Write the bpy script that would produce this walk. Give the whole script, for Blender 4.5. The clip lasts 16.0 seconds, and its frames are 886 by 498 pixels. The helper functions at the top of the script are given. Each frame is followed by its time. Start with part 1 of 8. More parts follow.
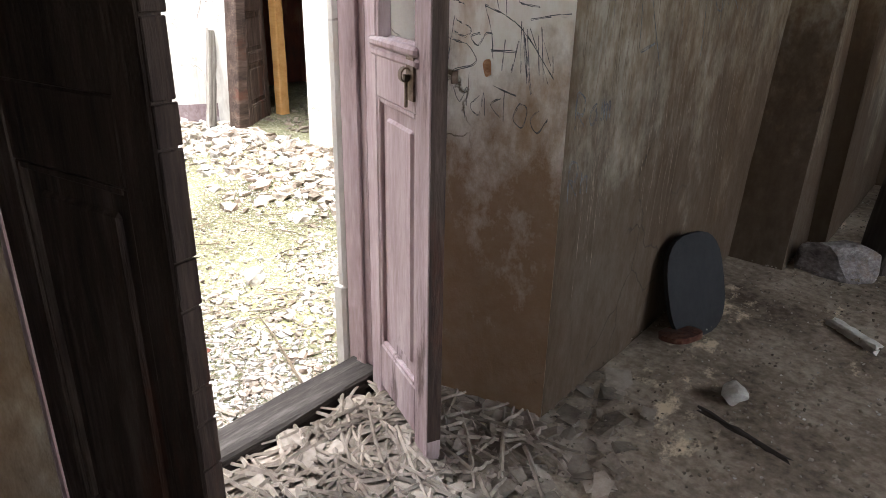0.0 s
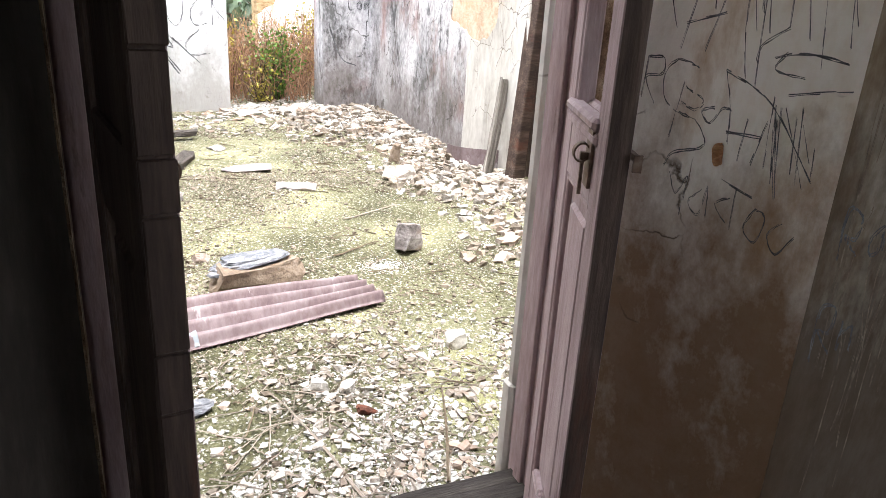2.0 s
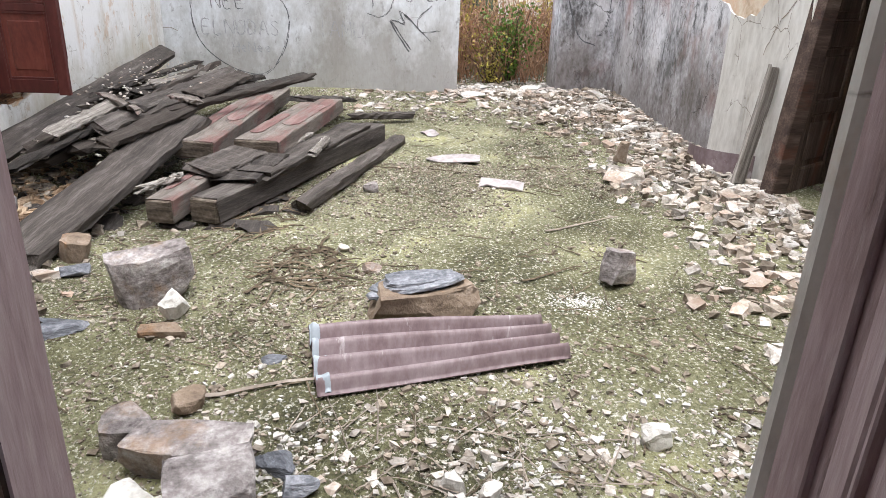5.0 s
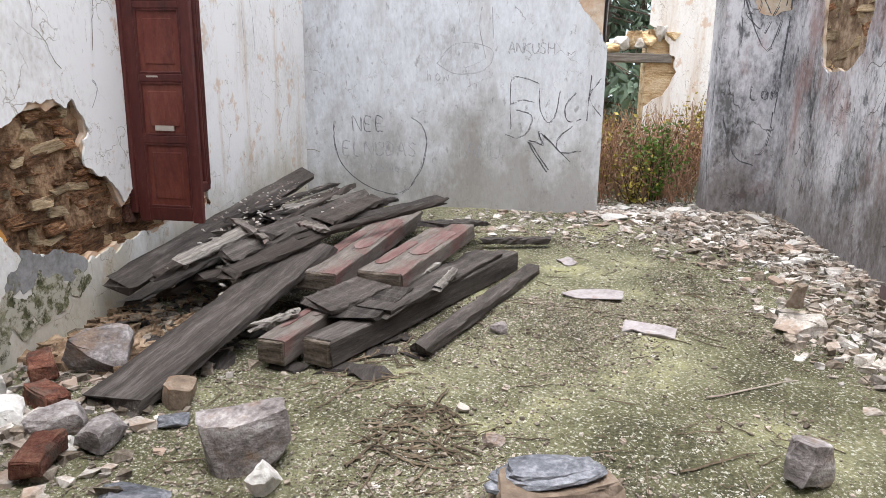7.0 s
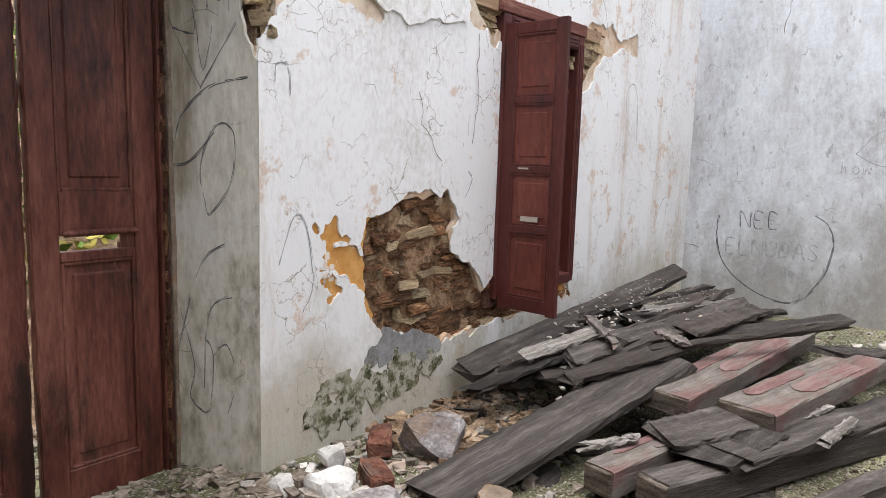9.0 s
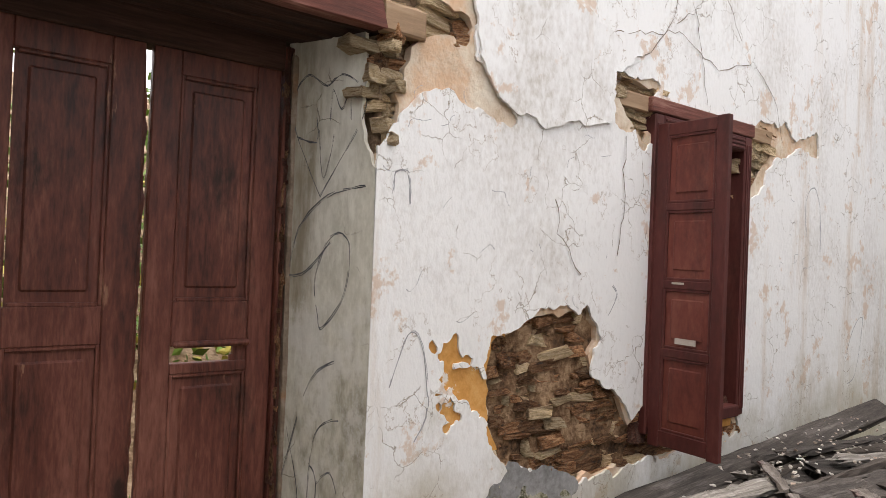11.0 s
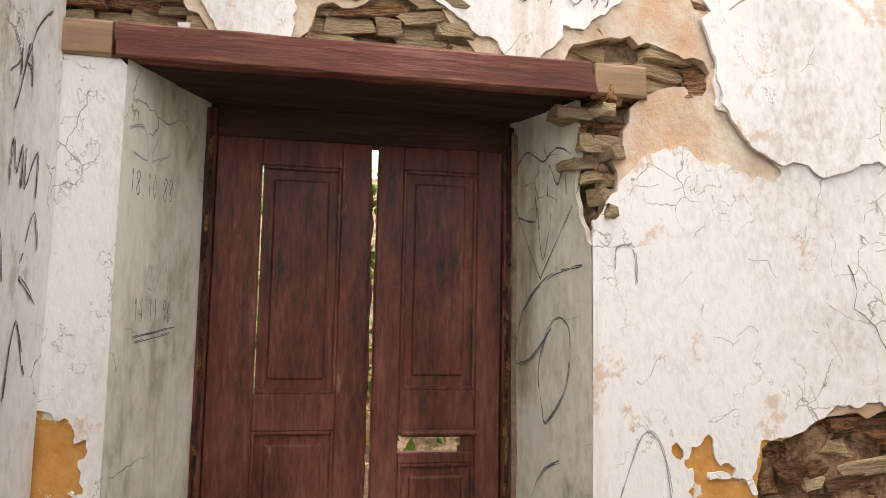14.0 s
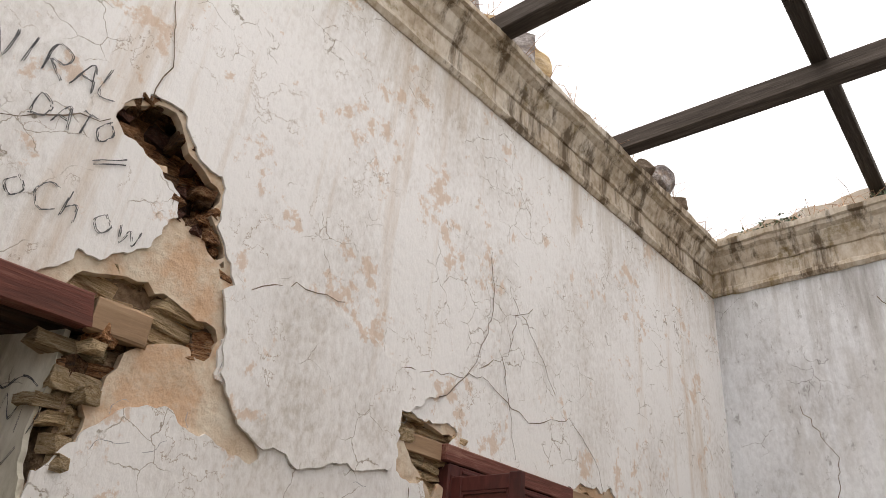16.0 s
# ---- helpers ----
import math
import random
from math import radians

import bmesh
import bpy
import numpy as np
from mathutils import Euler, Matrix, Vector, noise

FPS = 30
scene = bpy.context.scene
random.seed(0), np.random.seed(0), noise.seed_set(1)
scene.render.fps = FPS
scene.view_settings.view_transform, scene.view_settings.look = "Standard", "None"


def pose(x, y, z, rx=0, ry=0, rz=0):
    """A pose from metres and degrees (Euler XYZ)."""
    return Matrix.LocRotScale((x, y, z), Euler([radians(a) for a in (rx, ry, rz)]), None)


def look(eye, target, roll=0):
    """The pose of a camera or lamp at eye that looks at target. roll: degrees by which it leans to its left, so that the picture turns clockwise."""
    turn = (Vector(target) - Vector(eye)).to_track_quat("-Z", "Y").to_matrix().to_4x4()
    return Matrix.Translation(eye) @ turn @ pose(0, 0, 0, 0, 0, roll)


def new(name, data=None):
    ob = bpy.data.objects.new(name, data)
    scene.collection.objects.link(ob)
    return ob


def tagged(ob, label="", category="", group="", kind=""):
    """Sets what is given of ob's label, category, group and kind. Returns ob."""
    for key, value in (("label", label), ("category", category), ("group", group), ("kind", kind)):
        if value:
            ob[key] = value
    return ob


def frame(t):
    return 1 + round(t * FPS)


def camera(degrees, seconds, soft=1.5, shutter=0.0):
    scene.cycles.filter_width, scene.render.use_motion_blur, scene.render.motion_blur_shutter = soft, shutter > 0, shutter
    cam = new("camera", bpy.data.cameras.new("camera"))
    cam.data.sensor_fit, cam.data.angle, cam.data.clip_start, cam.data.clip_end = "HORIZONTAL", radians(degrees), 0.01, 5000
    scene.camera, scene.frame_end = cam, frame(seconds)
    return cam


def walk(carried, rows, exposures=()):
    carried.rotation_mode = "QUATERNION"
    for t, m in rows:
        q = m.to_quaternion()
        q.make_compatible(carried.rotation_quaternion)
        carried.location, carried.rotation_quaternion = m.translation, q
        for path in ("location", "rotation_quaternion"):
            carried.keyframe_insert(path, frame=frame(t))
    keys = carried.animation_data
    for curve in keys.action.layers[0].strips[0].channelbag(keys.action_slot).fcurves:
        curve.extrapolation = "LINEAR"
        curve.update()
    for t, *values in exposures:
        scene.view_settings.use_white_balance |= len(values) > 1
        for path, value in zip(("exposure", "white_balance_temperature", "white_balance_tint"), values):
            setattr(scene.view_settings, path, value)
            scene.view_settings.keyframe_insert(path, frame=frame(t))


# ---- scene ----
cam = camera(65.6, 16.0, soft=0.5)
METRES, EYE, TILT, LEAN, TURN = 3.344, 1.32, 0.0, 0.0, 38.7
ROWS = [
    (0.0, 0.0, 0.0, 0.0, 0.45, -22.46, -1.09),
    (0.5, 0.0316, 0.0392, 0.0008, 6.5, -21.11, -1.5),
    (1.0, 0.0562, 0.065, -0.0026, 15.25, -18.97, -2.61),
    (1.5, 0.0668, 0.0988, -0.0014, 22.33, -19.51, -2.84),
    (2.0, 0.0654, 0.1317, -0.004, 27.1, -19.25, -3.16),
    (2.5, 0.0599, 0.1751, -0.0044, 32.75, -19.27, -2.54),
    (3.0, 0.0537, 0.2113, -0.0072, 36.58, -19.52, -1.44),
    (3.5, 0.0425, 0.246, -0.0119, 39.0, -20.33, -0.68),
    (4.0, 0.0258, 0.2786, -0.0146, 41.93, -21.38, -0.98),
    (6.5, -0.1008, 0.4105, 0.0059, 55.01, -16.81, -1.62),
    (7.0, -0.1279, 0.4295, 0.0107, 58.3, -13.58, -0.78),
    (7.5, -0.1488, 0.4435, 0.0119, 61.85, -12.09, -0.71),
    (8.0, -0.1769, 0.4601, 0.013, 69.68, -10.34, -0.61),
    (8.5, -0.2005, 0.4832, 0.0205, 79.69, -9.18, -0.92),
    (9.0, -0.2234, 0.5033, 0.0291, 89.95, -7.54, -1.58),
    (9.5, -0.2412, 0.5132, 0.0411, 95.67, -5.96, -2.79),
    (12.0, -0.386, 0.5647, 0.041, 113.65, 4.26, -1.63),
    (12.5, -0.4026, 0.5878, 0.0453, 122.5, 4.4, -2.23),
    (13.0, -0.4154, 0.6022, 0.0488, 128.4, 4.02, -2.32),
    (13.5, -0.4263, 0.6118, 0.0548, 130.34, 3.99, -1.69),
    (14.0, -0.4402, 0.6256, 0.0659, 131.11, 5.39, -1.09),
    (14.5, -0.4547, 0.6427, 0.0774, 128.31, 11.02, -2.22),
    (15.0, -0.4704, 0.6643, 0.0777, 116.73, 18.08, -5.06),
    (15.5, -0.4799, 0.6767, 0.0767, 104.66, 23.77, -5.63),
    (16.0, -0.4856, 0.6853, 0.0761, 93.99, 29.24, -5.49),
]
EXPOSURES = [
    (0.0, 3.22, 6300, 9), (2.0, 2.58, 6300, 9), (3.5, 1.83, 6200, 9), (4.2, 1.78, 6200, 9), (6.3, 1.53, 6200, 10),
    (8.0, 1.32, 6200, 10), (9.7, 1.4, 6400, 10), (11.8, 1.25, 6900, 11), (14.0, 1.54, 7200, 12), (15.0, 1.22, 7200, 12), (16.0, 0.68, 7200, 12),
]
walk(cam, [(t, pose(0, 0, EYE, TILT, LEAN, TURN) @ pose(METRES * x, METRES * y, METRES * z, 90 + pitch, roll, yaw)) for t, x, y, z, yaw, pitch, roll in ROWS], EXPOSURES)

# ---- daylight: a bright overcast sky and a weak veiled sun ----
world = bpy.data.worlds.new("overcast_sky")
scene.world = world
world.use_nodes = True
wn, wl = world.node_tree.nodes, world.node_tree.links
wn.clear()
sky = wn.new("ShaderNodeTexSky")
sky.sky_type = "NISHITA"
sky.sun_disc = False
sky.sun_elevation, sky.sun_rotation = radians(82), radians(93)
sky.air_density, sky.dust_density, sky.ozone_density = 1.0, 6.0, 1.0
veil = wn.new("ShaderNodeMixRGB")
veil.inputs[0].default_value = 0.72
veil.inputs[2].default_value = (9.0, 9.2, 9.6, 1)
wbg = wn.new("ShaderNodeBackground")
wbg.inputs[1].default_value = 0.13
wout = wn.new("ShaderNodeOutputWorld")
wl.new(sky.outputs[0], veil.inputs[1])
wl.new(veil.outputs[0], wbg.inputs[0])
wl.new(wbg.outputs[0], wout.inputs[0])
sun = new("sun", bpy.data.lights.new("sun", "SUN"))
sun.data.energy, sun.data.angle, sun.data.color = 1.5, radians(45), (1.0, 0.97, 0.93)
sun.matrix_world = look((0, 0, 20), (-1.7, 0.1, 20 - 13.3))

# ---- materials ----


def mat(name, stops, scale=3.0, stretch=(1, 1, 1), rough=0.85, bump=0.3, fine=40.0, metal=0.0, rand=0.0,
        stain=None, stain2=None, detail=8.0, depth=0.01, edge=(0.3, 0.7), rough_low=None, damp=None, cracks=None, streak=None, contour=None):
    """Procedural surface: a ramp over two sizes of noise, up to two stain colours, fine relief.
    stain = (colour, scale, stretch, low, high, amount)."""
    m = bpy.data.materials.new(name)
    m.use_nodes = True
    n, l = m.node_tree.nodes, m.node_tree.links
    b = n["Principled BSDF"]
    co = n.new("ShaderNodeTexCoord")
    info = n.new("ShaderNodeObjectInfo")

    def coords(st):
        mp = n.new("ShaderNodeMapping")
        mp.inputs["Scale"].default_value = st
        off = n.new("ShaderNodeVectorMath")
        off.operation = "ADD"
        cmb = n.new("ShaderNodeMath")
        cmb.operation = "MULTIPLY"
        cmb.inputs[1].default_value = 37.0 if rand else 0.0
        l.new(info.outputs["Random"], cmb.inputs[0])
        l.new(co.outputs["Object"], mp.inputs[0])
        l.new(mp.outputs[0], off.inputs[0])
        l.new(cmb.outputs[0], off.inputs[1])
        return off.outputs[0]

    def noise_tex(sc, st, det=detail, ro=0.62):
        t = n.new("ShaderNodeTexNoise")
        t.inputs["Scale"].default_value, t.inputs["Detail"].default_value, t.inputs["Roughness"].default_value = sc, det, ro
        l.new(coords(st), t.inputs["Vector"])
        return t.outputs["Fac"]

    big, small = noise_tex(scale, stretch), noise_tex(fine, stretch, 5.0)
    mixn = n.new("ShaderNodeMath")
    mixn.operation = "MULTIPLY_ADD"
    mixn.inputs[1].default_value = 0.35
    l.new(small, mixn.inputs[0])
    sub = n.new("ShaderNodeMath")
    sub.operation = "MULTIPLY"
    sub.inputs[1].default_value = 0.65
    l.new(big, sub.inputs[0])
    l.new(sub.outputs[0], mixn.inputs[2])
    ramp = n.new("ShaderNodeValToRGB")
    e = ramp.color_ramp.elements
    lo, hi = edge
    e[0].position, e[1].position = lo, hi
    e[0].color, e[1].color = (*stops[0], 1), (*stops[-1], 1)
    for k, c in enumerate(stops[1:-1]):
        q = e.new(lo + (hi - lo) * (k + 1) / (len(stops) - 1))
        q.color = (*c, 1)
    l.new(mixn.outputs[0], ramp.inputs[0])
    col = ramp.outputs[0]
    for st in (stain, stain2):
        if st:
            c, sc, stt, low, high, amount = st
            t = noise_tex(sc, stt, 9.0, 0.7)
            mr = n.new("ShaderNodeMapRange")
            mr.inputs[1].default_value, mr.inputs[2].default_value, mr.inputs[4].default_value = low, high, amount
            l.new(t, mr.inputs[0])
            mx = n.new("ShaderNodeMixRGB")
            mx.inputs[2].default_value = (*c, 1)
            l.new(mr.outputs[0], mx.inputs[0])
            l.new(col, mx.inputs[1])
            col = mx.outputs[0]
    if damp:
        c, reach, amount, solid = damp if len(damp) == 4 else (*damp, False)
        sep = n.new("ShaderNodeSeparateXYZ")
        l.new(co.outputs["Object"], sep.inputs[0])
        t = noise_tex(1.7, (1, 1, 0.7), 9.0, 0.72)
        grow = n.new("ShaderNodeMath")
        grow.operation = "MULTIPLY_ADD"
        grow.inputs[1].default_value = -0.5 / reach
        l.new(sep.outputs[2], grow.inputs[0])
        l.new(t, grow.inputs[2])
        mr = n.new("ShaderNodeMapRange")
        mr.inputs[1].default_value, mr.inputs[2].default_value, mr.inputs[4].default_value = (0.18, 0.36, amount) if solid and amount > 0.8 else (0.16, 0.42, amount) if solid else (0.25, 0.37, amount)
        l.new(grow.outputs[0], mr.inputs[0])
        spots = noise_tex(14, (1, 1, 1), 6.0, 0.7)
        sm = n.new("ShaderNodeMapRange")
        sm.inputs[1].default_value, sm.inputs[2].default_value, sm.inputs[3].default_value = 0.38, 0.6, 0.94 if solid else 0.0
        l.new(spots, sm.inputs[0])
        both = n.new("ShaderNodeMath")
        both.operation = "MULTIPLY"
        l.new(mr.outputs[0], both.inputs[0])
        l.new(sm.outputs[0], both.inputs[1])
        mx = n.new("ShaderNodeMixRGB")
        mx.inputs[2].default_value = (*c, 1)
        l.new(both.outputs[0], mx.inputs[0])
        l.new(col, mx.inputs[1])
        col = mx.outputs[0]
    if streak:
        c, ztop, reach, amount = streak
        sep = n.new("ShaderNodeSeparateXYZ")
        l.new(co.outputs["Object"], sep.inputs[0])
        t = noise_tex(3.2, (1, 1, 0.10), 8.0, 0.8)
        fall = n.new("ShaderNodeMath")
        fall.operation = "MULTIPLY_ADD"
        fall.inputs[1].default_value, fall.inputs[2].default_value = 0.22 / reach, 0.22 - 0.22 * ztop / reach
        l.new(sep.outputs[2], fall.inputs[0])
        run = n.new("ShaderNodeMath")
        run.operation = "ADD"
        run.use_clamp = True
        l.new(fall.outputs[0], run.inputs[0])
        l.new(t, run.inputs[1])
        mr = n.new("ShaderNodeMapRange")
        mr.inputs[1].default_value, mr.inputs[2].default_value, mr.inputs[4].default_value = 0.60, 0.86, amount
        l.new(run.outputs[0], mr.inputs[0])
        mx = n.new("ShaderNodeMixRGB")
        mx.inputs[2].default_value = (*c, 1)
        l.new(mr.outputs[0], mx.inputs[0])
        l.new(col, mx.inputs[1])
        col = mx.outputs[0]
    if cracks:
        c, sc, thin, cover = cracks
        warp = n.new("ShaderNodeTexNoise")
        warp.inputs["Scale"].default_value, warp.inputs["Detail"].default_value = sc * 1.5, 6.0
        l.new(co.outputs["Object"], warp.inputs["Vector"])
        wm = n.new("ShaderNodeVectorMath")
        wm.operation = "MULTIPLY_ADD"
        wm.inputs[1].default_value = (0.35 / sc * 2,) * 3
        l.new(warp.outputs["Color"], wm.inputs[0])
        l.new(co.outputs["Object"], wm.inputs[2])
        vo = n.new("ShaderNodeTexVoronoi")
        vo.feature = "DISTANCE_TO_EDGE"
        vo.inputs["Scale"].default_value = sc
        l.new(wm.outputs[0], vo.inputs["Vector"])
        line = n.new("ShaderNodeMapRange")
        line.inputs[1].default_value, line.inputs[2].default_value, line.inputs[3].default_value, line.inputs[4].default_value = 0.0, thin, 1.0, 0.0
        l.new(vo.outputs["Distance"], line.inputs[0])
        mask = n.new("ShaderNodeMapRange")
        mask.inputs[1].default_value, mask.inputs[2].default_value = cover, cover + 0.06
        l.new(noise_tex(sc * 0.55, (1, 1, 1), 5.0, 0.6), mask.inputs[0])
        both = n.new("ShaderNodeMath")
        both.operation = "MULTIPLY"
        l.new(line.outputs[0], both.inputs[0])
        l.new(mask.outputs[0], both.inputs[1])
        mx = n.new("ShaderNodeMixRGB")
        mx.inputs[2].default_value = (*c, 1)
        l.new(both.outputs[0], mx.inputs[0])
        l.new(col, mx.inputs[1])
        col = mx.outputs[0]
    if contour:
        c, sc, thin, amount = contour
        t = noise_tex(sc, (1, 1, 0.8), 7.0, 0.6)
        away = n.new("ShaderNodeMath")
        away.operation = "SUBTRACT"
        away.inputs[1].default_value = 0.54
        l.new(t, away.inputs[0])
        flat = n.new("ShaderNodeMath")
        flat.operation = "ABSOLUTE"
        l.new(away.outputs[0], flat.inputs[0])
        edge_line = n.new("ShaderNodeMapRange")
        edge_line.inputs[1].default_value, edge_line.inputs[2].default_value, edge_line.inputs[3].default_value, edge_line.inputs[4].default_value = 0.0, thin, amount, 0.0
        l.new(flat.outputs[0], edge_line.inputs[0])
        some = n.new("ShaderNodeMapRange")
        some.inputs[1].default_value, some.inputs[2].default_value = 0.47, 0.58
        l.new(noise_tex(sc * 1.3, (1, 1, 1), 3.0, 0.5), some.inputs[0])
        both = n.new("ShaderNodeMath")
        both.operation = "MULTIPLY"
        l.new(edge_line.outputs[0], both.inputs[0])
        l.new(some.outputs[0], both.inputs[1])
        mx = n.new("ShaderNodeMixRGB")
        mx.inputs[2].default_value = (*c, 1)
        l.new(both.outputs[0], mx.inputs[0])
        l.new(col, mx.inputs[1])
        col = mx.outputs[0]
    if rand:
        hsv = n.new("ShaderNodeHueSaturation")
        mr = n.new("ShaderNodeMapRange")
        mr.inputs[3].default_value, mr.inputs[4].default_value = 1 - rand, 1 + rand
        l.new(info.outputs["Random"], mr.inputs[0])
        l.new(mr.outputs[0], hsv.inputs["Value"])
        l.new(col, hsv.inputs["Color"])
        col = hsv.outputs[0]
    l.new(col, b.inputs["Base Color"])
    b.inputs["Roughness"].default_value, b.inputs["Metallic"].default_value = rough, metal
    if rough_low is not None:
        rr = n.new("ShaderNodeMapRange")
        rr.inputs[1].default_value, rr.inputs[2].default_value = 0.35, 0.65
        rr.inputs[3].default_value, rr.inputs[4].default_value = rough_low, rough
        l.new(big, rr.inputs[0])
        l.new(rr.outputs[0], b.inputs["Roughness"])
    b.inputs["Specular IOR Level"].default_value = 0.3
    bp = n.new("ShaderNodeBump")
    bp.inputs["Strength"].default_value, bp.inputs["Distance"].default_value = bump, depth
    l.new(mixn.outputs[0], bp.inputs["Height"])
    l.new(bp.outputs[0], b.inputs["Normal"])
    return m


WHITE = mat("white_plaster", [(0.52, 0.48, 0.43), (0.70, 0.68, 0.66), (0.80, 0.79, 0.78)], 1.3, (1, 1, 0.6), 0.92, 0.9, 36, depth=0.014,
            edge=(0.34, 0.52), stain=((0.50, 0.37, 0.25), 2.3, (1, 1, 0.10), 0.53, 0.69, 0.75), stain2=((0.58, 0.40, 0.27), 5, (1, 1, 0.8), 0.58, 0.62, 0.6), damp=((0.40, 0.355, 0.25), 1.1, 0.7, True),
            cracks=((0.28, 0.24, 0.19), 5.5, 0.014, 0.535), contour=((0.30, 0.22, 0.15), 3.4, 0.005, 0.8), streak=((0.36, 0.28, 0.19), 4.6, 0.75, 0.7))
BLUEWHITE = mat("blue_white_plaster", [(0.42, 0.415, 0.42), (0.60, 0.61, 0.63), (0.71, 0.725, 0.75)], 1.5, (1, 1, 0.5), 0.92, 0.9, 30, depth=0.014,
                edge=(0.34, 0.56), stain=((0.36, 0.33, 0.295), 1.9, (1, 1, 0.25), 0.50, 0.70, 0.6), stain2=((0.20, 0.19, 0.185), 11, (1, 1, 0.6), 0.59, 0.66, 0.6), damp=((0.27, 0.25, 0.22), 1.9, 0.75, True),
                cracks=((0.24, 0.23, 0.23), 3.5, 0.011, 0.56), contour=((0.25, 0.24, 0.24), 3.0, 0.005, 0.6), streak=((0.22, 0.20, 0.18), 4.6, 1.6, 0.75))
GREYWALL = mat("streaked_grey_plaster", [(0.14, 0.14, 0.14), (0.40, 0.392, 0.41), (0.66, 0.65, 0.67)], 2.2, (1, 1, 0.55), 0.9, 1.0, 30, depth=0.018, edge=(0.38, 0.57),
               stain=((0.05, 0.05, 0.052), 5.5, (1, 1, 0.5), 0.555, 0.63, 0.8), stain2=((0.31, 0.17, 0.15), 1.6, (1, 1, 0.6), 0.52, 0.64, 0.65), damp=((0.13, 0.105, 0.09), 1.5, 0.7, True),
               cracks=((0.05, 0.045, 0.04), 3.0, 0.02, 0.54), contour=((0.07, 0.065, 0.06), 3.2, 0.007, 0.8), streak=((0.10, 0.09, 0.09), 3.6, 1.6, 0.7))
CREAM = mat("stained_cream_plaster", [(0.34, 0.315, 0.275), (0.52, 0.495, 0.455), (0.64, 0.62, 0.58)], 1.8, (1, 1, 0.4), 0.92, 0.6, 24, depth=0.01,
            edge=(0.34, 0.58), stain=((0.46, 0.28, 0.13), 2.0, (1, 1, 0.6), 0.56, 0.68, 0.6), stain2=((0.16, 0.14, 0.11), 4, (1, 1, 0.2), 0.58, 0.72, 0.7), cracks=((0.12, 0.09, 0.07), 3.5, 0.014, 0.53))
# Here damp only deepens the brown towards the floor.
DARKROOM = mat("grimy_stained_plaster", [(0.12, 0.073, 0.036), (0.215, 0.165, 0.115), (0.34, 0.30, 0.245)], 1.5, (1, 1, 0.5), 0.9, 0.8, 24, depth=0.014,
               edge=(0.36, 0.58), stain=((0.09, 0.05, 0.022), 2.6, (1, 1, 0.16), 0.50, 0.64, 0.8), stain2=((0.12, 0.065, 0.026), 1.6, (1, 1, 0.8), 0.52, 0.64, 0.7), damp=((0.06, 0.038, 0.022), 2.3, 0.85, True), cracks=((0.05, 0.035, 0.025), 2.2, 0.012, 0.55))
REVEAL = mat("grey_green_plaster", [(0.26, 0.235, 0.18), (0.50, 0.475, 0.40), (0.65, 0.625, 0.55)], 2.0, (1, 1, 0.4), 0.9, 0.8, 28, depth=0.01, edge=(0.36, 0.58),
             stain=((0.22, 0.175, 0.11), 3, (1, 1, 0.15), 0.53, 0.68, 0.75), stain2=((0.64, 0.62, 0.58), 2.2, (1, 1, 0.7), 0.54, 0.60, 0.6), cracks=((0.16, 0.14, 0.11), 5, 0.014, 0.54))
PEACH = mat("peach_undercoat", [(0.42, 0.30, 0.20), (0.60, 0.48, 0.36), (0.68, 0.60, 0.49)], 4, (1, 1, 1), 0.95, 1.0, 30, depth=0.02, edge=(0.36, 0.60), stain=((0.58, 0.36, 0.22), 3, (1, 1, 1), 0.50, 0.60, 0.7))
CREAMWHITE = mat("stained_corner_plaster", [(0.40, 0.36, 0.30), (0.62, 0.60, 0.57), (0.74, 0.73, 0.72)], 1.6, (1, 1, 0.5), 0.92, 0.9, 34, depth=0.012, edge=(0.34, 0.54),
                 stain=((0.42, 0.30, 0.19), 2.4, (1, 1, 0.12), 0.52, 0.66, 0.7), stain2=((0.30, 0.27, 0.23), 7, (1, 1, 0.5), 0.60, 0.66, 0.5), cracks=((0.2, 0.17, 0.14), 5, 0.012, 0.55))
OCHRE = mat("ochre_undercoat", [(0.46, 0.21, 0.05), (0.60, 0.30, 0.085), (0.67, 0.39, 0.15)], 5, (1, 1, 1), 0.95, 0.7, 40, depth=0.008, stain=((0.76, 0.72, 0.66), 11, (1, 1, 1), 0.60, 0.62, 0.9))
MORTAR = mat("earth_mortar", [(0.07, 0.045, 0.027), (0.22, 0.145, 0.09), (0.44, 0.33, 0.23)], 8, (1, 1, 1), 0.98, 1.0, 34, depth=0.04, edge=(0.36, 0.62))
STONE = mat("brown_masonry_stone", [(0.09, 0.038, 0.018), (0.33, 0.15, 0.065), (0.55, 0.33, 0.18)], 3, (1, 1, 2), 0.95, 1.0, 14, depth=0.10, rand=0.5, edge=(0.38, 0.60), stain=((0.10, 0.085, 0.075), 4, (1, 1, 1), 0.55, 0.62, 0.7))
PALESTONE = mat("pale_masonry_stone", [(0.28, 0.17, 0.085), (0.58, 0.42, 0.24), (0.72, 0.58, 0.40)], 3, (1, 1, 3), 0.95, 1.0, 14, depth=0.06, rand=0.35, edge=(0.36, 0.6))
BRICK = mat("red_brick", [(0.035, 0.02, 0.016), (0.115, 0.04, 0.025), (0.22, 0.11, 0.075)], 9, (1, 1, 1), 0.95, 1.0, 50, depth=0.03, rand=0.25, edge=(0.36, 0.62), stain=((0.10, 0.075, 0.06), 6, (1, 1, 1), 0.52, 0.62, 0.7))
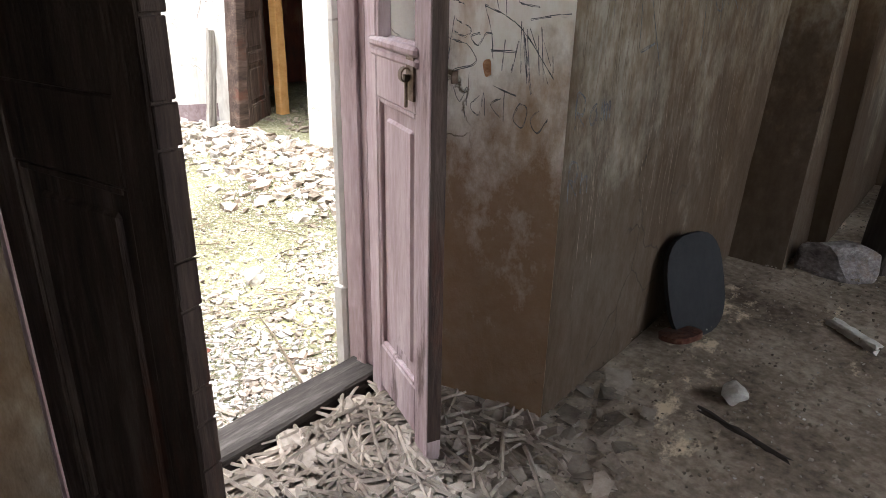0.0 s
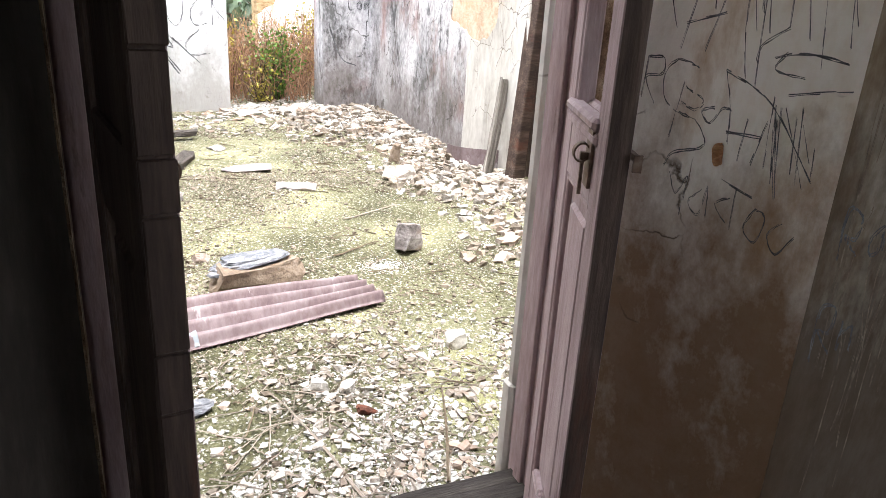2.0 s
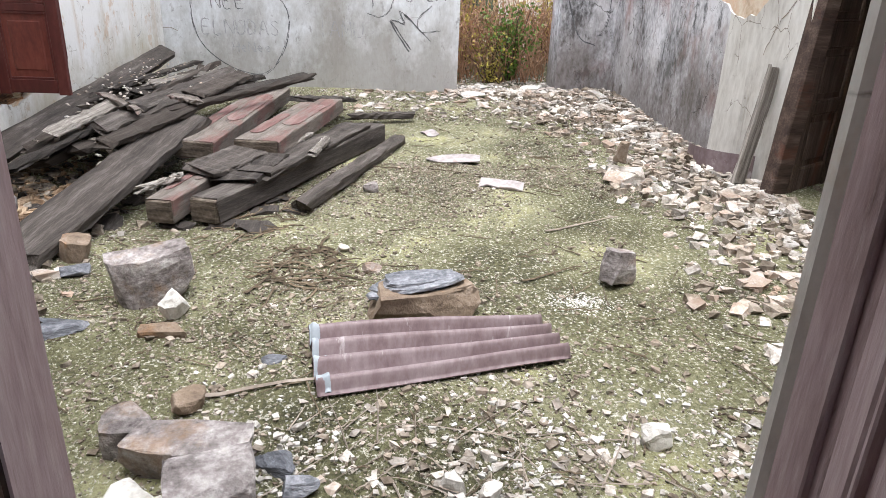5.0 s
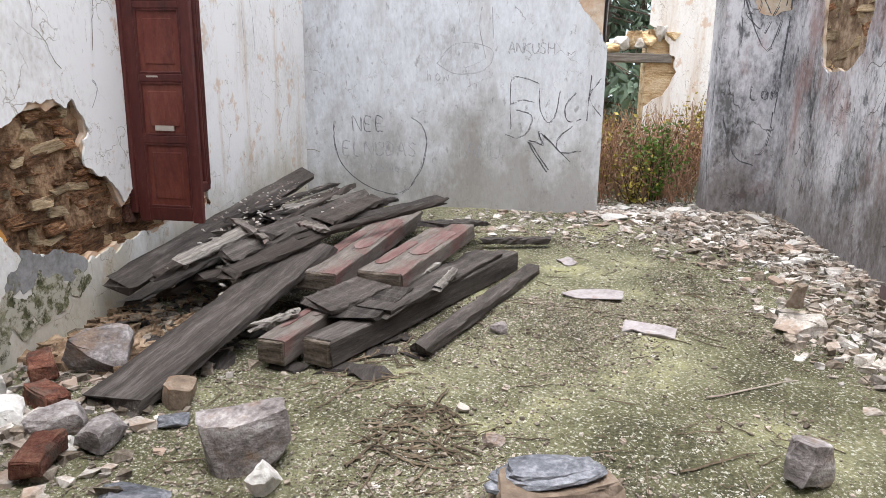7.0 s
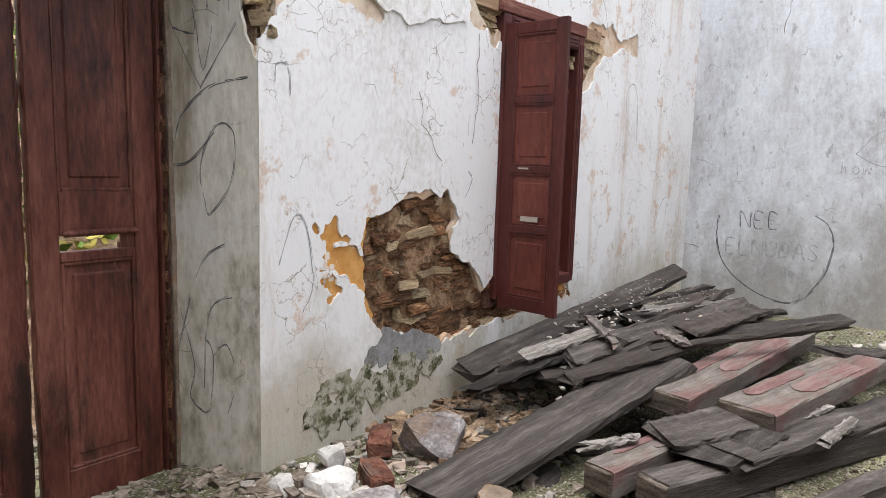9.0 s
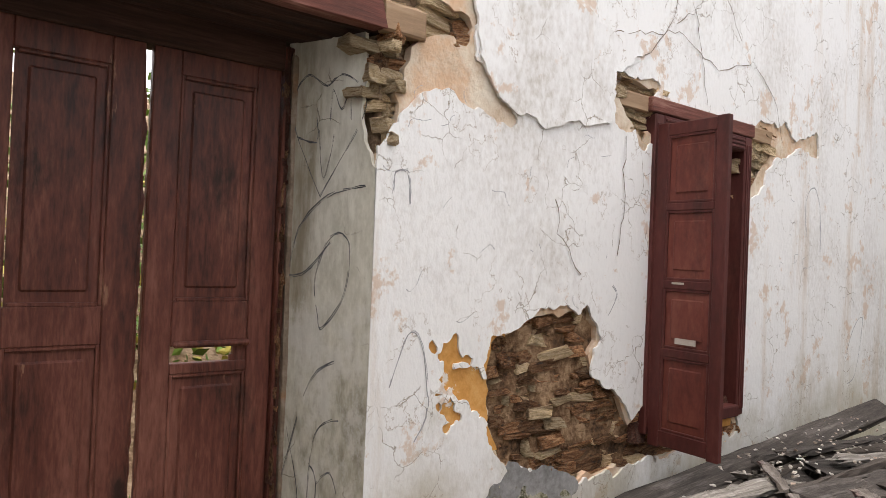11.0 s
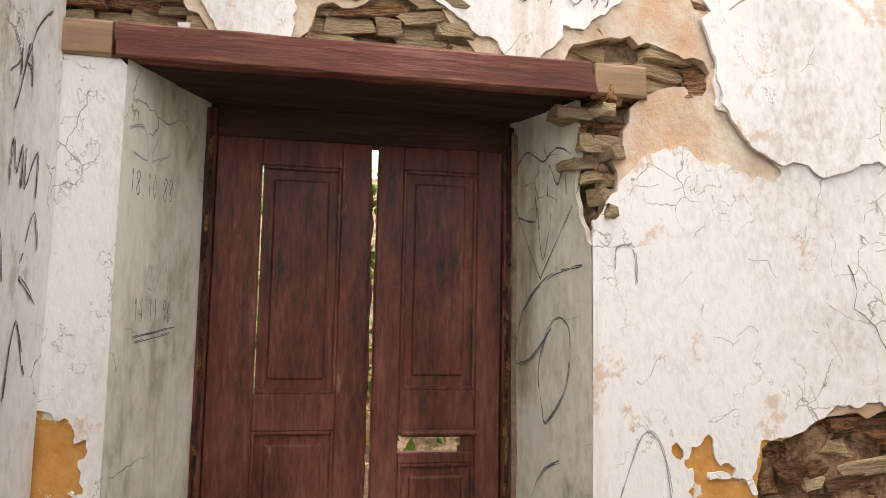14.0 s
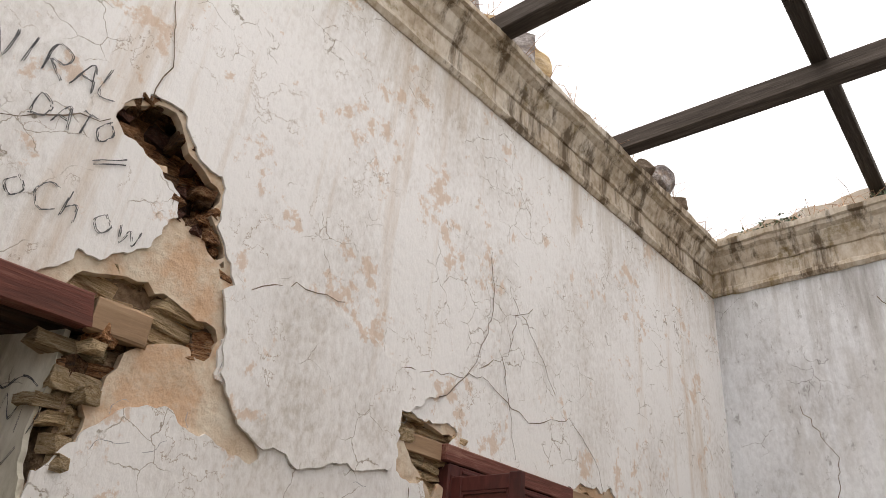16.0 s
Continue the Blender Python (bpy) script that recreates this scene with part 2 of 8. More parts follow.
ROCK = mat("grey_brown_rock", [(0.07, 0.058, 0.055), (0.23, 0.205, 0.20), (0.48, 0.45, 0.44)], 6, (1, 1, 1.5), 0.9, 1.0, 45, depth=0.025, rand=0.2, edge=(0.36, 0.64), stain=((0.24, 0.15, 0.085), 3, (1, 1, 1), 0.53, 0.64, 0.65))
SLATE = mat("blue_grey_slate", [(0.04, 0.042, 0.05), (0.125, 0.13, 0.148), (0.29, 0.295, 0.32)], 5, (1, 1, 5), 0.65, 1.0, 40, depth=0.014, rand=0.15, edge=(0.36, 0.64))
WHITESTONE = mat("white_plaster_lump", [(0.34, 0.32, 0.29), (0.52, 0.50, 0.47), (0.66, 0.645, 0.62)], 8, (1, 1, 1), 0.95, 0.9, 50, depth=0.012, rand=0.15, edge=(0.36, 0.6), stain=((0.36, 0.28, 0.20), 4, (1, 1, 1), 0.54, 0.64, 0.6))
BROWNSTONE = mat("rusty_brown_rock", [(0.09, 0.065, 0.05), (0.20, 0.15, 0.11), (0.34, 0.28, 0.23)], 7, (1, 1, 1), 0.92, 1.0, 40, depth=0.02, rand=0.15, stain=((0.24, 0.12, 0.05), 4, (1, 1, 1), 0.55, 0.65, 0.7))
OLDWOOD = mat("weathered_grey_timber", [(0.018, 0.015, 0.013), (0.055, 0.046, 0.041), (0.15, 0.134, 0.122)], 3, (0.7, 7, 7), 0.85, 1.0, 22, depth=0.014, rand=0.3, edge=(0.34, 0.70))
PALEWOOD = mat("pale_weathered_timber", [(0.07, 0.06, 0.052), (0.20, 0.18, 0.16), (0.40, 0.37, 0.34)], 3, (0.5, 11, 11), 0.85, 1.0, 16, depth=0.012, rand=0.2, edge=(0.36, 0.64))
REDWOOD = mat("faded_red_painted_timber", [(0.06, 0.048, 0.042), (0.15, 0.128, 0.112), (0.26, 0.23, 0.21)], 2.6, (0.7, 6, 6), 0.8, 1.0, 22, depth=0.012, edge=(0.34, 0.68),
              stain=((0.155, 0.062, 0.056), 1.3, (1, 2, 2), 0.53, 0.60, 0.6), stain2=((0.05, 0.042, 0.038), 5, (0.5, 3, 3), 0.56, 0.64, 0.7))
DARKWOOD = mat("rotten_dark_timber", [(0.02, 0.016, 0.013), (0.05, 0.04, 0.034), (0.10, 0.085, 0.075)], 3, (0.6, 9, 9), 0.9, 0.9, 14, depth=0.01, rand=0.3)
DOORRED = mat("dark_maroon_door_paint", [(0.036, 0.0125, 0.010), (0.128, 0.040, 0.028), (0.24, 0.098, 0.070)], 1.8, (2.6, 2.6, 0.45), 0.58, 1.0, 26, depth=0.012, edge=(0.36, 0.64),
              stain=((0.014, 0.008, 0.006), 1.5, (1.8, 1, 0.5), 0.52, 0.62, 0.88), stain2=((0.34, 0.19, 0.12), 8, (1.5, 1.5, 0.35), 0.65, 0.70, 0.65), rough_low=0.38)
SHUTTERRED = mat("maroon_shutter_paint", [(0.05, 0.012, 0.010), (0.078, 0.018, 0.015), (0.115, 0.035, 0.028)], 2.2, (2, 2, 0.6), 0.6, 0.5, 22, depth=0.004, edge=(0.34, 0.66),
                 stain=((0.03, 0.010, 0.008), 2.5, (1, 1, 0.5), 0.52, 0.64, 0.7), stain2=((0.30, 0.16, 0.12), 10, (2, 2, 0.4), 0.70, 0.75, 0.6))
PANELRED = mat("faded_red_panel_paint", [(0.08, 0.018, 0.013), (0.135, 0.034, 0.024), (0.18, 0.06, 0.042)], 2.4, (2, 2, 0.8), 0.6, 0.5, 22, depth=0.004, edge=(0.34, 0.66),
               stain=((0.045, 0.012, 0.010), 2.5, (1, 1, 0.5), 0.52, 0.64, 0.7))
PURPLEWOOD = mat("faded_mauve_door_paint", [(0.22, 0.15, 0.15), (0.36, 0.27, 0.275), (0.50, 0.41, 0.415)], 2.2, (3, 3, 0.5), 0.7, 0.8, 26, depth=0.007, edge=(0.32, 0.66),
                 stain=((0.07, 0.04, 0.035), 4, (2, 2, 0.4), 0.58, 0.66, 0.8), stain2=((0.46, 0.39, 0.38), 6, (2, 2, 0.4), 0.62, 0.68, 0.5))
# Worn brown timber; on the entrance leaves its darkness stands for shade.
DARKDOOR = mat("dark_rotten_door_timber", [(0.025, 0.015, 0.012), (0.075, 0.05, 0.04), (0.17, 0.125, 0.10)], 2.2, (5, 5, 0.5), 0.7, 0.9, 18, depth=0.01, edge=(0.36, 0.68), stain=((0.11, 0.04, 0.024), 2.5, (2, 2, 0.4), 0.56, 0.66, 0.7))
LINTELRED = mat("worn_red_lintel", [(0.07, 0.03, 0.022), (0.15, 0.05, 0.038), (0.30, 0.16, 0.12)], 2.5, (0.5, 6, 6), 0.75, 0.8, 16, depth=0.008, edge=(0.34, 0.66))
# Red-brown timber made darker for the shade under the lintel.
SHADEDRED = mat("dark_red_brown_timber", [(0.016, 0.008, 0.006), (0.04, 0.018, 0.012), (0.085, 0.042, 0.03)], 2.5, (0.5, 6, 6), 0.85, 0.9, 16, depth=0.012, edge=(0.34, 0.66))
BAREWOOD = mat("bare_brown_timber", [(0.20, 0.13, 0.08), (0.32, 0.21, 0.13), (0.42, 0.30, 0.20)], 2.5, (0.5, 5, 5), 0.85, 0.5, 14, depth=0.005)
OCHREWOOD = mat("orange_painted_post", [(0.35, 0.17, 0.05), (0.48, 0.26, 0.09), (0.55, 0.33, 0.15)], 2.5, (4, 4, 0.5), 0.8, 0.4, 14, depth=0.004)
IRON = mat("rusty_iron", [(0.06, 0.04, 0.03), (0.15, 0.10, 0.07), (0.26, 0.20, 0.16)], 20, (1, 1, 1), 0.6, 0.4, 80, metal=0.4, depth=0.002)
SHEETMETAL = mat("mauve_painted_corrugated_sheet", [(0.085, 0.055, 0.058), (0.165, 0.12, 0.125), (0.27, 0.22, 0.23)], 3.0, (1, 2, 1), 0.6, 0.4, 25, metal=0.1, depth=0.003,
                 stain=((0.40, 0.37, 0.37), 5, (1, 3, 1), 0.60, 0.66, 0.7), rough_low=0.42)
GALV = mat("bare_galvanised_edge", [(0.24, 0.27, 0.30), (0.38, 0.42, 0.46)], 8, (1, 1, 1), 0.55, 0.2, 40, metal=0.2, depth=0.001)
CHARCOAL = mat("charcoal_graffiti", [(0.035, 0.035, 0.038), (0.10, 0.10, 0.105), (0.26, 0.26, 0.27)], 25, (1, 1, 1), 0.95, 0.1, 120, depth=0.001)
FAINT = mat("faint_pencil_graffiti", [(0.20, 0.20, 0.21), (0.33, 0.33, 0.34), (0.46, 0.46, 0.47)], 25, (1, 1, 1), 0.95, 0.1, 120, depth=0.001)
GREEN = mat("green_leaves", [(0.06, 0.12, 0.015), (0.12, 0.21, 0.03), (0.20, 0.29, 0.06)], 4, (1, 1, 1), 0.5, 0.1, 30)
YELLOWLEAF = mat("yellowing_leaves", [(0.22, 0.19, 0.03), (0.38, 0.32, 0.06), (0.50, 0.42, 0.13)], 4, (1, 1, 1), 0.55, 0.1, 30)
DRYGRASS = mat("dry_brown_stalks", [(0.20, 0.09, 0.05), (0.36, 0.21, 0.13), (0.50, 0.36, 0.25)], 4, (1, 1, 1), 0.8, 0.1, 30)
FARLEAF = mat("distant_conifer_needles", [(0.05, 0.075, 0.05), (0.09, 0.125, 0.08), (0.14, 0.18, 0.12)], 3, (1, 1, 1), 0.6, 0.1, 30)
BARK = mat("dark_bark", [(0.05, 0.035, 0.025), (0.11, 0.08, 0.06)], 8, (1, 1, 0.3), 0.95, 0.8, 30, depth=0.02)
GROUND = mat("mossy_earth_floor", [(0.038, 0.036, 0.019), (0.115, 0.112, 0.058), (0.235, 0.228, 0.14)], 1.1, (1, 1, 1), 0.98, 1.0, 70, depth=0.05, edge=(0.39, 0.59),
             stain=((0.36, 0.355, 0.14), 1.1, (1, 1, 1), 0.56, 0.67, 0.5), stain2=((0.56, 0.54, 0.47), 60, (1, 1, 1), 0.55, 0.60, 0.75))
DIRT = mat("dark_dusty_floor", [(0.09, 0.068, 0.05), (0.25, 0.20, 0.155), (0.46, 0.39, 0.31)], 1.6, (1, 1, 1), 0.98, 1.0, 30, depth=0.035, edge=(0.38, 0.62),
           stain=((0.74, 0.61, 0.44), 1.5, (1.5, 0.9, 1), 0.57, 0.61, 0.95))
CHIPS = mat("pale_plaster_rubble", [(0.19, 0.16, 0.13), (0.40, 0.36, 0.32), (0.63, 0.605, 0.57)], 9, (1, 1, 1), 0.95, 0.8, 60, depth=0.01, edge=(0.38, 0.60), stain=((0.33, 0.225, 0.16), 2.5, (1, 1, 1), 0.50, 0.60, 0.7))
BROWNCHIPS = mat("brown_stone_chips", [(0.075, 0.055, 0.04), (0.19, 0.155, 0.12), (0.36, 0.31, 0.26)], 5, (1, 1, 1), 0.95, 0.4, 40, depth=0.006, edge=(0.35, 0.6))
GRIT = mat("olive_tan_grit", [(0.085, 0.075, 0.05), (0.21, 0.19, 0.14), (0.42, 0.39, 0.32)], 9, (1, 1, 1), 0.95, 0.6, 60, depth=0.006, edge=(0.38, 0.60))
TWIG = mat("dry_twigs", [(0.05, 0.035, 0.025), (0.12, 0.09, 0.06), (0.26, 0.21, 0.15)], 5, (1, 1, 1), 0.9, 0.3, 40)
PALECHIP = mat("splintered_wood_chips", [(0.13, 0.105, 0.085), (0.32, 0.27, 0.225), (0.50, 0.44, 0.385)], 6, (1, 1, 1), 0.9, 0.4, 40)
RUBBER = mat("black_board", [(0.012, 0.012, 0.014), (0.030, 0.031, 0.034)], 4, (1, 1, 1), 0.75, 0.4, 30)
PALEMETAL = mat("pale_rusted_sheet", [(0.20, 0.17, 0.165), (0.34, 0.31, 0.31), (0.44, 0.42, 0.42)], 5, (1, 1, 1), 0.6, 0.4, 40, metal=0.1, depth=0.003, stain=((0.22, 0.11, 0.07), 5, (1, 1, 1), 0.57, 0.64, 0.6))
PALEPATCH = mat("pale_worn_label", [(0.32, 0.26, 0.22), (0.5, 0.45, 0.4)], 20, (1, 1, 1), 0.8, 0.1, 60)

# ---- mesh helpers ----


def vnoise(x, y, seed=0):
    """Smooth value noise, 0 to 1, on arrays."""
    x, y = np.asarray(x, float), np.asarray(y, float)
    xi, yi = np.floor(x), np.floor(y)
    fx, fy = x - xi, y - yi
    fx, fy = fx * fx * (3 - 2 * fx), fy * fy * (3 - 2 * fy)

    def h(a, b):
        v = np.sin(a * 127.1 + b * 311.7 + seed * 74.7) * 43758.5453
        return v - np.floor(v)
    return (h(xi, yi) * (1 - fx) + h(xi + 1, yi) * fx) * (1 - fy) + (h(xi, yi + 1) * (1 - fx) + h(xi + 1, yi + 1) * fx) * fy


def fbm(x, y, seed=0, octaves=4):
    s, a, tot = 0, 0.5, 0
    for k in range(octaves):
        s, tot = s + a * vnoise(np.asarray(x) * 2 ** k, np.asarray(y) * 2 ** k, seed + k), tot + a
        a *= 0.5
    return s / tot


def mesh_data(name, verts, faces, material, smooth=False):
    me = bpy.data.meshes.new(name)
    me.from_pydata([tuple(v) for v in verts], [], [tuple(f) for f in faces])
    if material:
        me.materials.append(material)
    if smooth:
        me.polygons.foreach_set("use_smooth", [True] * len(me.polygons))
    me.update()
    return me


def raw(name, verts, faces, material, parent=None, label="", smooth=False):
    ob = new(name, mesh_data(name, verts, faces, material, smooth))
    if parent:
        ob.parent = parent
    if label:
        ob["label"] = label
    return ob


def part(name, bm, material, parent=None, label="", smooth=False):
    me = bpy.data.meshes.new(name)
    bmesh.ops.recalc_face_normals(bm, faces=bm.faces)
    bm.to_mesh(me)
    bm.free()
    me.materials.append(material)
    if smooth:
        me.polygons.foreach_set("use_smooth", [True] * len(me.polygons))
    ob = new(name, me)
    if parent:
        ob.parent = parent
    if label:
        ob["label"] = label
    return ob


def empty(name, m=None):
    ob = new(name)
    if m is not None:
        ob.matrix_world = m
    return ob


def box(bm, x0, x1, y0, y1, z0, z1, bevel=0.0, m=None):
    g = bmesh.ops.create_cube(bm, size=1.0, matrix=Matrix.Translation(((x0 + x1) / 2, (y0 + y1) / 2, (z0 + z1) / 2)) @ Matrix.Diagonal((abs(x1 - x0), abs(y1 - y0), abs(z1 - z0), 1)))
    vs = g["verts"]
    if bevel:
        es = list({e for v in vs for e in v.link_edges})
        r = bmesh.ops.bevel(bm, geom=es, offset=bevel, segments=1, affect="EDGES")
        vs = list({v for f in r["faces"] for v in f.verts} | {v for v in vs if v.is_valid})
    if m is not None:
        bmesh.ops.transform(bm, matrix=m, verts=[v for v in vs if v.is_valid])
    return bm


def boxes(*items, bevel=0.0):
    bm = bmesh.new()
    for i in items:
        box(bm, *i, bevel=bevel)
    return bm


def poly_dist(px, py, poly):
    """Signed distance to a polygon on arrays, positive outside."""
    d = np.full(px.shape, 1e9)
    inside = np.zeros(px.shape, bool)
    n = len(poly)
    for i in range(n):
        ax, ay = poly[i]
        bx, by = poly[(i + 1) % n]
        ex, ey = bx - ax, by - ay
        wx, wy = px - ax, py - ay
        t = np.clip((wx * ex + wy * ey) / (ex * ex + ey * ey + 1e-12), 0, 1)
        d = np.minimum(d, (wx - ex * t) ** 2 + (wy - ey * t) ** 2)
        c = ((ay <= py) & (by > py)) | ((by <= py) & (ay > py))
        inside ^= c & (px < ax + (py - ay) / (ey if abs(ey) > 1e-12 else 1e-12) * ex)
    d = np.sqrt(d)
    return np.where(inside, -d, d)


def rect_dist(px, py, r):
    x0, x1, y0, y1 = r
    return np.maximum(np.maximum(x0 - px, px - x1), np.maximum(y0 - py, py - y1))


def flakes(polys, seed, rough=0.05, grow=0.0):
    """A distance field for ragged flakes: polygons with a torn outline."""
    def f(u, v):
        d = np.full(u.shape, 9.0)
        for p in polys:
            d = np.minimum(d, poly_dist(u, v, p))
        return d - grow + (fbm(u * 9, v * 9, seed, 4) - 0.5) * rough * 2.0 + (vnoise(u * 38, v * 38, seed + 5) - 0.5) * 0.018
    return f


def undulate(u, v, seed=3, amount=0.012):
    return (fbm(u * 1.1, v * 1.1, seed, 3) - 0.5) * amount + (fbm(u * 7, v * 7, seed + 9, 2) - 0.5) * amount * 0.25


def sheet(name, urange, vrange, cell, place, material, openings=(), torn=None, depth=0.02, base=0.0, seed=3, amount=0.012, lift=0.006, top=None, plate=None, label="", category=""):
    """A coat of plaster with thickness: a fine grid cut along the openings and the torn outlines. place(u, v, d) gives the point d in front of the wall."""
    def lines(a, b, extra):
        n = max(2, int(round((b - a) / cell)))
        g = [a + (b - a) * i / n for i in range(n + 1)]
        for e in extra:
            if a < e < b:
                k = min(range(1, n), key=lambda i: abs(g[i] - e))
                g[k] = e
        return np.array(g)
    gu = lines(*urange, [e for r in openings for e in r[:2]])
    gv = lines(*vrange, [e for r in openings for e in r[2:]])
    U, V = np.meshgrid(gu, gv, indexing="ij")
    S = np.full(U.shape, 9.0)
    for r in openings:
        S = np.minimum(S, rect_dist(U, V, r))
    T = torn(U, V) if torn else np.full(U.shape, 9.0)
    if top is not None:
        T = np.minimum(T, top(U) - V)
    D = base + undulate(U, V, seed, amount) + lift * np.exp(-np.clip(T, 0, 1) / 0.05)
    if plate is not None:
        D = D + plate(U, V)
    S = np.minimum(S, T)
    verts, faces, index, back = [], [], {}, {}

    def vid(key, u, v, d):
        if key not in index:
            index[key] = len(verts)
            verts.append(place(u, v, d))
        return index[key]

    def bid(i, u, v, d):
        if i not in back:
            back[i] = len(verts)
            verts.append(place(u, v, d - depth))
        return back[i]
    nu, nv = U.shape
    where = {}
    for i in range(nu - 1):
        for j in range(nv - 1):
            c = ((i, j), (i + 1, j), (i + 1, j + 1), (i, j + 1))
            sv = [S[k] for k in c]
            if max(sv) <= 0:
                continue
            if min(sv) > 0:
                faces.append([vid(k, U[k], V[k], D[k]) for k in c])
                continue
            ring, cut = [], []
            for a in range(4):
                k, q = c[a], c[(a + 1) % 4]
                sa, sb = sv[a], sv[(a + 1) % 4]
                if sa > 0:
                    ring.append(vid(k, U[k], V[k], D[k]))
                if (sa > 0) != (sb > 0):
                    t = sa / (sa - sb)
                    u, v, d = U[k] + (U[q] - U[k]) * t, V[k] + (V[q] - V[k]) * t, D[k] + (D[q] - D[k]) * t
                    h = vid((min(k, q), max(k, q)), u, v, d)
                    where[h] = (u, v, d)
                    ring.append(h)
                    cut.append(h)
            if len(ring) >= 3:
                faces.append(ring)
            if len(cut) == 2 and cut[0] != cut[1]:
                p, q = cut
                faces.append([p, q, bid(q, *where[q]), bid(p, *where[p])])
    ob = raw(name, verts, faces, material, smooth=False)
    return tagged(ob, label, category, kind="structure")


def smooth_line(pts, n=5):
    out = []
    for i in range(len(pts) - 1):
        p0, p1, p2, p3 = (np.array(pts[max(0, min(len(pts) - 1, i + k))], float) for k in (-1, 0, 1, 2))
        for t in np.linspace(0, 1, n, endpoint=False):
            out.append(0.5 * (2 * p1 + (p2 - p0) * t + (2 * p0 - 5 * p1 + 4 * p2 - p3) * t * t + (3 * p1 - p0 - 3 * p2 + p3) * t ** 3))
    out.append(np.array(pts[-1], float))
    return out


def strokes(name, lines, place, width, material, label, group="graffiti on the walls", seed=3, amount=0.012, base=0.0, curved=True):
    """Drawn lines as thin ribbons lying on a wall."""
    verts, faces = [], []
    rnd = random.Random(len(lines) * 7 + 1)
    for ln, shift in [(q, s) for q in lines for s in ((0.0, 0.8) if curved else (0.0,))]:
        pts = [np.array(p, float) for p in ln] if not curved else smooth_line(ln) if len(ln) > 2 else [np.array(ln[0], float) * (1 - t) + np.array(ln[1], float) * t for t in np.linspace(0, 1, 5)]
        pts = [p + width * np.array([shift + rnd.uniform(-0.35, 0.35), -shift + rnd.uniform(-0.35, 0.35)]) if curved else p for p in pts]
        start = len(verts)
        for i, p in enumerate(pts):
            q = pts[min(i + 1, len(pts) - 1)] - pts[max(i - 1, 0)]
            L = math.hypot(*q) or 1
            w = width * ((0.12 + 0.38 * rnd.random()) if curved else (0.35 + 0.5 * rnd.random()))
            nx, ny = -q[1] / L * w, q[0] / L * w
            for sgn in (-1, 1):
                u, v = p[0] + nx * sgn, p[1] + ny * sgn
                verts.append(place(u, v, base + float(undulate(u, v, seed, amount)) + 0.0025))
            if i and not (curved and rnd.random() < 0.10):
                k = start + 2 * i
                faces.append((k - 2, k - 1, k + 1, k))
    ob = raw(name, verts, faces, material)
    return tagged(ob, label, "graffiti" if curved else "crack", kind="stuff")


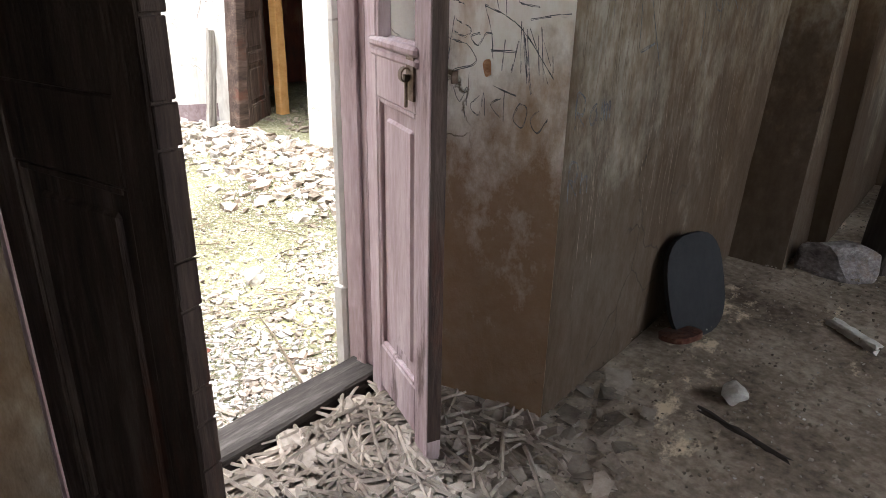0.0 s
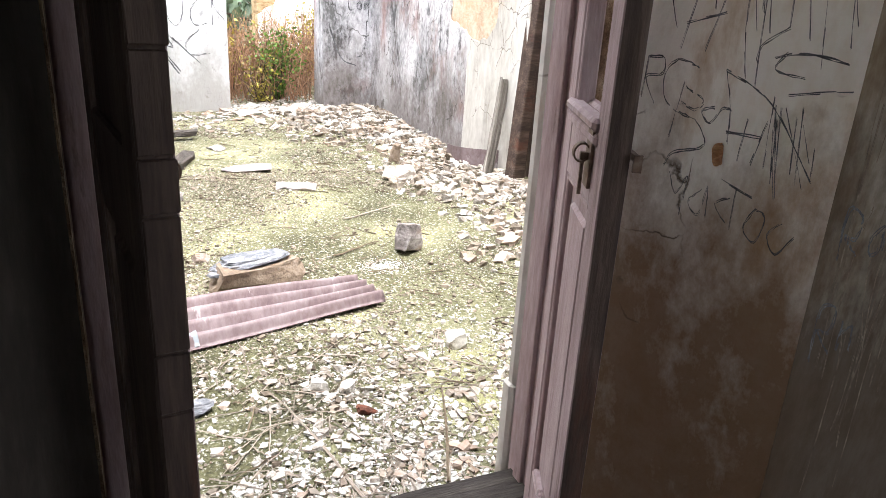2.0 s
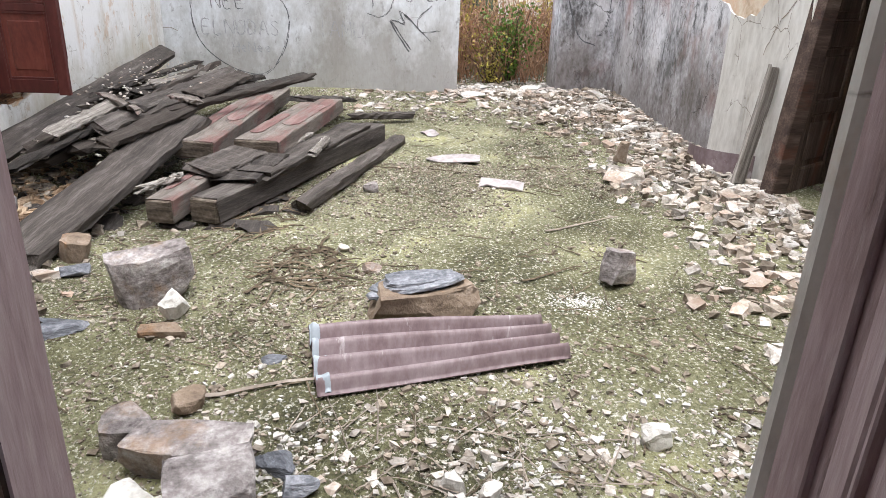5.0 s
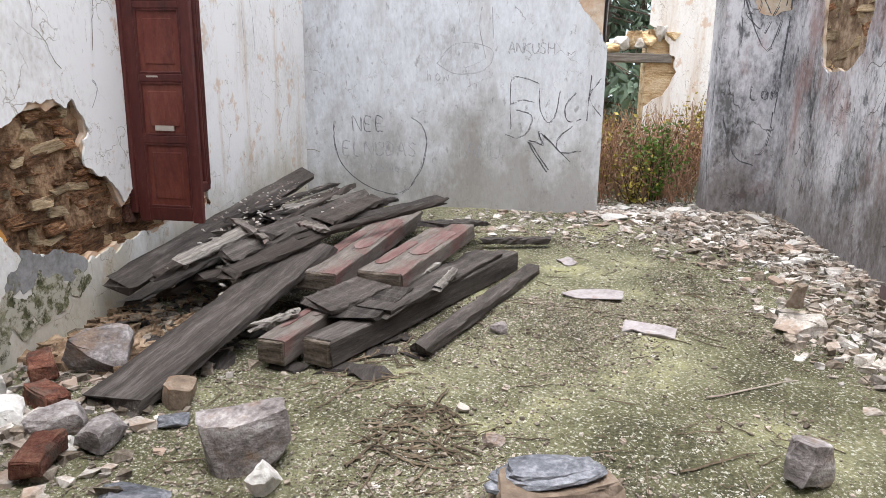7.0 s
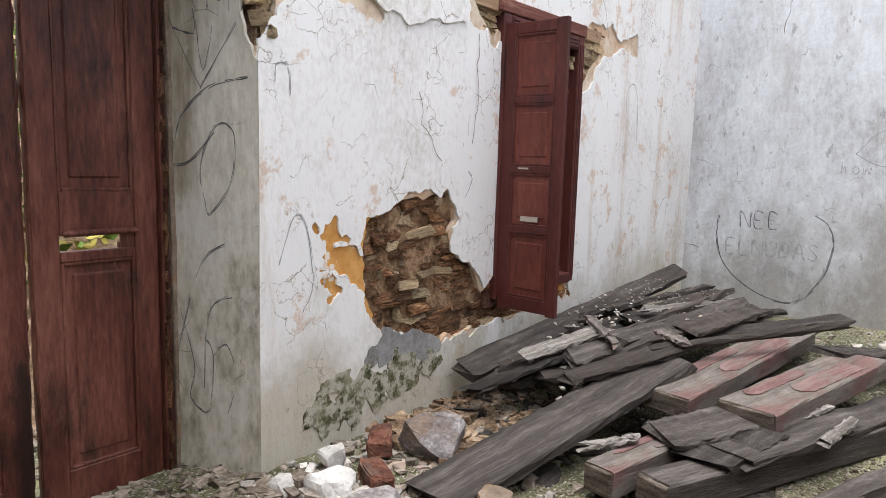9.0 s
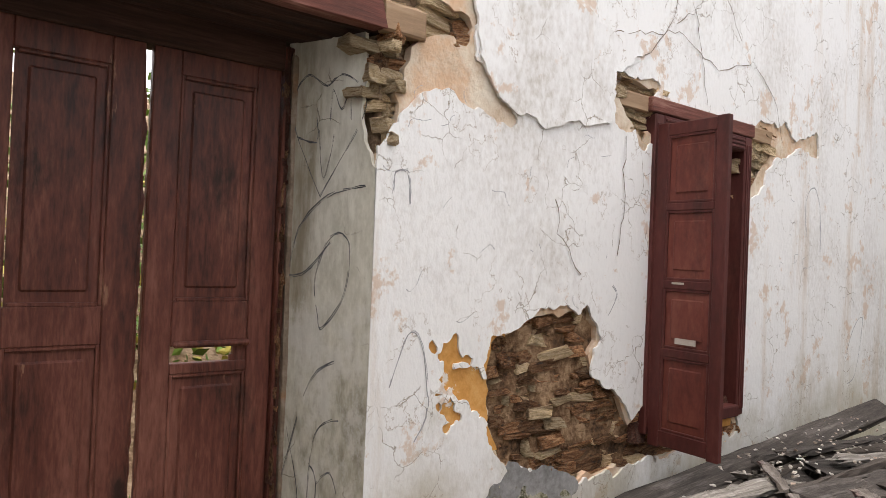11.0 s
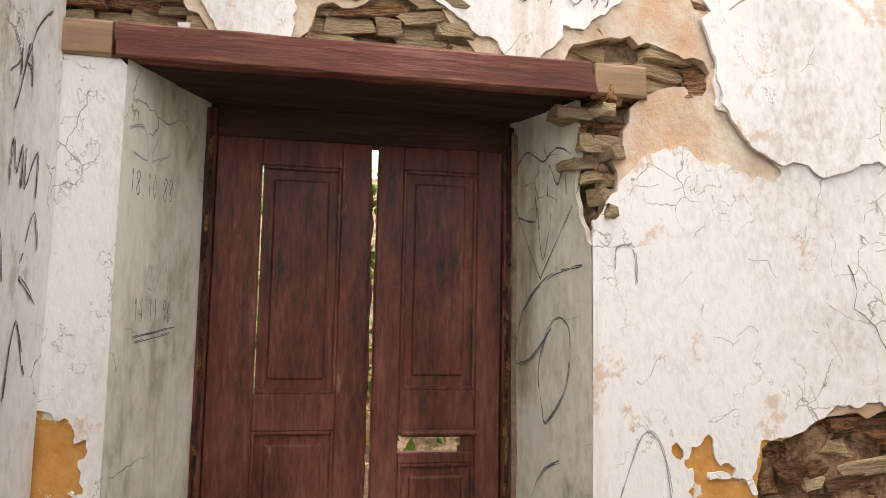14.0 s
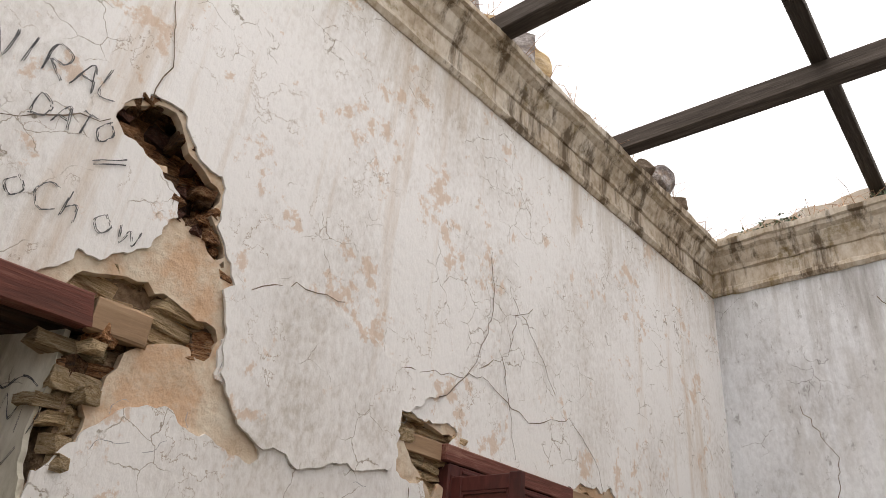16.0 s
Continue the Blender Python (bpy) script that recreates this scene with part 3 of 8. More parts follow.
# Pen strokes of capitals in a unit box.
GLYPH = {
    "A": [[(0, 0), (0.5, 1), (1, 0)], [(0.2, 0.4), (0.8, 0.4)]], "N": [[(0, 0), (0, 1), (1, 0), (1, 1)]], "K": [[(0, 0), (0, 1)], [(0.9, 1), (0.05, 0.5), (1, 0)]],
    "U": [[(0, 1), (0.05, 0.2), (0.5, 0), (0.95, 0.2), (1, 1)]], "S": [[(0.9, 0.9), (0.4, 1), (0.1, 0.75), (0.8, 0.35), (0.6, 0), (0, 0.1)]],
    "H": [[(0, 0), (0, 1)], [(1, 0), (1, 1)], [(0, 0.5), (1, 0.5)]], "E": [[(0.8, 1), (0, 1), (0, 0), (0.8, 0)], [(0, 0.5), (0.6, 0.5)]],
    "C": [[(0.9, 0.85), (0.4, 1), (0, 0.5), (0.4, 0), (1, 0.15)]], "F": [[(0, 0), (0, 1), (0.9, 0.9)], [(0, 0.5), (0.7, 0.55)]],
    "P": [[(0, -0.2), (0.1, 1), (0.8, 0.95), (0.8, 0.5), (0.1, 0.4)]], "I": [[(0.5, 0), (0.5, 1)]], "R": [[(0, 0), (0, 1), (0.8, 0.9), (0.7, 0.5), (0.1, 0.5), (0.9, 0)]],
    "L": [[(0, 1), (0, 0), (0.8, 0)]], "D": [[(0, 0), (0, 1), (0.8, 0.8), (0.8, 0.2), (0, 0)]], "T": [[(0, 1), (1, 1)], [(0.5, 1), (0.5, 0)]],
    "O": [[(0.5, 1), (0, 0.5), (0.5, 0), (1, 0.5), (0.5, 1)]], "M": [[(0, 0), (0.1, 1), (0.5, 0.3), (0.9, 1), (1, 0)]], "V": [[(0, 1), (0.5, 0), (1, 1)]],
    "Y": [[(0, 1), (0.5, 0.5)], [(1, 1), (0.3, -0.1)]], "B": [[(0, 0), (0, 1), (0.7, 0.8), (0.1, 0.5), (0.8, 0.25), (0, 0)]], "J": [[(0.7, 1), (0.7, 0.1), (0.2, 0)]],
    "G": [[(0.9, 0.85), (0.4, 1), (0, 0.5), (0.4, 0), (0.9, 0.2), (0.9, 0.5), (0.5, 0.5)]],
    "m": [[(0, 0), (0.05, 0.6), (0.25, 0.6), (0.3, 0), (0.4, 0.6), (0.6, 0.55), (0.65, 0), (0.7, 0.5), (0.95, 0.5), (1, 0)]],
    "o": [[(0.5, 0.7), (0.1, 0.35), (0.5, 0), (0.9, 0.35), (0.5, 0.7)]], "c": [[(0.9, 0.6), (0.3, 0.7), (0.1, 0.2), (0.9, 0.05)]],
    "h": [[(0, 0), (0.1, 1)], [(0.05, 0.4), (0.5, 0.6), (0.6, 0)]], "w": [[(0, 0.6), (0.2, 0), (0.5, 0.5), (0.8, 0), (1, 0.6)]], "r": [[(0, 0), (0.05, 0.6)], [(0.05, 0.4), (0.6, 0.6)]],
    "a": [[(0.8, 0.6), (0.2, 0.5), (0.2, 0.05), (0.7, 0.1), (0.8, 0.6), (0.9, 0)]], "n": [[(0, 0), (0.05, 0.6)], [(0.05, 0.45), (0.6, 0.6), (0.7, 0)]],
    "e": [[(0.1, 0.35), (0.8, 0.4), (0.5, 0.65), (0.1, 0.3), (0.8, 0.05)]], "l": [[(0.3, 0), (0.3, 1)]], "u": [[(0, 0.6), (0.1, 0.05), (0.6, 0.05), (0.7, 0.6), (0.75, 0)]],
    "1": [[(0.3, 0.8), (0.5, 1), (0.5, 0)]], "8": [[(0.5, 0.5), (0.1, 0.8), (0.5, 1), (0.9, 0.8), (0.1, 0.2), (0.5, 0), (0.9, 0.2), (0.5, 0.5)]], "0": [[(0.5, 1), (0.1, 0.5), (0.5, 0), (0.9, 0.5), (0.5, 1)]],
    "9": [[(0.8, 0.7), (0.4, 0.5), (0.2, 0.8), (0.6, 1), (0.8, 0.7), (0.6, 0)]], "6": [[(0.8, 1), (0.2, 0.5), (0.3, 0), (0.8, 0.2), (0.2, 0.4)]], "4": [[(0.7, 0), (0.7, 1), (0, 0.35), (1, 0.35)]],
    ".": [[(0.4, 0.0), (0.5, 0.06)]], " ": [],
}


def word(text, u, v, size, du=1, gap=1.35, slant=0.0, wide=0.6, rise=0.0, shaky=0.04):
    """Strokes of a word starting at (u, v); du = -1 where u runs against the reading direction."""
    out, rnd = [], random.Random(len(text) * 31 + 5)
    for ch in text:
        for ln in GLYPH.get(ch, []):
            out.append([(u + du * size * (x * wide + slant * y), v + size * (y + (rnd.random() - 0.5) * shaky)) for x, y in ln])
        u += du * size * wide * gap
        v += rise * size
    return out

# ---- ground ----


def ground_z(x, y):
    x, y = np.asarray(x, float), np.asarray(y, float)
    z = (fbm(x * 0.9, y * 0.9, 40, 3) - 0.5) * 0.05 + (fbm(x * 6, y * 6, 44, 3) - 0.5) * 0.018
    z = z + np.clip((-x - 6.0) / 2.5, 0, 1.3) * 0.07
    yard = np.clip((y - 2.2) / 1.0, 0, 1) * np.clip((-x - 2.2) / 1.0, 0, 1) * 0.06
    corner = np.clip((-0.7 - y) / 0.7, 0, 1) * np.clip((-x - 3.0) / 0.5, 0, 1) * 0.05
    return z + yard + corner - np.clip((-2.6 - y) / 2.0, 0, 1) * 0.15 - 0.01


def build_ground():
    xs = np.concatenate([[-900, -300, -90, -40, -25, -16, -12], np.arange(-10, -0.99, 0.05), [0.5, 2, 5, 15, 60, 300, 900]])
    ys = np.concatenate([[-900, -300, -90, -30, -12, -6, -3.4], np.arange(-2.4, 3.61, 0.05), [4.2, 5, 8, 14, 40, 120, 300, 900]])
    X, Y = np.meshgrid(xs, ys, indexing="ij")
    Z = ground_z(X, Y)
    far = np.hypot(X + 5, Y) > 30
    Z = np.where(far, -0.4, Z)
    ny = len(ys)
    verts = np.stack([X, Y, Z], -1).reshape(-1, 3).tolist()
    faces = [(i * ny + j, (i + 1) * ny + j, (i + 1) * ny + j + 1, i * ny + j + 1) for i in range(len(xs) - 1) for j in range(ny - 1)]
    tagged(raw("ground", verts, faces, GROUND, smooth=True), "mossy earth floor strewn with crumbs of rubble", "ground", kind="structure")


build_ground()


def build_room_floor():
    xs, ys = np.arange(-1.36, 2.71, 0.06), np.arange(-1.6, 5.31, 0.06)
    X, Y = np.meshgrid(xs, ys, indexing="ij")
    Z = 0.012 + (fbm(X * 1.3, Y * 1.3, 60, 3) - 0.5) * 0.03 + (fbm(X * 8, Y * 8, 64, 3) - 0.5) * 0.02
    ny = len(ys)
    verts = np.stack([X, Y, Z + 0.02], -1).reshape(-1, 3).tolist()
    faces = [(i * ny + j, (i + 1) * ny + j, (i + 1) * ny + j + 1, i * ny + j + 1) for i in range(len(xs) - 1) for j in range(ny - 1)]
    tagged(raw("floor", verts, faces, DIRT, smooth=True), "dark dusty floor covered with debris", "floor", kind="structure")


build_room_floor()

# ---- walls ----
TOP = 4.98


def at_south(u, v, d):
    return (u, -1.5 + d, v)


def at_west(u, v, d):
    return (-8.45 + d, u, v)


def at_north(u, v, d):
    return (u, 3.3 - d, v)


def at_east(u, v, d):
    return (-1.45 - d, u, v)


def at_room(u, v, d):
    return (-0.85 + d, u, v)


DOOR = (-3.37, -1.845, -0.5, 2.31)
WINDOW = (-6.08, -5.10, 0.58, 2.28)
MASON = [
    [(-4.0, 1.11), (-4.13, 1.16), (-4.3, 1.20), (-4.62, 1.23), (-4.70, 1.10), (-4.68, 0.91), (-4.83, 0.82), (-5.0, 0.64), (-5.1, 0.70), (-5.1, 0.42), (-4.70, 0.40), (-4.4, 0.42), (-4.09, 0.58), (-4.0, 0.75), (-3.97, 0.97)],
    [(-1.62, 2.42), (-1.64, 2.58), (-1.75, 2.67), (-1.93, 2.66), (-2.0, 2.55), (-2.05, 2.42)],
    [(-2.38, 2.41), (-2.42, 2.53), (-2.6, 2.62), (-2.73, 2.64), (-2.80, 2.56), (-2.95, 2.46), (-2.98, 2.41)],
    [(-3.22, 2.41), (-3.29, 2.49), (-3.42, 2.54), (-3.6, 2.53), (-3.80, 2.47), (-3.80, 2.36), (-3.60, 2.35), (-3.57, 2.42)],
    [(-3.23, 3.08), (-3.27, 3.19), (-3.32, 3.24), (-3.42, 3.25), (-3.50, 3.14), (-3.60, 3.08), (-3.66, 2.95), (-3.69, 2.83), (-3.63, 2.78), (-3.54, 2.84), (-3.49, 2.92), (-3.39, 2.99), (-3.30, 3.03)],
    [(-3.36, 2.32), (-3.52, 2.32), (-3.52, 2.12), (-3.45, 2.02), (-3.36, 1.84)],
    [(-4.76, 2.36), (-4.80, 2.43), (-4.95, 2.41), (-5.12, 2.38), (-5.12, 2.28), (-5.02, 2.12), (-4.95, 2.20)],
    [(-6.06, 2.33), (-6.35, 2.38), (-6.42, 2.26), (-6.32, 2.14), (-6.16, 1.92), (-6.06, 1.98)],
    [(-5.0, 0.60), (-6.02, 0.60), (-6.08, 0.46), (-5.0, 0.40)],
    [(-3.62, 2.80), (-3.70, 2.84), (-3.82, 2.68), (-3.87, 2.60), (-3.83, 2.57), (-3.74, 2.69)],
]
PEEL = [
    [(-3.20, 2.43), (-3.28, 2.49), (-3.31, 2.56), (-3.48, 2.64), (-3.53, 2.80), (-3.64, 2.86), (-3.84, 2.58), (-3.82, 2.3), (-3.9, 2.2), (-4.12, 2.08), (-3.98, 2.05), (-3.7, 2.16), (-3.56, 2.08), (-3.36, 1.84), (-3.36, 2.42)],
    [(-2.34, 2.42), (-2.36, 2.55), (-2.6, 2.68), (-2.74, 2.70), (-2.85, 2.58), (-3.02, 2.42)],
    [(-3.68, 1.08), (-3.75, 1.11), (-3.80, 1.02), (-3.93, 1.0), (-3.98, 0.90), (-4.02, 0.72), (-3.92, 0.80), (-3.85, 0.86), (-3.78, 0.72), (-3.72, 0.9)],
    [(-1.60, 1.27), (-1.76, 1.25), (-1.785, 1.02), (-1.75, 0.88), (-1.70, 0.72), (-1.62, 0.80)],
    [(-1.56, 2.42), (-1.58, 2.62), (-1.75, 2.74), (-1.98, 2.70), (-2.08, 2.42)],
    [(-6.02, 2.34), (-6.42, 2.42), (-6.75, 2.36), (-7.0, 2.40), (-7.05, 2.24), (-6.8, 2.28), (-6.45, 2.22), (-6.18, 1.9), (-6.02, 1.95)],
    [(-4.78, 2.17), (-4.84, 2.44), (-5.12, 2.42), (-5.12, 2.1), (-5.0, 2.04), (-4.95, 2.16)],
]


def core(name, *items, material=MORTAR, label="rubble masonry core of the wall"):
    return tagged(part(name, boxes(*items), material), label, "wall", kind="structure")


south = core("wall_south", (-9.0, -6.08, -2.05, -1.56, -0.5, TOP), (-6.08, -5.10, -2.05, -1.56, -0.5, 0.56), (-6.08, -5.10, -2.05, -1.56, 2.30, TOP), (-5.10, -3.70, -2.05, -1.56, -0.5, TOP), (-3.68, -3.43, -2.05, -1.56, -0.5, 2.76), (-3.70, -3.22, -2.05, -1.80, 2.76, 3.27),
             (-3.70, -3.68, -2.05, -1.56, -0.5, 2.76), (-3.43, -3.22, -2.05, -1.56, 2.44, 2.76), (-3.70, -3.22, -2.05, -1.56, 3.27, TOP), (-3.22, -1.79, -2.05, -1.56, 2.44, TOP), (-1.79, -0.9, -2.05, -1.56, -0.5, TOP), label="thick rubble wall under old plaster")
sheet("south_undercoat", (-8.45, -1.45), (-0.05, TOP - 0.2), 0.035, at_south, PEACH, [DOOR, WINDOW, (-3.58, -1.62, 2.31, 2.43)], flakes(MASON, 5, 0.07), 0.045, -0.013, lift=0.0, amount=0.022,
      label="crumbling peach undercoat under the white plaster", category="wall")
BED = mat("pale_earth_bedding", [(0.05, 0.028, 0.016), (0.20, 0.115, 0.062), (0.42, 0.28, 0.17)], 7, (1, 1, 1), 0.98, 1.0, 40, depth=0.05, edge=(0.38, 0.60))
sheet("mortar_bedding", (-5.10, -3.90), (0.34, 1.30), 0.025, at_south, BED, [WINDOW], None, 0.02, -0.036, seed=51, amount=0.05, lift=0, label="crumbling earth mortar between the stones", category="wall")
PLATE = [(-3.80, 2.62), (-3.90, 2.25), (-4.0, 2.14), (-4.25, 2.08), (-4.5, 2.12), (-4.74, 2.17), (-4.76, 2.40), (-5.05, 2.62), (-4.7, 2.64), (-4.3, 2.74), (-4.0, 2.74)]


def skim_edge(u, v):
    return -(poly_dist(u, v, PLATE) + (fbm(u * 11, v * 11, 61, 4) - 0.5) * 0.09)


sheet("south_skim", (-5.10, -3.72), (2.0, 2.82), 0.02, at_south, WHITE, [(-5.2, -4.76, 2.0, 2.43)], skim_edge, 0.014, 0.009, lift=0.003, label="second skim of white plaster standing proud", category="wall")
OCHRES = [PEEL[2], PEEL[3]]
thick_torn, thin_torn = flakes(MASON + PEEL[:2] + PEEL[4:], 8, 0.06, 0.012), flakes(OCHRES, 9, 0.07, 0.004)


def raggedtorn(u, v):
    """Thick plaster breaks in bold edges; the thin wash over the ochre flakes off in small islands."""
    crumbs = 0.045 + (fbm(u * 24, v * 24, 92, 3) - 0.5) * 0.16
    return np.minimum(thick_torn(u, v), thin_torn(u, v) + crumbs - 0.035)


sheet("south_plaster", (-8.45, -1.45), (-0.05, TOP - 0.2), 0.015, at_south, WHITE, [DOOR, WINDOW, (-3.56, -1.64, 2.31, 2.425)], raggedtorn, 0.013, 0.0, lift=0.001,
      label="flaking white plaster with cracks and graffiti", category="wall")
sheet("south_ochre_patch", (-4.08, -3.6), (0.62, 1.18), 0.03, at_south, OCHRE, (), flakes(MASON, 5, 0.07), 0.004, -0.010, lift=0, label="patch of old ochre limewash", category="wall")
sheet("south_ochre_patch", (-1.84, -1.46), (0.70, 1.34), 0.03, at_south, OCHRE, (), None, 0.004, -0.010, lift=0, label="patch of old ochre limewash", category="wall")

MOSS = mat("black_green_moss", [(0.03, 0.032, 0.014), (0.10, 0.10, 0.048), (0.30, 0.285, 0.20)], 9, (1, 1, 1), 0.98, 1.0, 60, depth=0.012, edge=(0.38, 0.60), stain=((0.46, 0.43, 0.36), 16, (1, 1, 1), 0.46, 0.55, 0.9))
CEMENT = mat("blue_grey_render", [(0.17, 0.165, 0.16), (0.27, 0.265, 0.265), (0.38, 0.37, 0.36)], 3, (1, 1, 1), 0.95, 0.8, 40, depth=0.008, edge=(0.36, 0.6), stain=((0.13, 0.12, 0.07), 7, (1, 1, 1), 0.56, 0.64, 0.7))


def inside(poly, seed, rough):
    """A ragged patch that fills a polygon."""
    return lambda u, v: -(poly_dist(u, v, poly) + (fbm(u * 14, v * 14, seed, 4) - 0.5) * rough + (vnoise(u * 70, v * 70, seed) - 0.5) * 0.03)


sheet("moss_patch", (-5.3, -3.5), (0.0, 0.55), 0.015, at_south, MOSS, (), inside([(-3.59, 0.29), (-3.79, 0.34), (-3.99, 0.38), (-4.3, 0.35), (-4.6, 0.32), (-4.65, 0.24), (-4.35, 0.18), (-4.1, 0.15), (-3.93, 0.15), (-3.71, 0.14), (-3.59, 0.16)], 43, 0.30), 0.004, 0.005, lift=0, label="black-green moss on the damp plaster", category="moss")
sheet("render_patch", (-5.4, -3.9), (0.15, 0.62), 0.02, at_south, CEMENT, (), inside([(-4.13, 0.54), (-4.37, 0.5), (-4.61, 0.39), (-4.6, 0.32), (-4.3, 0.35), (-3.99, 0.38), (-4.05, 0.47)], 47, 0.10), 0.004, 0.003, lift=0, label="blue-grey render patch at the wall's foot", category="wall")

west = core("wall_west", (-8.95, -8.49, -2.05, 1.55, -0.5, TOP), (-8.95, -8.49, 1.55, 2.75, 2.40, TOP), (-8.95, -8.49, 2.75, 3.9, -0.5, TOP), material=PEACH, label="thick end wall of the roofless room")
WESTDOOR = (1.60, 2.70, -0.5, 2.26)
WPEEL = [[(1.18, 2.62), (1.2, 2.3), (1.35, 2.1), (1.52, 1.85), (1.66, 1.75), (1.66, 2.3), (2.7, 2.35), (2.75, 2.8), (1.9, 2.7)], [(3.0, 2.0), (3.35, 2.1), (3.3, 2.4), (2.9, 2.5)]]
sheet("west_plaster", (-1.5, 2.70 - 1.1), (-0.1, TOP - 0.2), 0.04, at_west, BLUEWHITE, [WESTDOOR], flakes(WPEEL, 12, 0.05), 0.03, seed=21, label="blue-white plaster with charcoal graffiti", category="wall")
sheet("west_plaster", (1.60, 3.32), (-0.1, TOP - 0.2), 0.04, at_west, GREYWALL, [WESTDOOR], flakes(WPEEL, 12, 0.05), 0.03, seed=22, label="grey streaked plaster with graffiti", category="wall")
# plastered reveals of the end wall's doorway
sheet("west_reveal", (-8.95, -8.45), (-0.1, 2.26), 0.05, lambda u, v, d: (u, 1.6 + d - 0.012, v), BLUEWHITE, seed=31, depth=0.02, label="stained plaster reveal of the doorway", category="wall")
sheet("west_reveal", (-8.95, -8.45), (-0.1, 2.26), 0.05, lambda u, v, d: (u, 2.7 - d + 0.012, v), GREYWALL, seed=32, depth=0.02, label="stained plaster reveal of the doorway", category="wall")

NORTHDOOR = (-4.80, -3.94, -0.5, 2.3)
north = core("wall_north", (-9.0, -5.25, 3.34, 3.85, -0.5, 3.7), (-5.25, -3.90, 3.34, 3.85, 2.32, 3.7), (-3.90, -0.9, 3.34, 3.85, -0.5, 3.7), material=MORTAR, label="thick side wall of the roofless room")
NMASON = [[(-7.62, 1.55), (-7.5, 1.5), (-7.1, 1.48), (-6.85, 1.62), (-6.80, 2.0), (-6.95, 2.5), (-7.6, 2.55), (-7.75, 2.1)]]
NPEEL = [[(-6.2, 1.25), (-5.6, 1.05), (-5.3, 1.2), (-5.25, 1.9), (-6.0, 2.3)]]
sheet("north_undercoat", (-8.45, -5.0), (-0.1, 4.2), 0.05, at_north, PEACH, (), flakes(NMASON, 14, 0.06), 0.03, -0.014, seed=23, lift=0, label="peach undercoat below the grey plaster", category="wall")
sheet("north_plaster", (-8.45, -5.80), (-0.1, 3.7), 0.04, at_north, GREYWALL, (), flakes(NMASON + NPEEL, 15, 0.05, 0.01), 0.015, seed=23, label="water-streaked grey plaster, mottled black", category="wall")
sheet("north_plaster", (-5.80, -4.80), (-0.1, 3.7), 0.04, at_north, CREAM, [NORTHDOOR], flakes(NPEEL, 15, 0.05, 0.01), 0.015, seed=23, label="cream plaster with ochre stains and cracks", category="wall")
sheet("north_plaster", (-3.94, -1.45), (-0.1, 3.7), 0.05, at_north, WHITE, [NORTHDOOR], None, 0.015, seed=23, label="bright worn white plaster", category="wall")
sheet("north_reveal", (3.3, 3.85), (-0.1, 2.3), 0.05, lambda u, v, d: (-3.94 - d + 0.012, u, v), WHITE, seed=35, depth=0.02, label="white plaster reveal of the side doorway", category="wall")
# This reveal is dark red-black, unlike the white one opposite.
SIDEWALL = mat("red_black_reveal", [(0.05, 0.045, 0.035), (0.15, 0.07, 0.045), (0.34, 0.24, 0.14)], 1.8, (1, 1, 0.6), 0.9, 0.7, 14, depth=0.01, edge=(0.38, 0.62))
sheet("north_reveal", (0.0, 1.0), (-0.1, 2.3), 0.05, lambda u, v, d: (-4.83 - 0.36 * u + 0.84 * d, 3.32 + 0.53 * u + 0.54 * d, v), SIDEWALL, seed=36, depth=0.02, label="red-black plaster reveal of the side doorway", category="wall")

SIDE_CORE = [(-5.25, 3.345), (-4.88, 3.345), (-5.22, 3.85), (-5.25, 3.85)]

# wall between the roofless room and the dark room, with its doorway
east = core("wall_east", (-1.41, -0.89, -2.05, 0.22, -0.5, 3.7), (-1.41, -0.89, 1.62, 3.85, -0.5, 3.7), (-1.41, -0.89, 0.22, 1.62, 2.25, 3.7),
            (-1.41, -1.36, 0.22, 0.38, -0.5, 2.25), (-1.41, -1.36, 1.44, 1.62, -0.5, 2.25), label="thick wall between the two rooms")
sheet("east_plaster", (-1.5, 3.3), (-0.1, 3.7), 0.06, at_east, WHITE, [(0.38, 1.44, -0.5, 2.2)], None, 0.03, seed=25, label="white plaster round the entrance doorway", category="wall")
core("wall_pier", (-1.635, -1.44, -1.56, -0.42, -0.5, 3.7), label="thickened corner of the east wall")
sheet("pier_plaster", (-1.5, -0.42), (-0.1, 3.7), 0.04, lambda u, v, d: (-1.66 - d, u, v), CREAMWHITE, (), None, 0.03, seed=25, label="stained white plaster scrawled with charcoal", category="wall")
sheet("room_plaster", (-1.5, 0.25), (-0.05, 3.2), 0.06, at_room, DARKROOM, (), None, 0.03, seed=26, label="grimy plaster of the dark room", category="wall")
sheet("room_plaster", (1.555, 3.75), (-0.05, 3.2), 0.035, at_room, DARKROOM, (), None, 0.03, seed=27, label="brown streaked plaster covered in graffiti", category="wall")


def at_splay(u, v, d):
    """Plaster slope from the door frame out to the dark room; u from 0 at the frame to 1 at the corner."""
    return (-1.38 + 0.53 * u + 0.22 * d, 1.44 + 0.115 * u - d, v)


def at_splay_left(u, v, d):
    return (-1.38 + 0.53 * u, 0.38 - 0.135 * u + d, v)


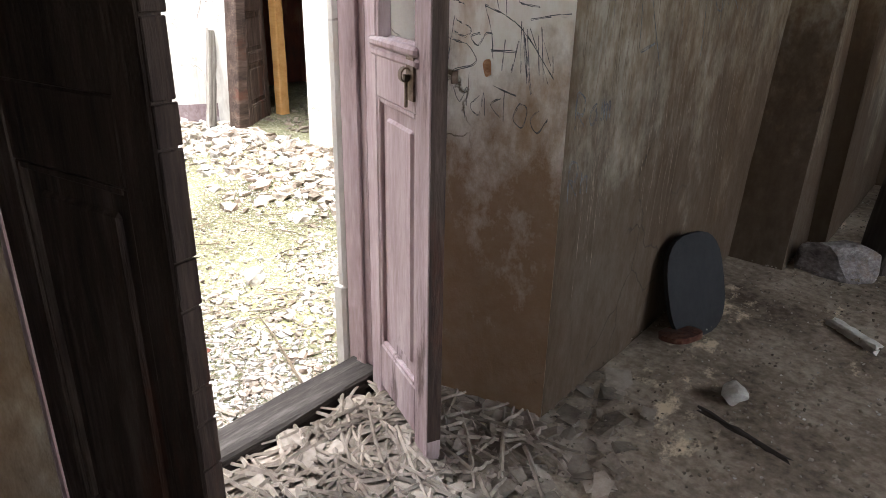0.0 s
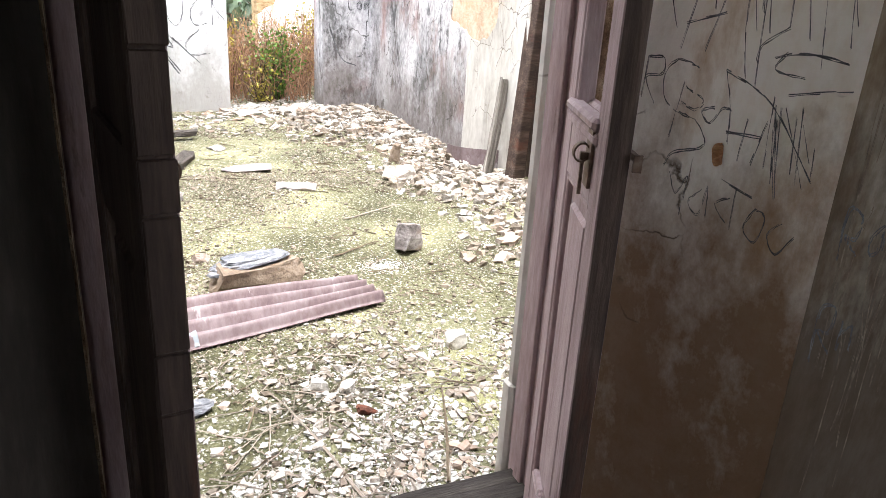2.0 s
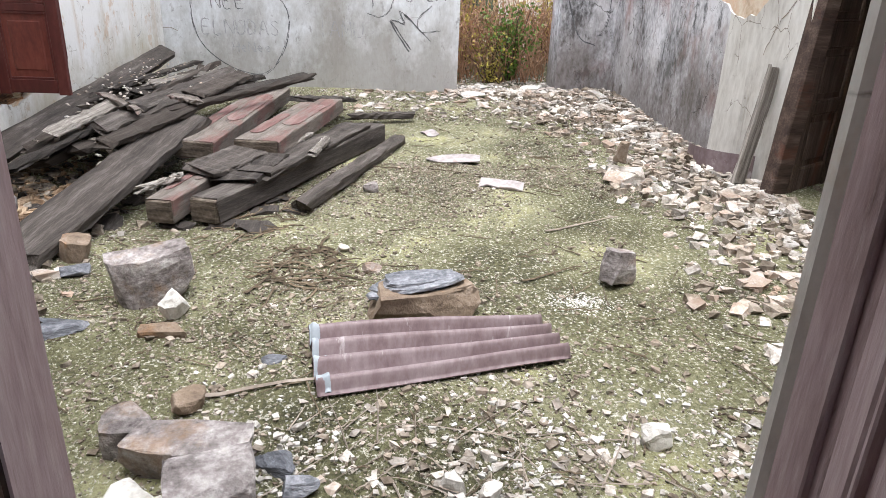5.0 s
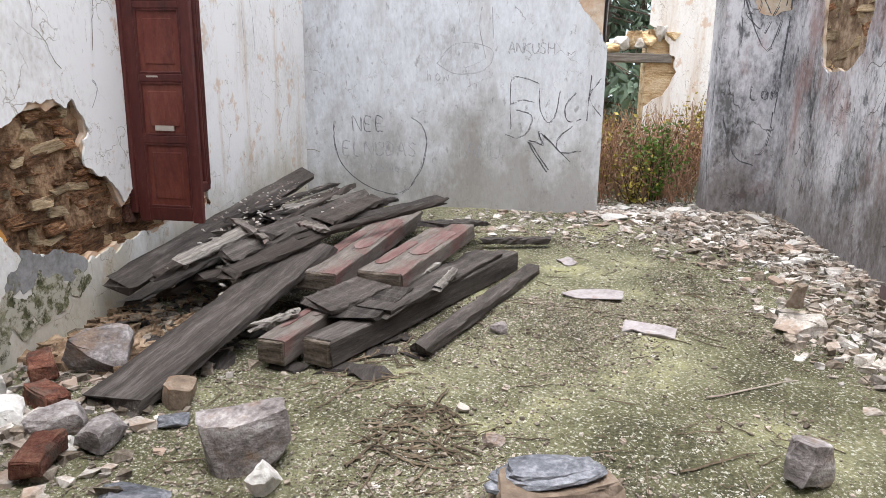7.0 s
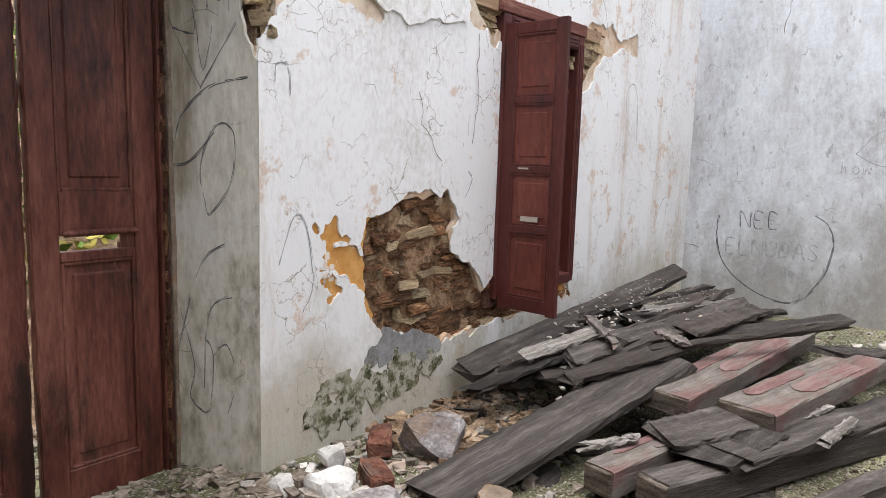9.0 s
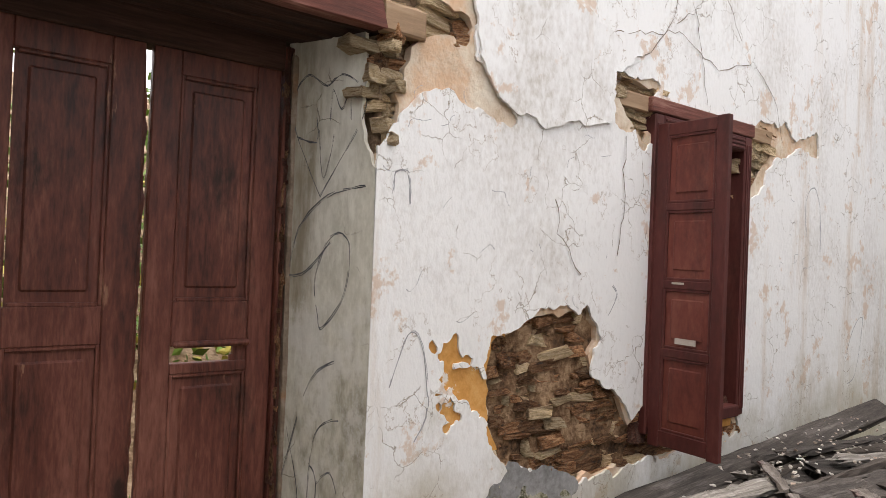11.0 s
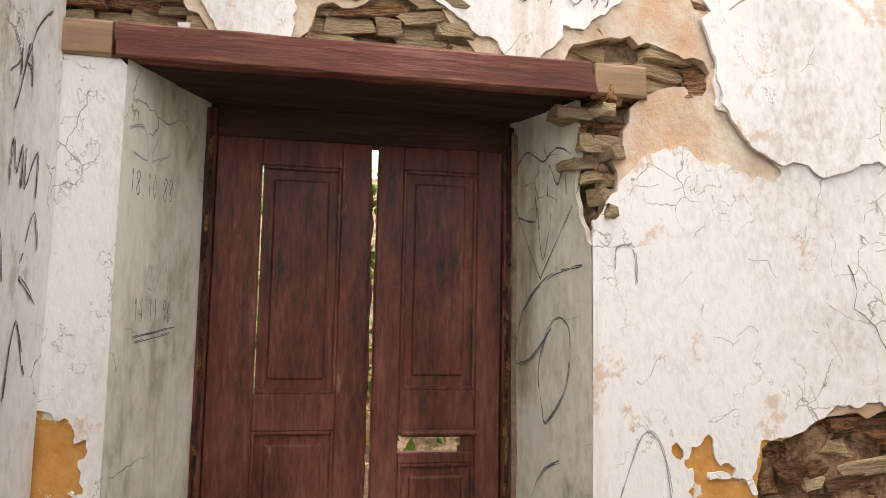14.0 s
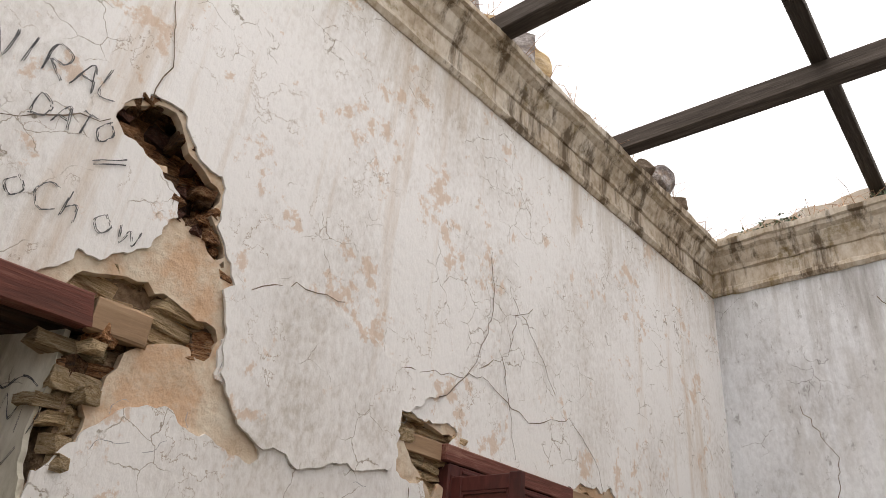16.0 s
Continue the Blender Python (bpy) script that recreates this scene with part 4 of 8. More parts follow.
SPLAY = mat("graffiti_whitewash", [(0.55, 0.44, 0.30), (0.78, 0.72, 0.62), (0.86, 0.83, 0.76)], 1.6, (1, 1, 0.6), 0.9, 0.9, 26, depth=0.014, edge=(0.36, 0.54),
            stain=((0.42, 0.25, 0.10), 3.0, (1, 1, 0.35), 0.56, 0.68, 0.75), stain2=((0.16, 0.075, 0.03), 2.2, (1, 1, 0.6), 0.60, 0.68, 0.6), damp=((0.25, 0.145, 0.07), 1.75, 0.93, True), cracks=((0.10, 0.07, 0.045), 4, 0.014, 0.53))
sheet("door_splay", (0, 1), (-0.05, 2.25), 0.04, at_splay, SPLAY, (), None, 0.03, seed=28, amount=0.01, label="scribbled whitewashed slope beside the door", category="wall")
# Colour darkened to stand for shade, since the east window lights this slope.
DARKSPLAY = mat("sooty_plaster", [(0.03, 0.025, 0.02), (0.07, 0.058, 0.048), (0.13, 0.11, 0.09)], 1.6, (1, 1, 0.5), 0.95, 0.5, 20)
sheet("door_splay", (0, 1), (-0.05, 2.25), 0.05, at_splay_left, DARKSPLAY, (), None, 0.03, seed=29, amount=0.01, label="scribbled whitewashed slope beside the door", category="wall")
tagged(part("door_head", boxes((-1.37, -0.86, 0.24, 1.6, 2.24, 2.30)), DARKWOOD), "dark timber head over the entrance", "lintel", kind="structure")

# dark room: pilaster, enclosing walls and an unseen ceiling that keeps light out
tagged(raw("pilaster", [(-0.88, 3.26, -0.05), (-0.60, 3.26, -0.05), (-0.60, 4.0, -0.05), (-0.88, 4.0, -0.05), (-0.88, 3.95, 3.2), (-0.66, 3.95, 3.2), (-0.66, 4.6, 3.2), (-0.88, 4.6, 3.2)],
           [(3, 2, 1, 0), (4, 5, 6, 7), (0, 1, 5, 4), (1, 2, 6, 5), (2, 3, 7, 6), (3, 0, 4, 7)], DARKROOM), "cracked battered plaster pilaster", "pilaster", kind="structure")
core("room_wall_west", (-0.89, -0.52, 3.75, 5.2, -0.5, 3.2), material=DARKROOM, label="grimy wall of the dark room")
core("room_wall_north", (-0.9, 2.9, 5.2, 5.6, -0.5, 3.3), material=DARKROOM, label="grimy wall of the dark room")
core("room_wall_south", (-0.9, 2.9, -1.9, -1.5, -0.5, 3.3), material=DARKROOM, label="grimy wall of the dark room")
# Both openings are out of view; the smaller is added to brighten the left leaf.
core("room_wall_east", (2.6, 2.95, -1.5, -1.1, -0.5, 3.3), (2.6, 2.95, -1.1, -0.2, -0.5, 1.0), (2.6, 2.95, -1.1, -0.2, 2.3, 3.3), (2.6, 2.95, -0.2, 1.5, -0.5, 3.3), (2.6, 2.95, 3.3, 5.2, -0.5, 3.3), (2.6, 2.95, 1.5, 3.3, -0.5, 0.8), (2.6, 2.95, 1.5, 3.3, 2.5, 3.3), material=DARKROOM, label="unseen grimy wall with two openings that admit light")
tagged(part("ceiling", boxes((-0.89, 2.95, -1.9, 5.6, 3.2, 3.3)), DARKWOOD), "dark boarded ceiling", "ceiling", kind="structure")

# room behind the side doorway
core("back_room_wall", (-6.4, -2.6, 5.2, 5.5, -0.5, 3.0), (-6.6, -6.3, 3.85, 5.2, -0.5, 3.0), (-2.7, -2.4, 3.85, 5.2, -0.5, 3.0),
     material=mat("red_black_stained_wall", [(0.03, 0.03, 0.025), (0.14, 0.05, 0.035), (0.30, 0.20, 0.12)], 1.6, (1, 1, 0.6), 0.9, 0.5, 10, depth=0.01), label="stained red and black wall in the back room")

# Roof lies out of view, added so sky light does not reach this room.
tagged(part("back_room_roof", boxes((-6.6, -2.4, 3.86, 5.5, 3.0, 3.1)), DARKWOOD), "unseen roof that keeps the back room dark", "ceiling", kind="structure")

# splayed reveals of the double door


def at_jamb_w(u, v, d):
    return (-3.37 + 0.18 * u + d, -1.5 - 0.42 * u + 0.4 * d, v)


def at_jamb_e(u, v, d):
    return (-1.845 - 0.19 * u - d, -1.5 - 0.42 * u + 0.4 * d, v)


JAMBTORN = flakes([[(-0.2, 2.35), (0.18, 2.35), (0.1, 2.15), (0.16, 2.0), (0.04, 1.8), (-0.2, 1.7)]], 18, 0.03)
sheet("jamb_plaster", (0.0, 1.0), (-0.05, 2.31), 0.03, at_jamb_w, REVEAL, (), JAMBTORN, 0.02, seed=33, amount=0.008, label="grey-green plaster reveal with drawn heart", category="wall")
sheet("jamb_plaster", (0.0, 1.0), (-0.05, 2.31), 0.03, at_jamb_e, REVEAL, (), None, 0.02, seed=34, amount=0.008, label="grey-green plaster reveal with scratched dates", category="wall")


def prism(name, ring, z0, z1, material, label):
    n = len(ring)
    verts = [(x, y, z0) for x, y in ring] + [(x, y, z1) for x, y in ring]
    faces = [tuple(range(n))[::-1], tuple(range(n, 2 * n))] + [(i, (i + 1) % n, n + (i + 1) % n, n + i) for i in range(n)]
    return tagged(raw(name, verts, faces, material), label, "wall", kind="structure")


prism("side_jamb_core", SIDE_CORE, -0.5, 2.32, MORTAR, "stone core of the side doorway")
prism("jamb_core", [(-3.44, -1.55), (-3.40, -1.55), (-3.225, -1.93), (-3.225, -2.05), (-3.44, -2.05)], -0.5, 2.31, MORTAR, "stone core of the door reveal")
prism("jamb_core", [(-1.78, -1.55), (-1.815, -1.55), (-2.0, -1.93), (-2.0, -2.05), (-1.78, -2.05)], -0.5, 2.31, MORTAR, "stone core of the door reveal")
# window recess
tagged(part("window_recess", boxes((-6.08, -5.10, -2.35, -2.30, 0.5, 2.4), (-6.12, -6.06, -2.30, -1.57, 0.5, 2.4), (-5.12, -5.06, -2.30, -2.05, 0.5, 2.4)), REVEAL), "grey plaster recess behind the window", "wall", kind="structure")

# ---- cornices ----


def moulding(name, path, profile, material, label, seed):
    """A profile (out, up) swept along a straight wall; path(s, out, z)."""
    n, verts, faces = 90, [], []
    for i in range(n + 1):
        for k, (o, z) in enumerate(profile):
            w = (float(vnoise(i * 0.7, k * 1.3, seed)) - 0.5) * 0.014
            verts.append(path(i / n, o + w, z + w))
    m = len(profile)
    for i in range(n):
        for k in range(m - 1):
            a = i * m + k
            faces.append((a, a + 1, a + m + 1, a + m))
    return tagged(raw(name, verts, faces, material), label, "cornice", kind="structure")


CORNICE = mat("weathered_cornice", [(0.26, 0.19, 0.12), (0.48, 0.40, 0.31), (0.66, 0.60, 0.52)], 2.2, (1, 1, 0.5), 0.95, 0.8, 24, depth=0.012, edge=(0.36, 0.6),
              stain=((0.085, 0.055, 0.03), 6, (1, 1, 0.12), 0.50, 0.60, 0.85), stain2=((0.20, 0.14, 0.05), 3, (1, 1, 1), 0.56, 0.64, 0.7))
PROFILE = [(-0.03, 4.50), (0.015, 4.50), (0.035, 4.53), (0.03, 4.565), (0.012, 4.58), (0.012, 4.72), (0.03, 4.73), (0.035, 4.76), (0.06, 4.80), (0.085, 4.87), (0.125, 4.90), (0.13, 4.93), (0.155, 4.94), (0.16, 4.985), (0.13, 5.0), (-0.5, 5.03)]
moulding("cornice", lambda s, o, z: (-8.45 + 0.02 + 7.0 * s, -1.5 + o, z), PROFILE, CORNICE, "moulded plaster cornice stained by rain", 51)
moulding("cornice", lambda s, o, z: (-8.45 + o, -1.5 + 5.3 * s, z), PROFILE, CORNICE, "moulded plaster cornice stained by rain", 52)

# ---- timber lintels ----


def plank(name, p0, p1, width, thick, material, roll=0.0, label="", category="plank", group="", taper=1.0, seed=0, ragged=0.02, parent=None, wobble=0.006, cuts=9):
    """A weathered board or beam: its top's middle line runs from p0 to p1."""
    rnd = random.Random(seed * 13 + 7)
    p0, p1 = Vector(p0), Vector(p1)
    along = p1 - p0
    length = along.length
    ax = along.normalized()
    side = Vector((0, 0, 1)).cross(ax)
    side = side.normalized() if side.length > 1e-3 else Vector((0, 1, 0))
    up = ax.cross(side)
    m = Matrix((ax, side, up)).transposed().to_4x4()
    m = Matrix.Translation(p0) @ m @ Matrix.Rotation(radians(roll), 4, "X")
    b = min(0.008, thick * 0.2)
    ring = [(-0.5 * width + b, 0), (0.5 * width - b, 0), (0.5 * width, -b), (0.5 * width, -thick + b), (0.5 * width - b, -thick), (-0.5 * width + b, -thick), (-0.5 * width, -thick + b), (-0.5 * width, -b)]
    verts, faces = [], []
    for i in range(cuts + 1):
        s = i / cuts
        w = 1 + (taper - 1) * s
        for y, z in ring:
            dx = (rnd.random() - 0.5) * ragged * 2 if i in (0, cuts) else 0
            verts.append((s * length + dx, y * w + (rnd.random() - 0.5) * wobble, z + (rnd.random() - 0.5) * wobble))
    n = len(ring)
    for i in range(cuts):
        for k in range(n):
            faces.append((i * n + k, i * n + (k + 1) % n, (i + 1) * n + (k + 1) % n, (i + 1) * n + k))
    faces += [tuple(range(n))[::-1], tuple(range(cuts * n, cuts * n + n))]
    ob = raw(name, verts, faces, material)
    ob.matrix_world = m
    if parent:
        ob.parent = parent
        ob.matrix_parent_inverse = parent.matrix_basis.inverted()
        if label:
            ob["label"] = label
        return ob
    return tagged(ob, label, category, group) if label else ob


lint = plank("door_lintel", (-1.80, -1.515, 2.425), (-3.37, -1.515, 2.425), 0.065, 0.115, LINTELRED, label="worn red timber lintel over the double door", category="lintel", seed=1, cuts=16)
plank("bare_end", (-1.635, -1.516, 2.424), (-1.795, -1.516, 2.424), 0.063, 0.112, BAREWOOD, label="bare unpainted wooden end", seed=21, parent=lint, ragged=0.006, cuts=3)
plank("bare_end", (-3.375, -1.516, 2.424), (-3.565, -1.516, 2.424), 0.063, 0.112, BAREWOOD, label="bare unpainted wooden end", seed=22, parent=lint, ragged=0.006, cuts=3)
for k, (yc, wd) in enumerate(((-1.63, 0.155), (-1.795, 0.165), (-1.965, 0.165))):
    plank("soffit_board", (-1.72, yc, 2.42 - 0.004 * (k % 2)), (-3.5, yc, 2.42 - 0.004 * (k % 2)), wd, 0.11, SHADEDRED, label="timber board behind the door lintel, shade in its colour", category="lintel", group="boards behind the lintel", seed=2 + 40 * k)
plank("window_lintel", (-4.74, -1.645, 2.36), (-6.40, -1.645, 2.36), 0.27, 0.09, BAREWOOD, label="bare timber lintel over the window", category="lintel", seed=3)
plank("west_lintel", (-8.62, 1.26, 2.40), (-8.62, 2.95, 2.40), 0.36, 0.13, LINTELRED, label="red-brown timber lintel of the end doorway", category="lintel", seed=4)

# ---- doors and shutter ----


def leaf(name, m, width, height, thick, rails, stile, material, label, panel_mat=None, gaps=(), group="", lower=0.0, slit=(), free=None):
    """A panelled door leaf from its hinge (x = 0) to its free edge; rails are (z0, z1) pairs from the bottom up, gaps the fields left empty."""
    top = empty(name, m)
    h = thick / 2
    free = free or stile
    for x0, x1 in ((0.0, stile), (width - free, width)):
        part("stile", boxes((x0, x1, -h, h, lower, height), bevel=0.004), material, top)
    for z0, z1 in rails:
        part("rail", boxes((stile, width - free, -h * 0.96, h * 0.96, z0, z1), bevel=0.004), material, top)
    for k, (a, b) in enumerate(zip(rails[:-1], rails[1:])):
        if k in gaps:
            continue
        z0, z1 = a[1], b[0]
        x0, x1 = stile, width - free
        bm = bmesh.new()
        s0 = x0 + 0.006 if k in slit else x0 - 0.005
        box(bm, s0, x1 + 0.005, -h * 0.25, h * 0.25, z0 - 0.005, z1 + 0.005)
        box(bm, x0 + 0.045, x1 - 0.045, -h * 0.62, h * 0.62, z0 + 0.05, z1 - 0.05, bevel=0.008)
        p = part("panel", bm, panel_mat or material, top)
        for x, w in ((x0, 0.014), (x1 - 0.014, 0.014))[(1 if k in slit else 0):]:
            part("bead", boxes((x, x + w, -h * 0.85, h * 0.85, z0, z1), bevel=0.003), material, p)
        for z in (z0, z1 - 0.014):
            part("bead", boxes((x0 + 0.014, x1 - 0.014, -h * 0.85, h * 0.85, z, z + 0.014), bevel=0.003), material, p)
    return tagged(top, label, "door", group)


def add_hasp(door, x, y, z, side):
    """An iron latch with a curled ring on a plate."""
    bm = bmesh.new()
    box(bm, x - 0.022, x + 0.022, y, y + 0.006 * side, z - 0.06, z + 0.06)
    part("latch_plate", bm, IRON, door, "rusty latch plate")
    verts, faces, n = [], [], 18
    for i in range(n + 1):
        a = i / n * 2 * math.pi
        for rr in (0.016, 0.013):
            for xx in (-0.009, 0.009):
                verts.append((x + xx + 0.006 * math.sin(a), y + side * (0.018 + rr * math.sin(a)), z + rr * 1.1 * math.cos(a)))
    for i in range(n):
        for p, q in ((0, 1), (1, 3), (3, 2), (2, 0)):
            faces.append((i * 4 + p, i * 4 + q, i * 4 + 4 + q, i * 4 + 4 + p))
    raw("latch_ring", verts, faces, IRON, door, "curled iron strap")
    part("latch_hook", boxes((x - 0.006, x + 0.006, y, y + 0.02 * side, z - 0.012, z), (x - 0.004, x + 0.004, y + 0.012 * side, y + 0.018 * side, z - 0.075, z)), IRON, door, "rusty hook")


# entrance doorway: frame and two leaves standing open into the dark room
for y0, y1, nm in ((1.392, 1.47, "a"), (0.335, 0.4285, "b")):
    post = part("door_frame_post", boxes((-1.52, -1.40, y0, y1, -0.02, 2.2), bevel=0.008), PURPLEWOOD)
    tagged(post, "faded mauve timber door post", "door frame", "entrance door frame")
    inner = 1.392 if nm == "a" else 0.420
    part("stop_bead", boxes((-1.47, -1.43, inner - (0.012 if nm == "a" else 0), inner + (0.02 if nm == "a" else 0.012), 0.08, 2.14), bevel=0.003), PURPLEWOOD, post)
tagged(part("entrance_head", boxes((-1.52, -1.40, 0.43, 1.39, 2.12, 2.2), bevel=0.008), PURPLEWOOD), "faded mauve timber door head", "door frame", "entrance door frame")
plank("door_sill", (-1.44, 0.40, 0.085), (-1.44, 1.42, 0.085), 0.13, 0.10, OLDWOOD, label="split grey timber threshold of the entrance", category="threshold", seed=6, ragged=0.01)
RAILS = [(0.09, 0.24), (0.995, 1.135), (2.0, 2.10)]
dr = leaf("door_leaf", pose(-1.366, 1.380, 0.0, 0, 0, -26), 0.44, 2.10, 0.042, RAILS, 0.085, PURPLEWOOD, "faded mauve panelled door leaf standing open", gaps=(1,), group="entrance door leaves", lower=0.04)
add_hasp(dr, 0.332, -0.021, 1.085, -1)
part("sash_moulding", boxes((0.06, 0.375, -0.034, 0.0, 1.125, 1.148), bevel=0.007), PURPLEWOOD, dr)
part("sash_moulding", boxes((0.06, 0.375, -0.028, 0.0, 1.10, 1.122), bevel=0.006), PURPLEWOOD, dr)
part("sash_moulding", boxes((0.06, 0.375, 0.004, 0.03, 1.125, 1.150), bevel=0.007), PURPLEWOOD, dr)
part("glass_bead", boxes((0.085, 0.10, -0.018, 0.018, 1.135, 2.0), (0.34, 0.355, -0.018, 0.018, 1.135, 2.0), bevel=0.003), PURPLEWOOD, dr)
part("door_bolt", boxes((0.405, 0.46, 0.021, 0.029, 1.098, 1.108), (0.454, 0.46, 0.021, 0.035, 1.08, 1.108)), IRON, dr, "rusty bolt")
# Free edge takes the darker door colour as its shade.
part("free_edge", boxes((0.4405, 0.4425, -0.019, 0.019, 0.12, 2.09)), DARKDOOR, dr, "timber edge with shade in its colour")
# One leaf in two colours: dark for its unlit side, mauve for the lit.
dl = leaf("door_leaf", pose(-1.395, 0.442, 0.0, 0, 0, 7.5), 0.483, 2.10, 0.042, RAILS, 0.085, DARKDOOR, "panelled door leaf standing open, unlit side darkened in colour", gaps=(1,), group="entrance door leaves", lower=0.04)
add_hasp(dl, 0.335, 0.021, 1.085, 1)
# Thin boards added to put the lit mauve on the doorway side.
for bx in ((0.0, 0.085, 0.0215, 0.025, 0.06, 2.09), (0.385, 0.47, 0.0215, 0.025, 0.06, 2.09), (0.085, 0.385, 0.0208, 0.0245, 0.998, 1.132), (0.13, 0.34, 0.014, 0.0165, 0.275, 0.90)):
    part("face_board", boxes(bx), PURPLEWOOD, dl, "faded mauve facing added on the lit side")
part("sash_moulding", boxes((0.06, 0.41, 0.0, 0.034, 1.105, 1.148), bevel=0.008), PURPLEWOOD, dl)
# Dark fill stands where the upper glazing reads dark.
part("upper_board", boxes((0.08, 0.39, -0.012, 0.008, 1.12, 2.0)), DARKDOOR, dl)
notch = random.Random(19)
zz = 0.10
while zz < 2.08:
    hh = notch.uniform(0.05, 0.22)
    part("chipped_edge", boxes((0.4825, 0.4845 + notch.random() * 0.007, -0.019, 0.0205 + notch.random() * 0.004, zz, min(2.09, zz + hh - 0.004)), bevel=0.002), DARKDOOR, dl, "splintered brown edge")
    zz += hh
tagged(part("door_reveal", boxes((-1.562, -1.523, 1.39, 1.47, -0.02, 2.2), (-1.575, -1.523, 1.382, 1.47, -0.02, 0.34), bevel=0.01), CREAM), "worn cream plaster return outside the door post", "wall", kind="structure")

# double door in the south wall
fr = empty("double_door_frame")
for x0, x1 in ((-2.06, -1.99), (-3.24, -3.165)):
    part("frame_post", boxes((x0, x1, -2.02, -1.895, -0.05, 2.29), bevel=0.006), DOORRED, fr)
# Frame head takes the darker timber, its recess shade put into the colour.
part("frame_head", boxes((-3.165, -2.06, -2.02, -1.895, 2.19, 2.33), bevel=0.006), SHADEDRED, fr)
tagged(fr, "dark maroon timber frame of the double door", "door frame")
for k, x in enumerate((-1.985, -3.225)):
    strip = plank("frame_strip", (x, -1.885, 0.0), (x + 0.012, -1.885, 2.25), 0.03, 0.025, BROWNSTONE, seed=70 + k, label="crumbling edge of mortar along the door frame", category="mortar")
leaf("double_door_leaf", pose(-2.062, -1.945, 0.0, 0, 0, 180.6), 0.575, 2.2, 0.045, [(-0.03, 0.13), (1.10, 1.235), (2.09, 2.2)], 0.165, DOORRED, "dark maroon panelled door leaf with split panels", group="double door leaves", lower=-0.045, slit=(1,), free=0.11)
rl = leaf("double_door_leaf", pose(-3.162, -1.945, 0.0, 0, 0, -0.8), 0.495, 2.2, 0.045, [(-0.03, 0.13), (0.975, 1.015), (1.08, 1.25), (2.10, 2.2)], 0.10, DOORRED, "dark maroon panelled door leaf with a broken slot", gaps=(1,), group="double door leaves", lower=-0.045)
wl_ = bpy.data.objects["double_door_leaf"]
rndw = random.Random(4)
for x0, z0, z1, w in ((0.478, 1.76, 2.02, 0.018), (0.535, 1.60, 1.9, 0.02), (0.505, 0.45, 0.95, 0.03), (0.52, 1.95, 2.12, 0.02)):
    ring = [(x0 + w * (0.5 + 0.5 * math.sin(k * 1.9 + x0 * 90)) * s + w * 0.4 * rndw.random(), z0 + (z1 - z0) * k / 12) for s, ks in ((0, range(13)), (1, range(12, -1, -1))) for k in ks]
    n = len(ring)
    raw("worn_strip", [(x, 0.0228, z) for x, z in ring] + [(x, 0.0242, z) for x, z in ring], [(k, k + 1, n - 2 - k, n - 1 - k) for k in range(12)] + [(n + k, n + k + 1, 2 * n - 2 - k, 2 * n - 1 - k) for k in range(12)], BAREWOOD, wl_, "streak of bare worn wood")
rag = random.Random(23)


def ragged_edge(door, x0, zs, widths, back):
    """A splintered strip of wood along a leaf's free edge."""
    verts, faces, n = [], [], 60
    for i in range(n + 1):
        z = -0.03 + 2.21 * i / n
        w = float(np.interp(z, zs, widths)) * rag.uniform(0.55, 1.3)
        for x, y in ((x0 - 0.004, -back), (x0 + w, -back * rag.uniform(0.4, 0.9)), (x0 + w * rag.uniform(0.7, 1.0), back * rag.uniform(0.4, 0.9)), (x0 - 0.004, back)):
            verts.append((x, y, z))
        if i:
            k = 4 * i
            faces += [(k - 4 + a, k - 4 + (a + 1) % 4, k + (a + 1) % 4, k + a) for a in range(4)]
    raw("splintered_edge", verts, faces + [(3, 2, 1, 0), (4 * n, 4 * n + 1, 4 * n + 2, 4 * n + 3)], DOORRED, door, "splintered dark edge")


ragged_edge(wl_, 0.575, (0, 0.6, 1.0, 1.5, 1.95, 2.05, 2.2), (0.004, 0.006, 0.010, 0.014, 0.016, 0.003, 0.002), 0.02)
ragged_edge(rl, 0.495, (0, 0.5, 1.2, 1.6, 2.2), (0.002, 0.005, 0.005, 0.006, 0.001), 0.02)
part("broken_board", boxes((0.098, 0.150, -0.012, 0.012, 1.010, 1.085), (0.146, 0.162, -0.010, 0.010, 1.012, 1.040), bevel=0.003), DOORRED, rl, "splintered board left in the slot")
part("moulded_rail", boxes((0.09, 0.39, 0.02, 0.045, 1.075, 1.10), bevel=0.009), DOORRED, rl)
part("moulded_rail", boxes((0.09, 0.49, 0.02, 0.038, 1.115, 1.225), bevel=0.01), DOORRED, wl_)

# window with its one remaining shutter
wf = empty("window_frame_1")
for x0, x1 in ((-5.17, -5.09), (-6.09, -6.01)):
    part("jamb", boxes((x0, x1, -1.62, -1.48, 0.56, 2.27), bevel=0.006), SHUTTERRED, wf)
    for q in range(3):
        part("reed", boxes((x0 + 0.012 + q * 0.02, x0 + 0.024 + q * 0.02, -1.485, -1.472, 0.60, 2.22), bevel=0.003), SHUTTERRED, wf)
part("head", boxes((-6.01, -5.17, -1.62, -1.48, 2.18, 2.27), bevel=0.006), SHUTTERRED, wf)
for q in range(3):
    part("reed", boxes((-6.0, -5.18, -1.485, -1.472, 2.19 + q * 0.024, 2.205 + q * 0.024), bevel=0.003), SHUTTERRED, wf)
part("sill", boxes((-6.01, -5.17, -1.62, -1.46, 0.56, 0.63), bevel=0.006), SHUTTERRED, wf)
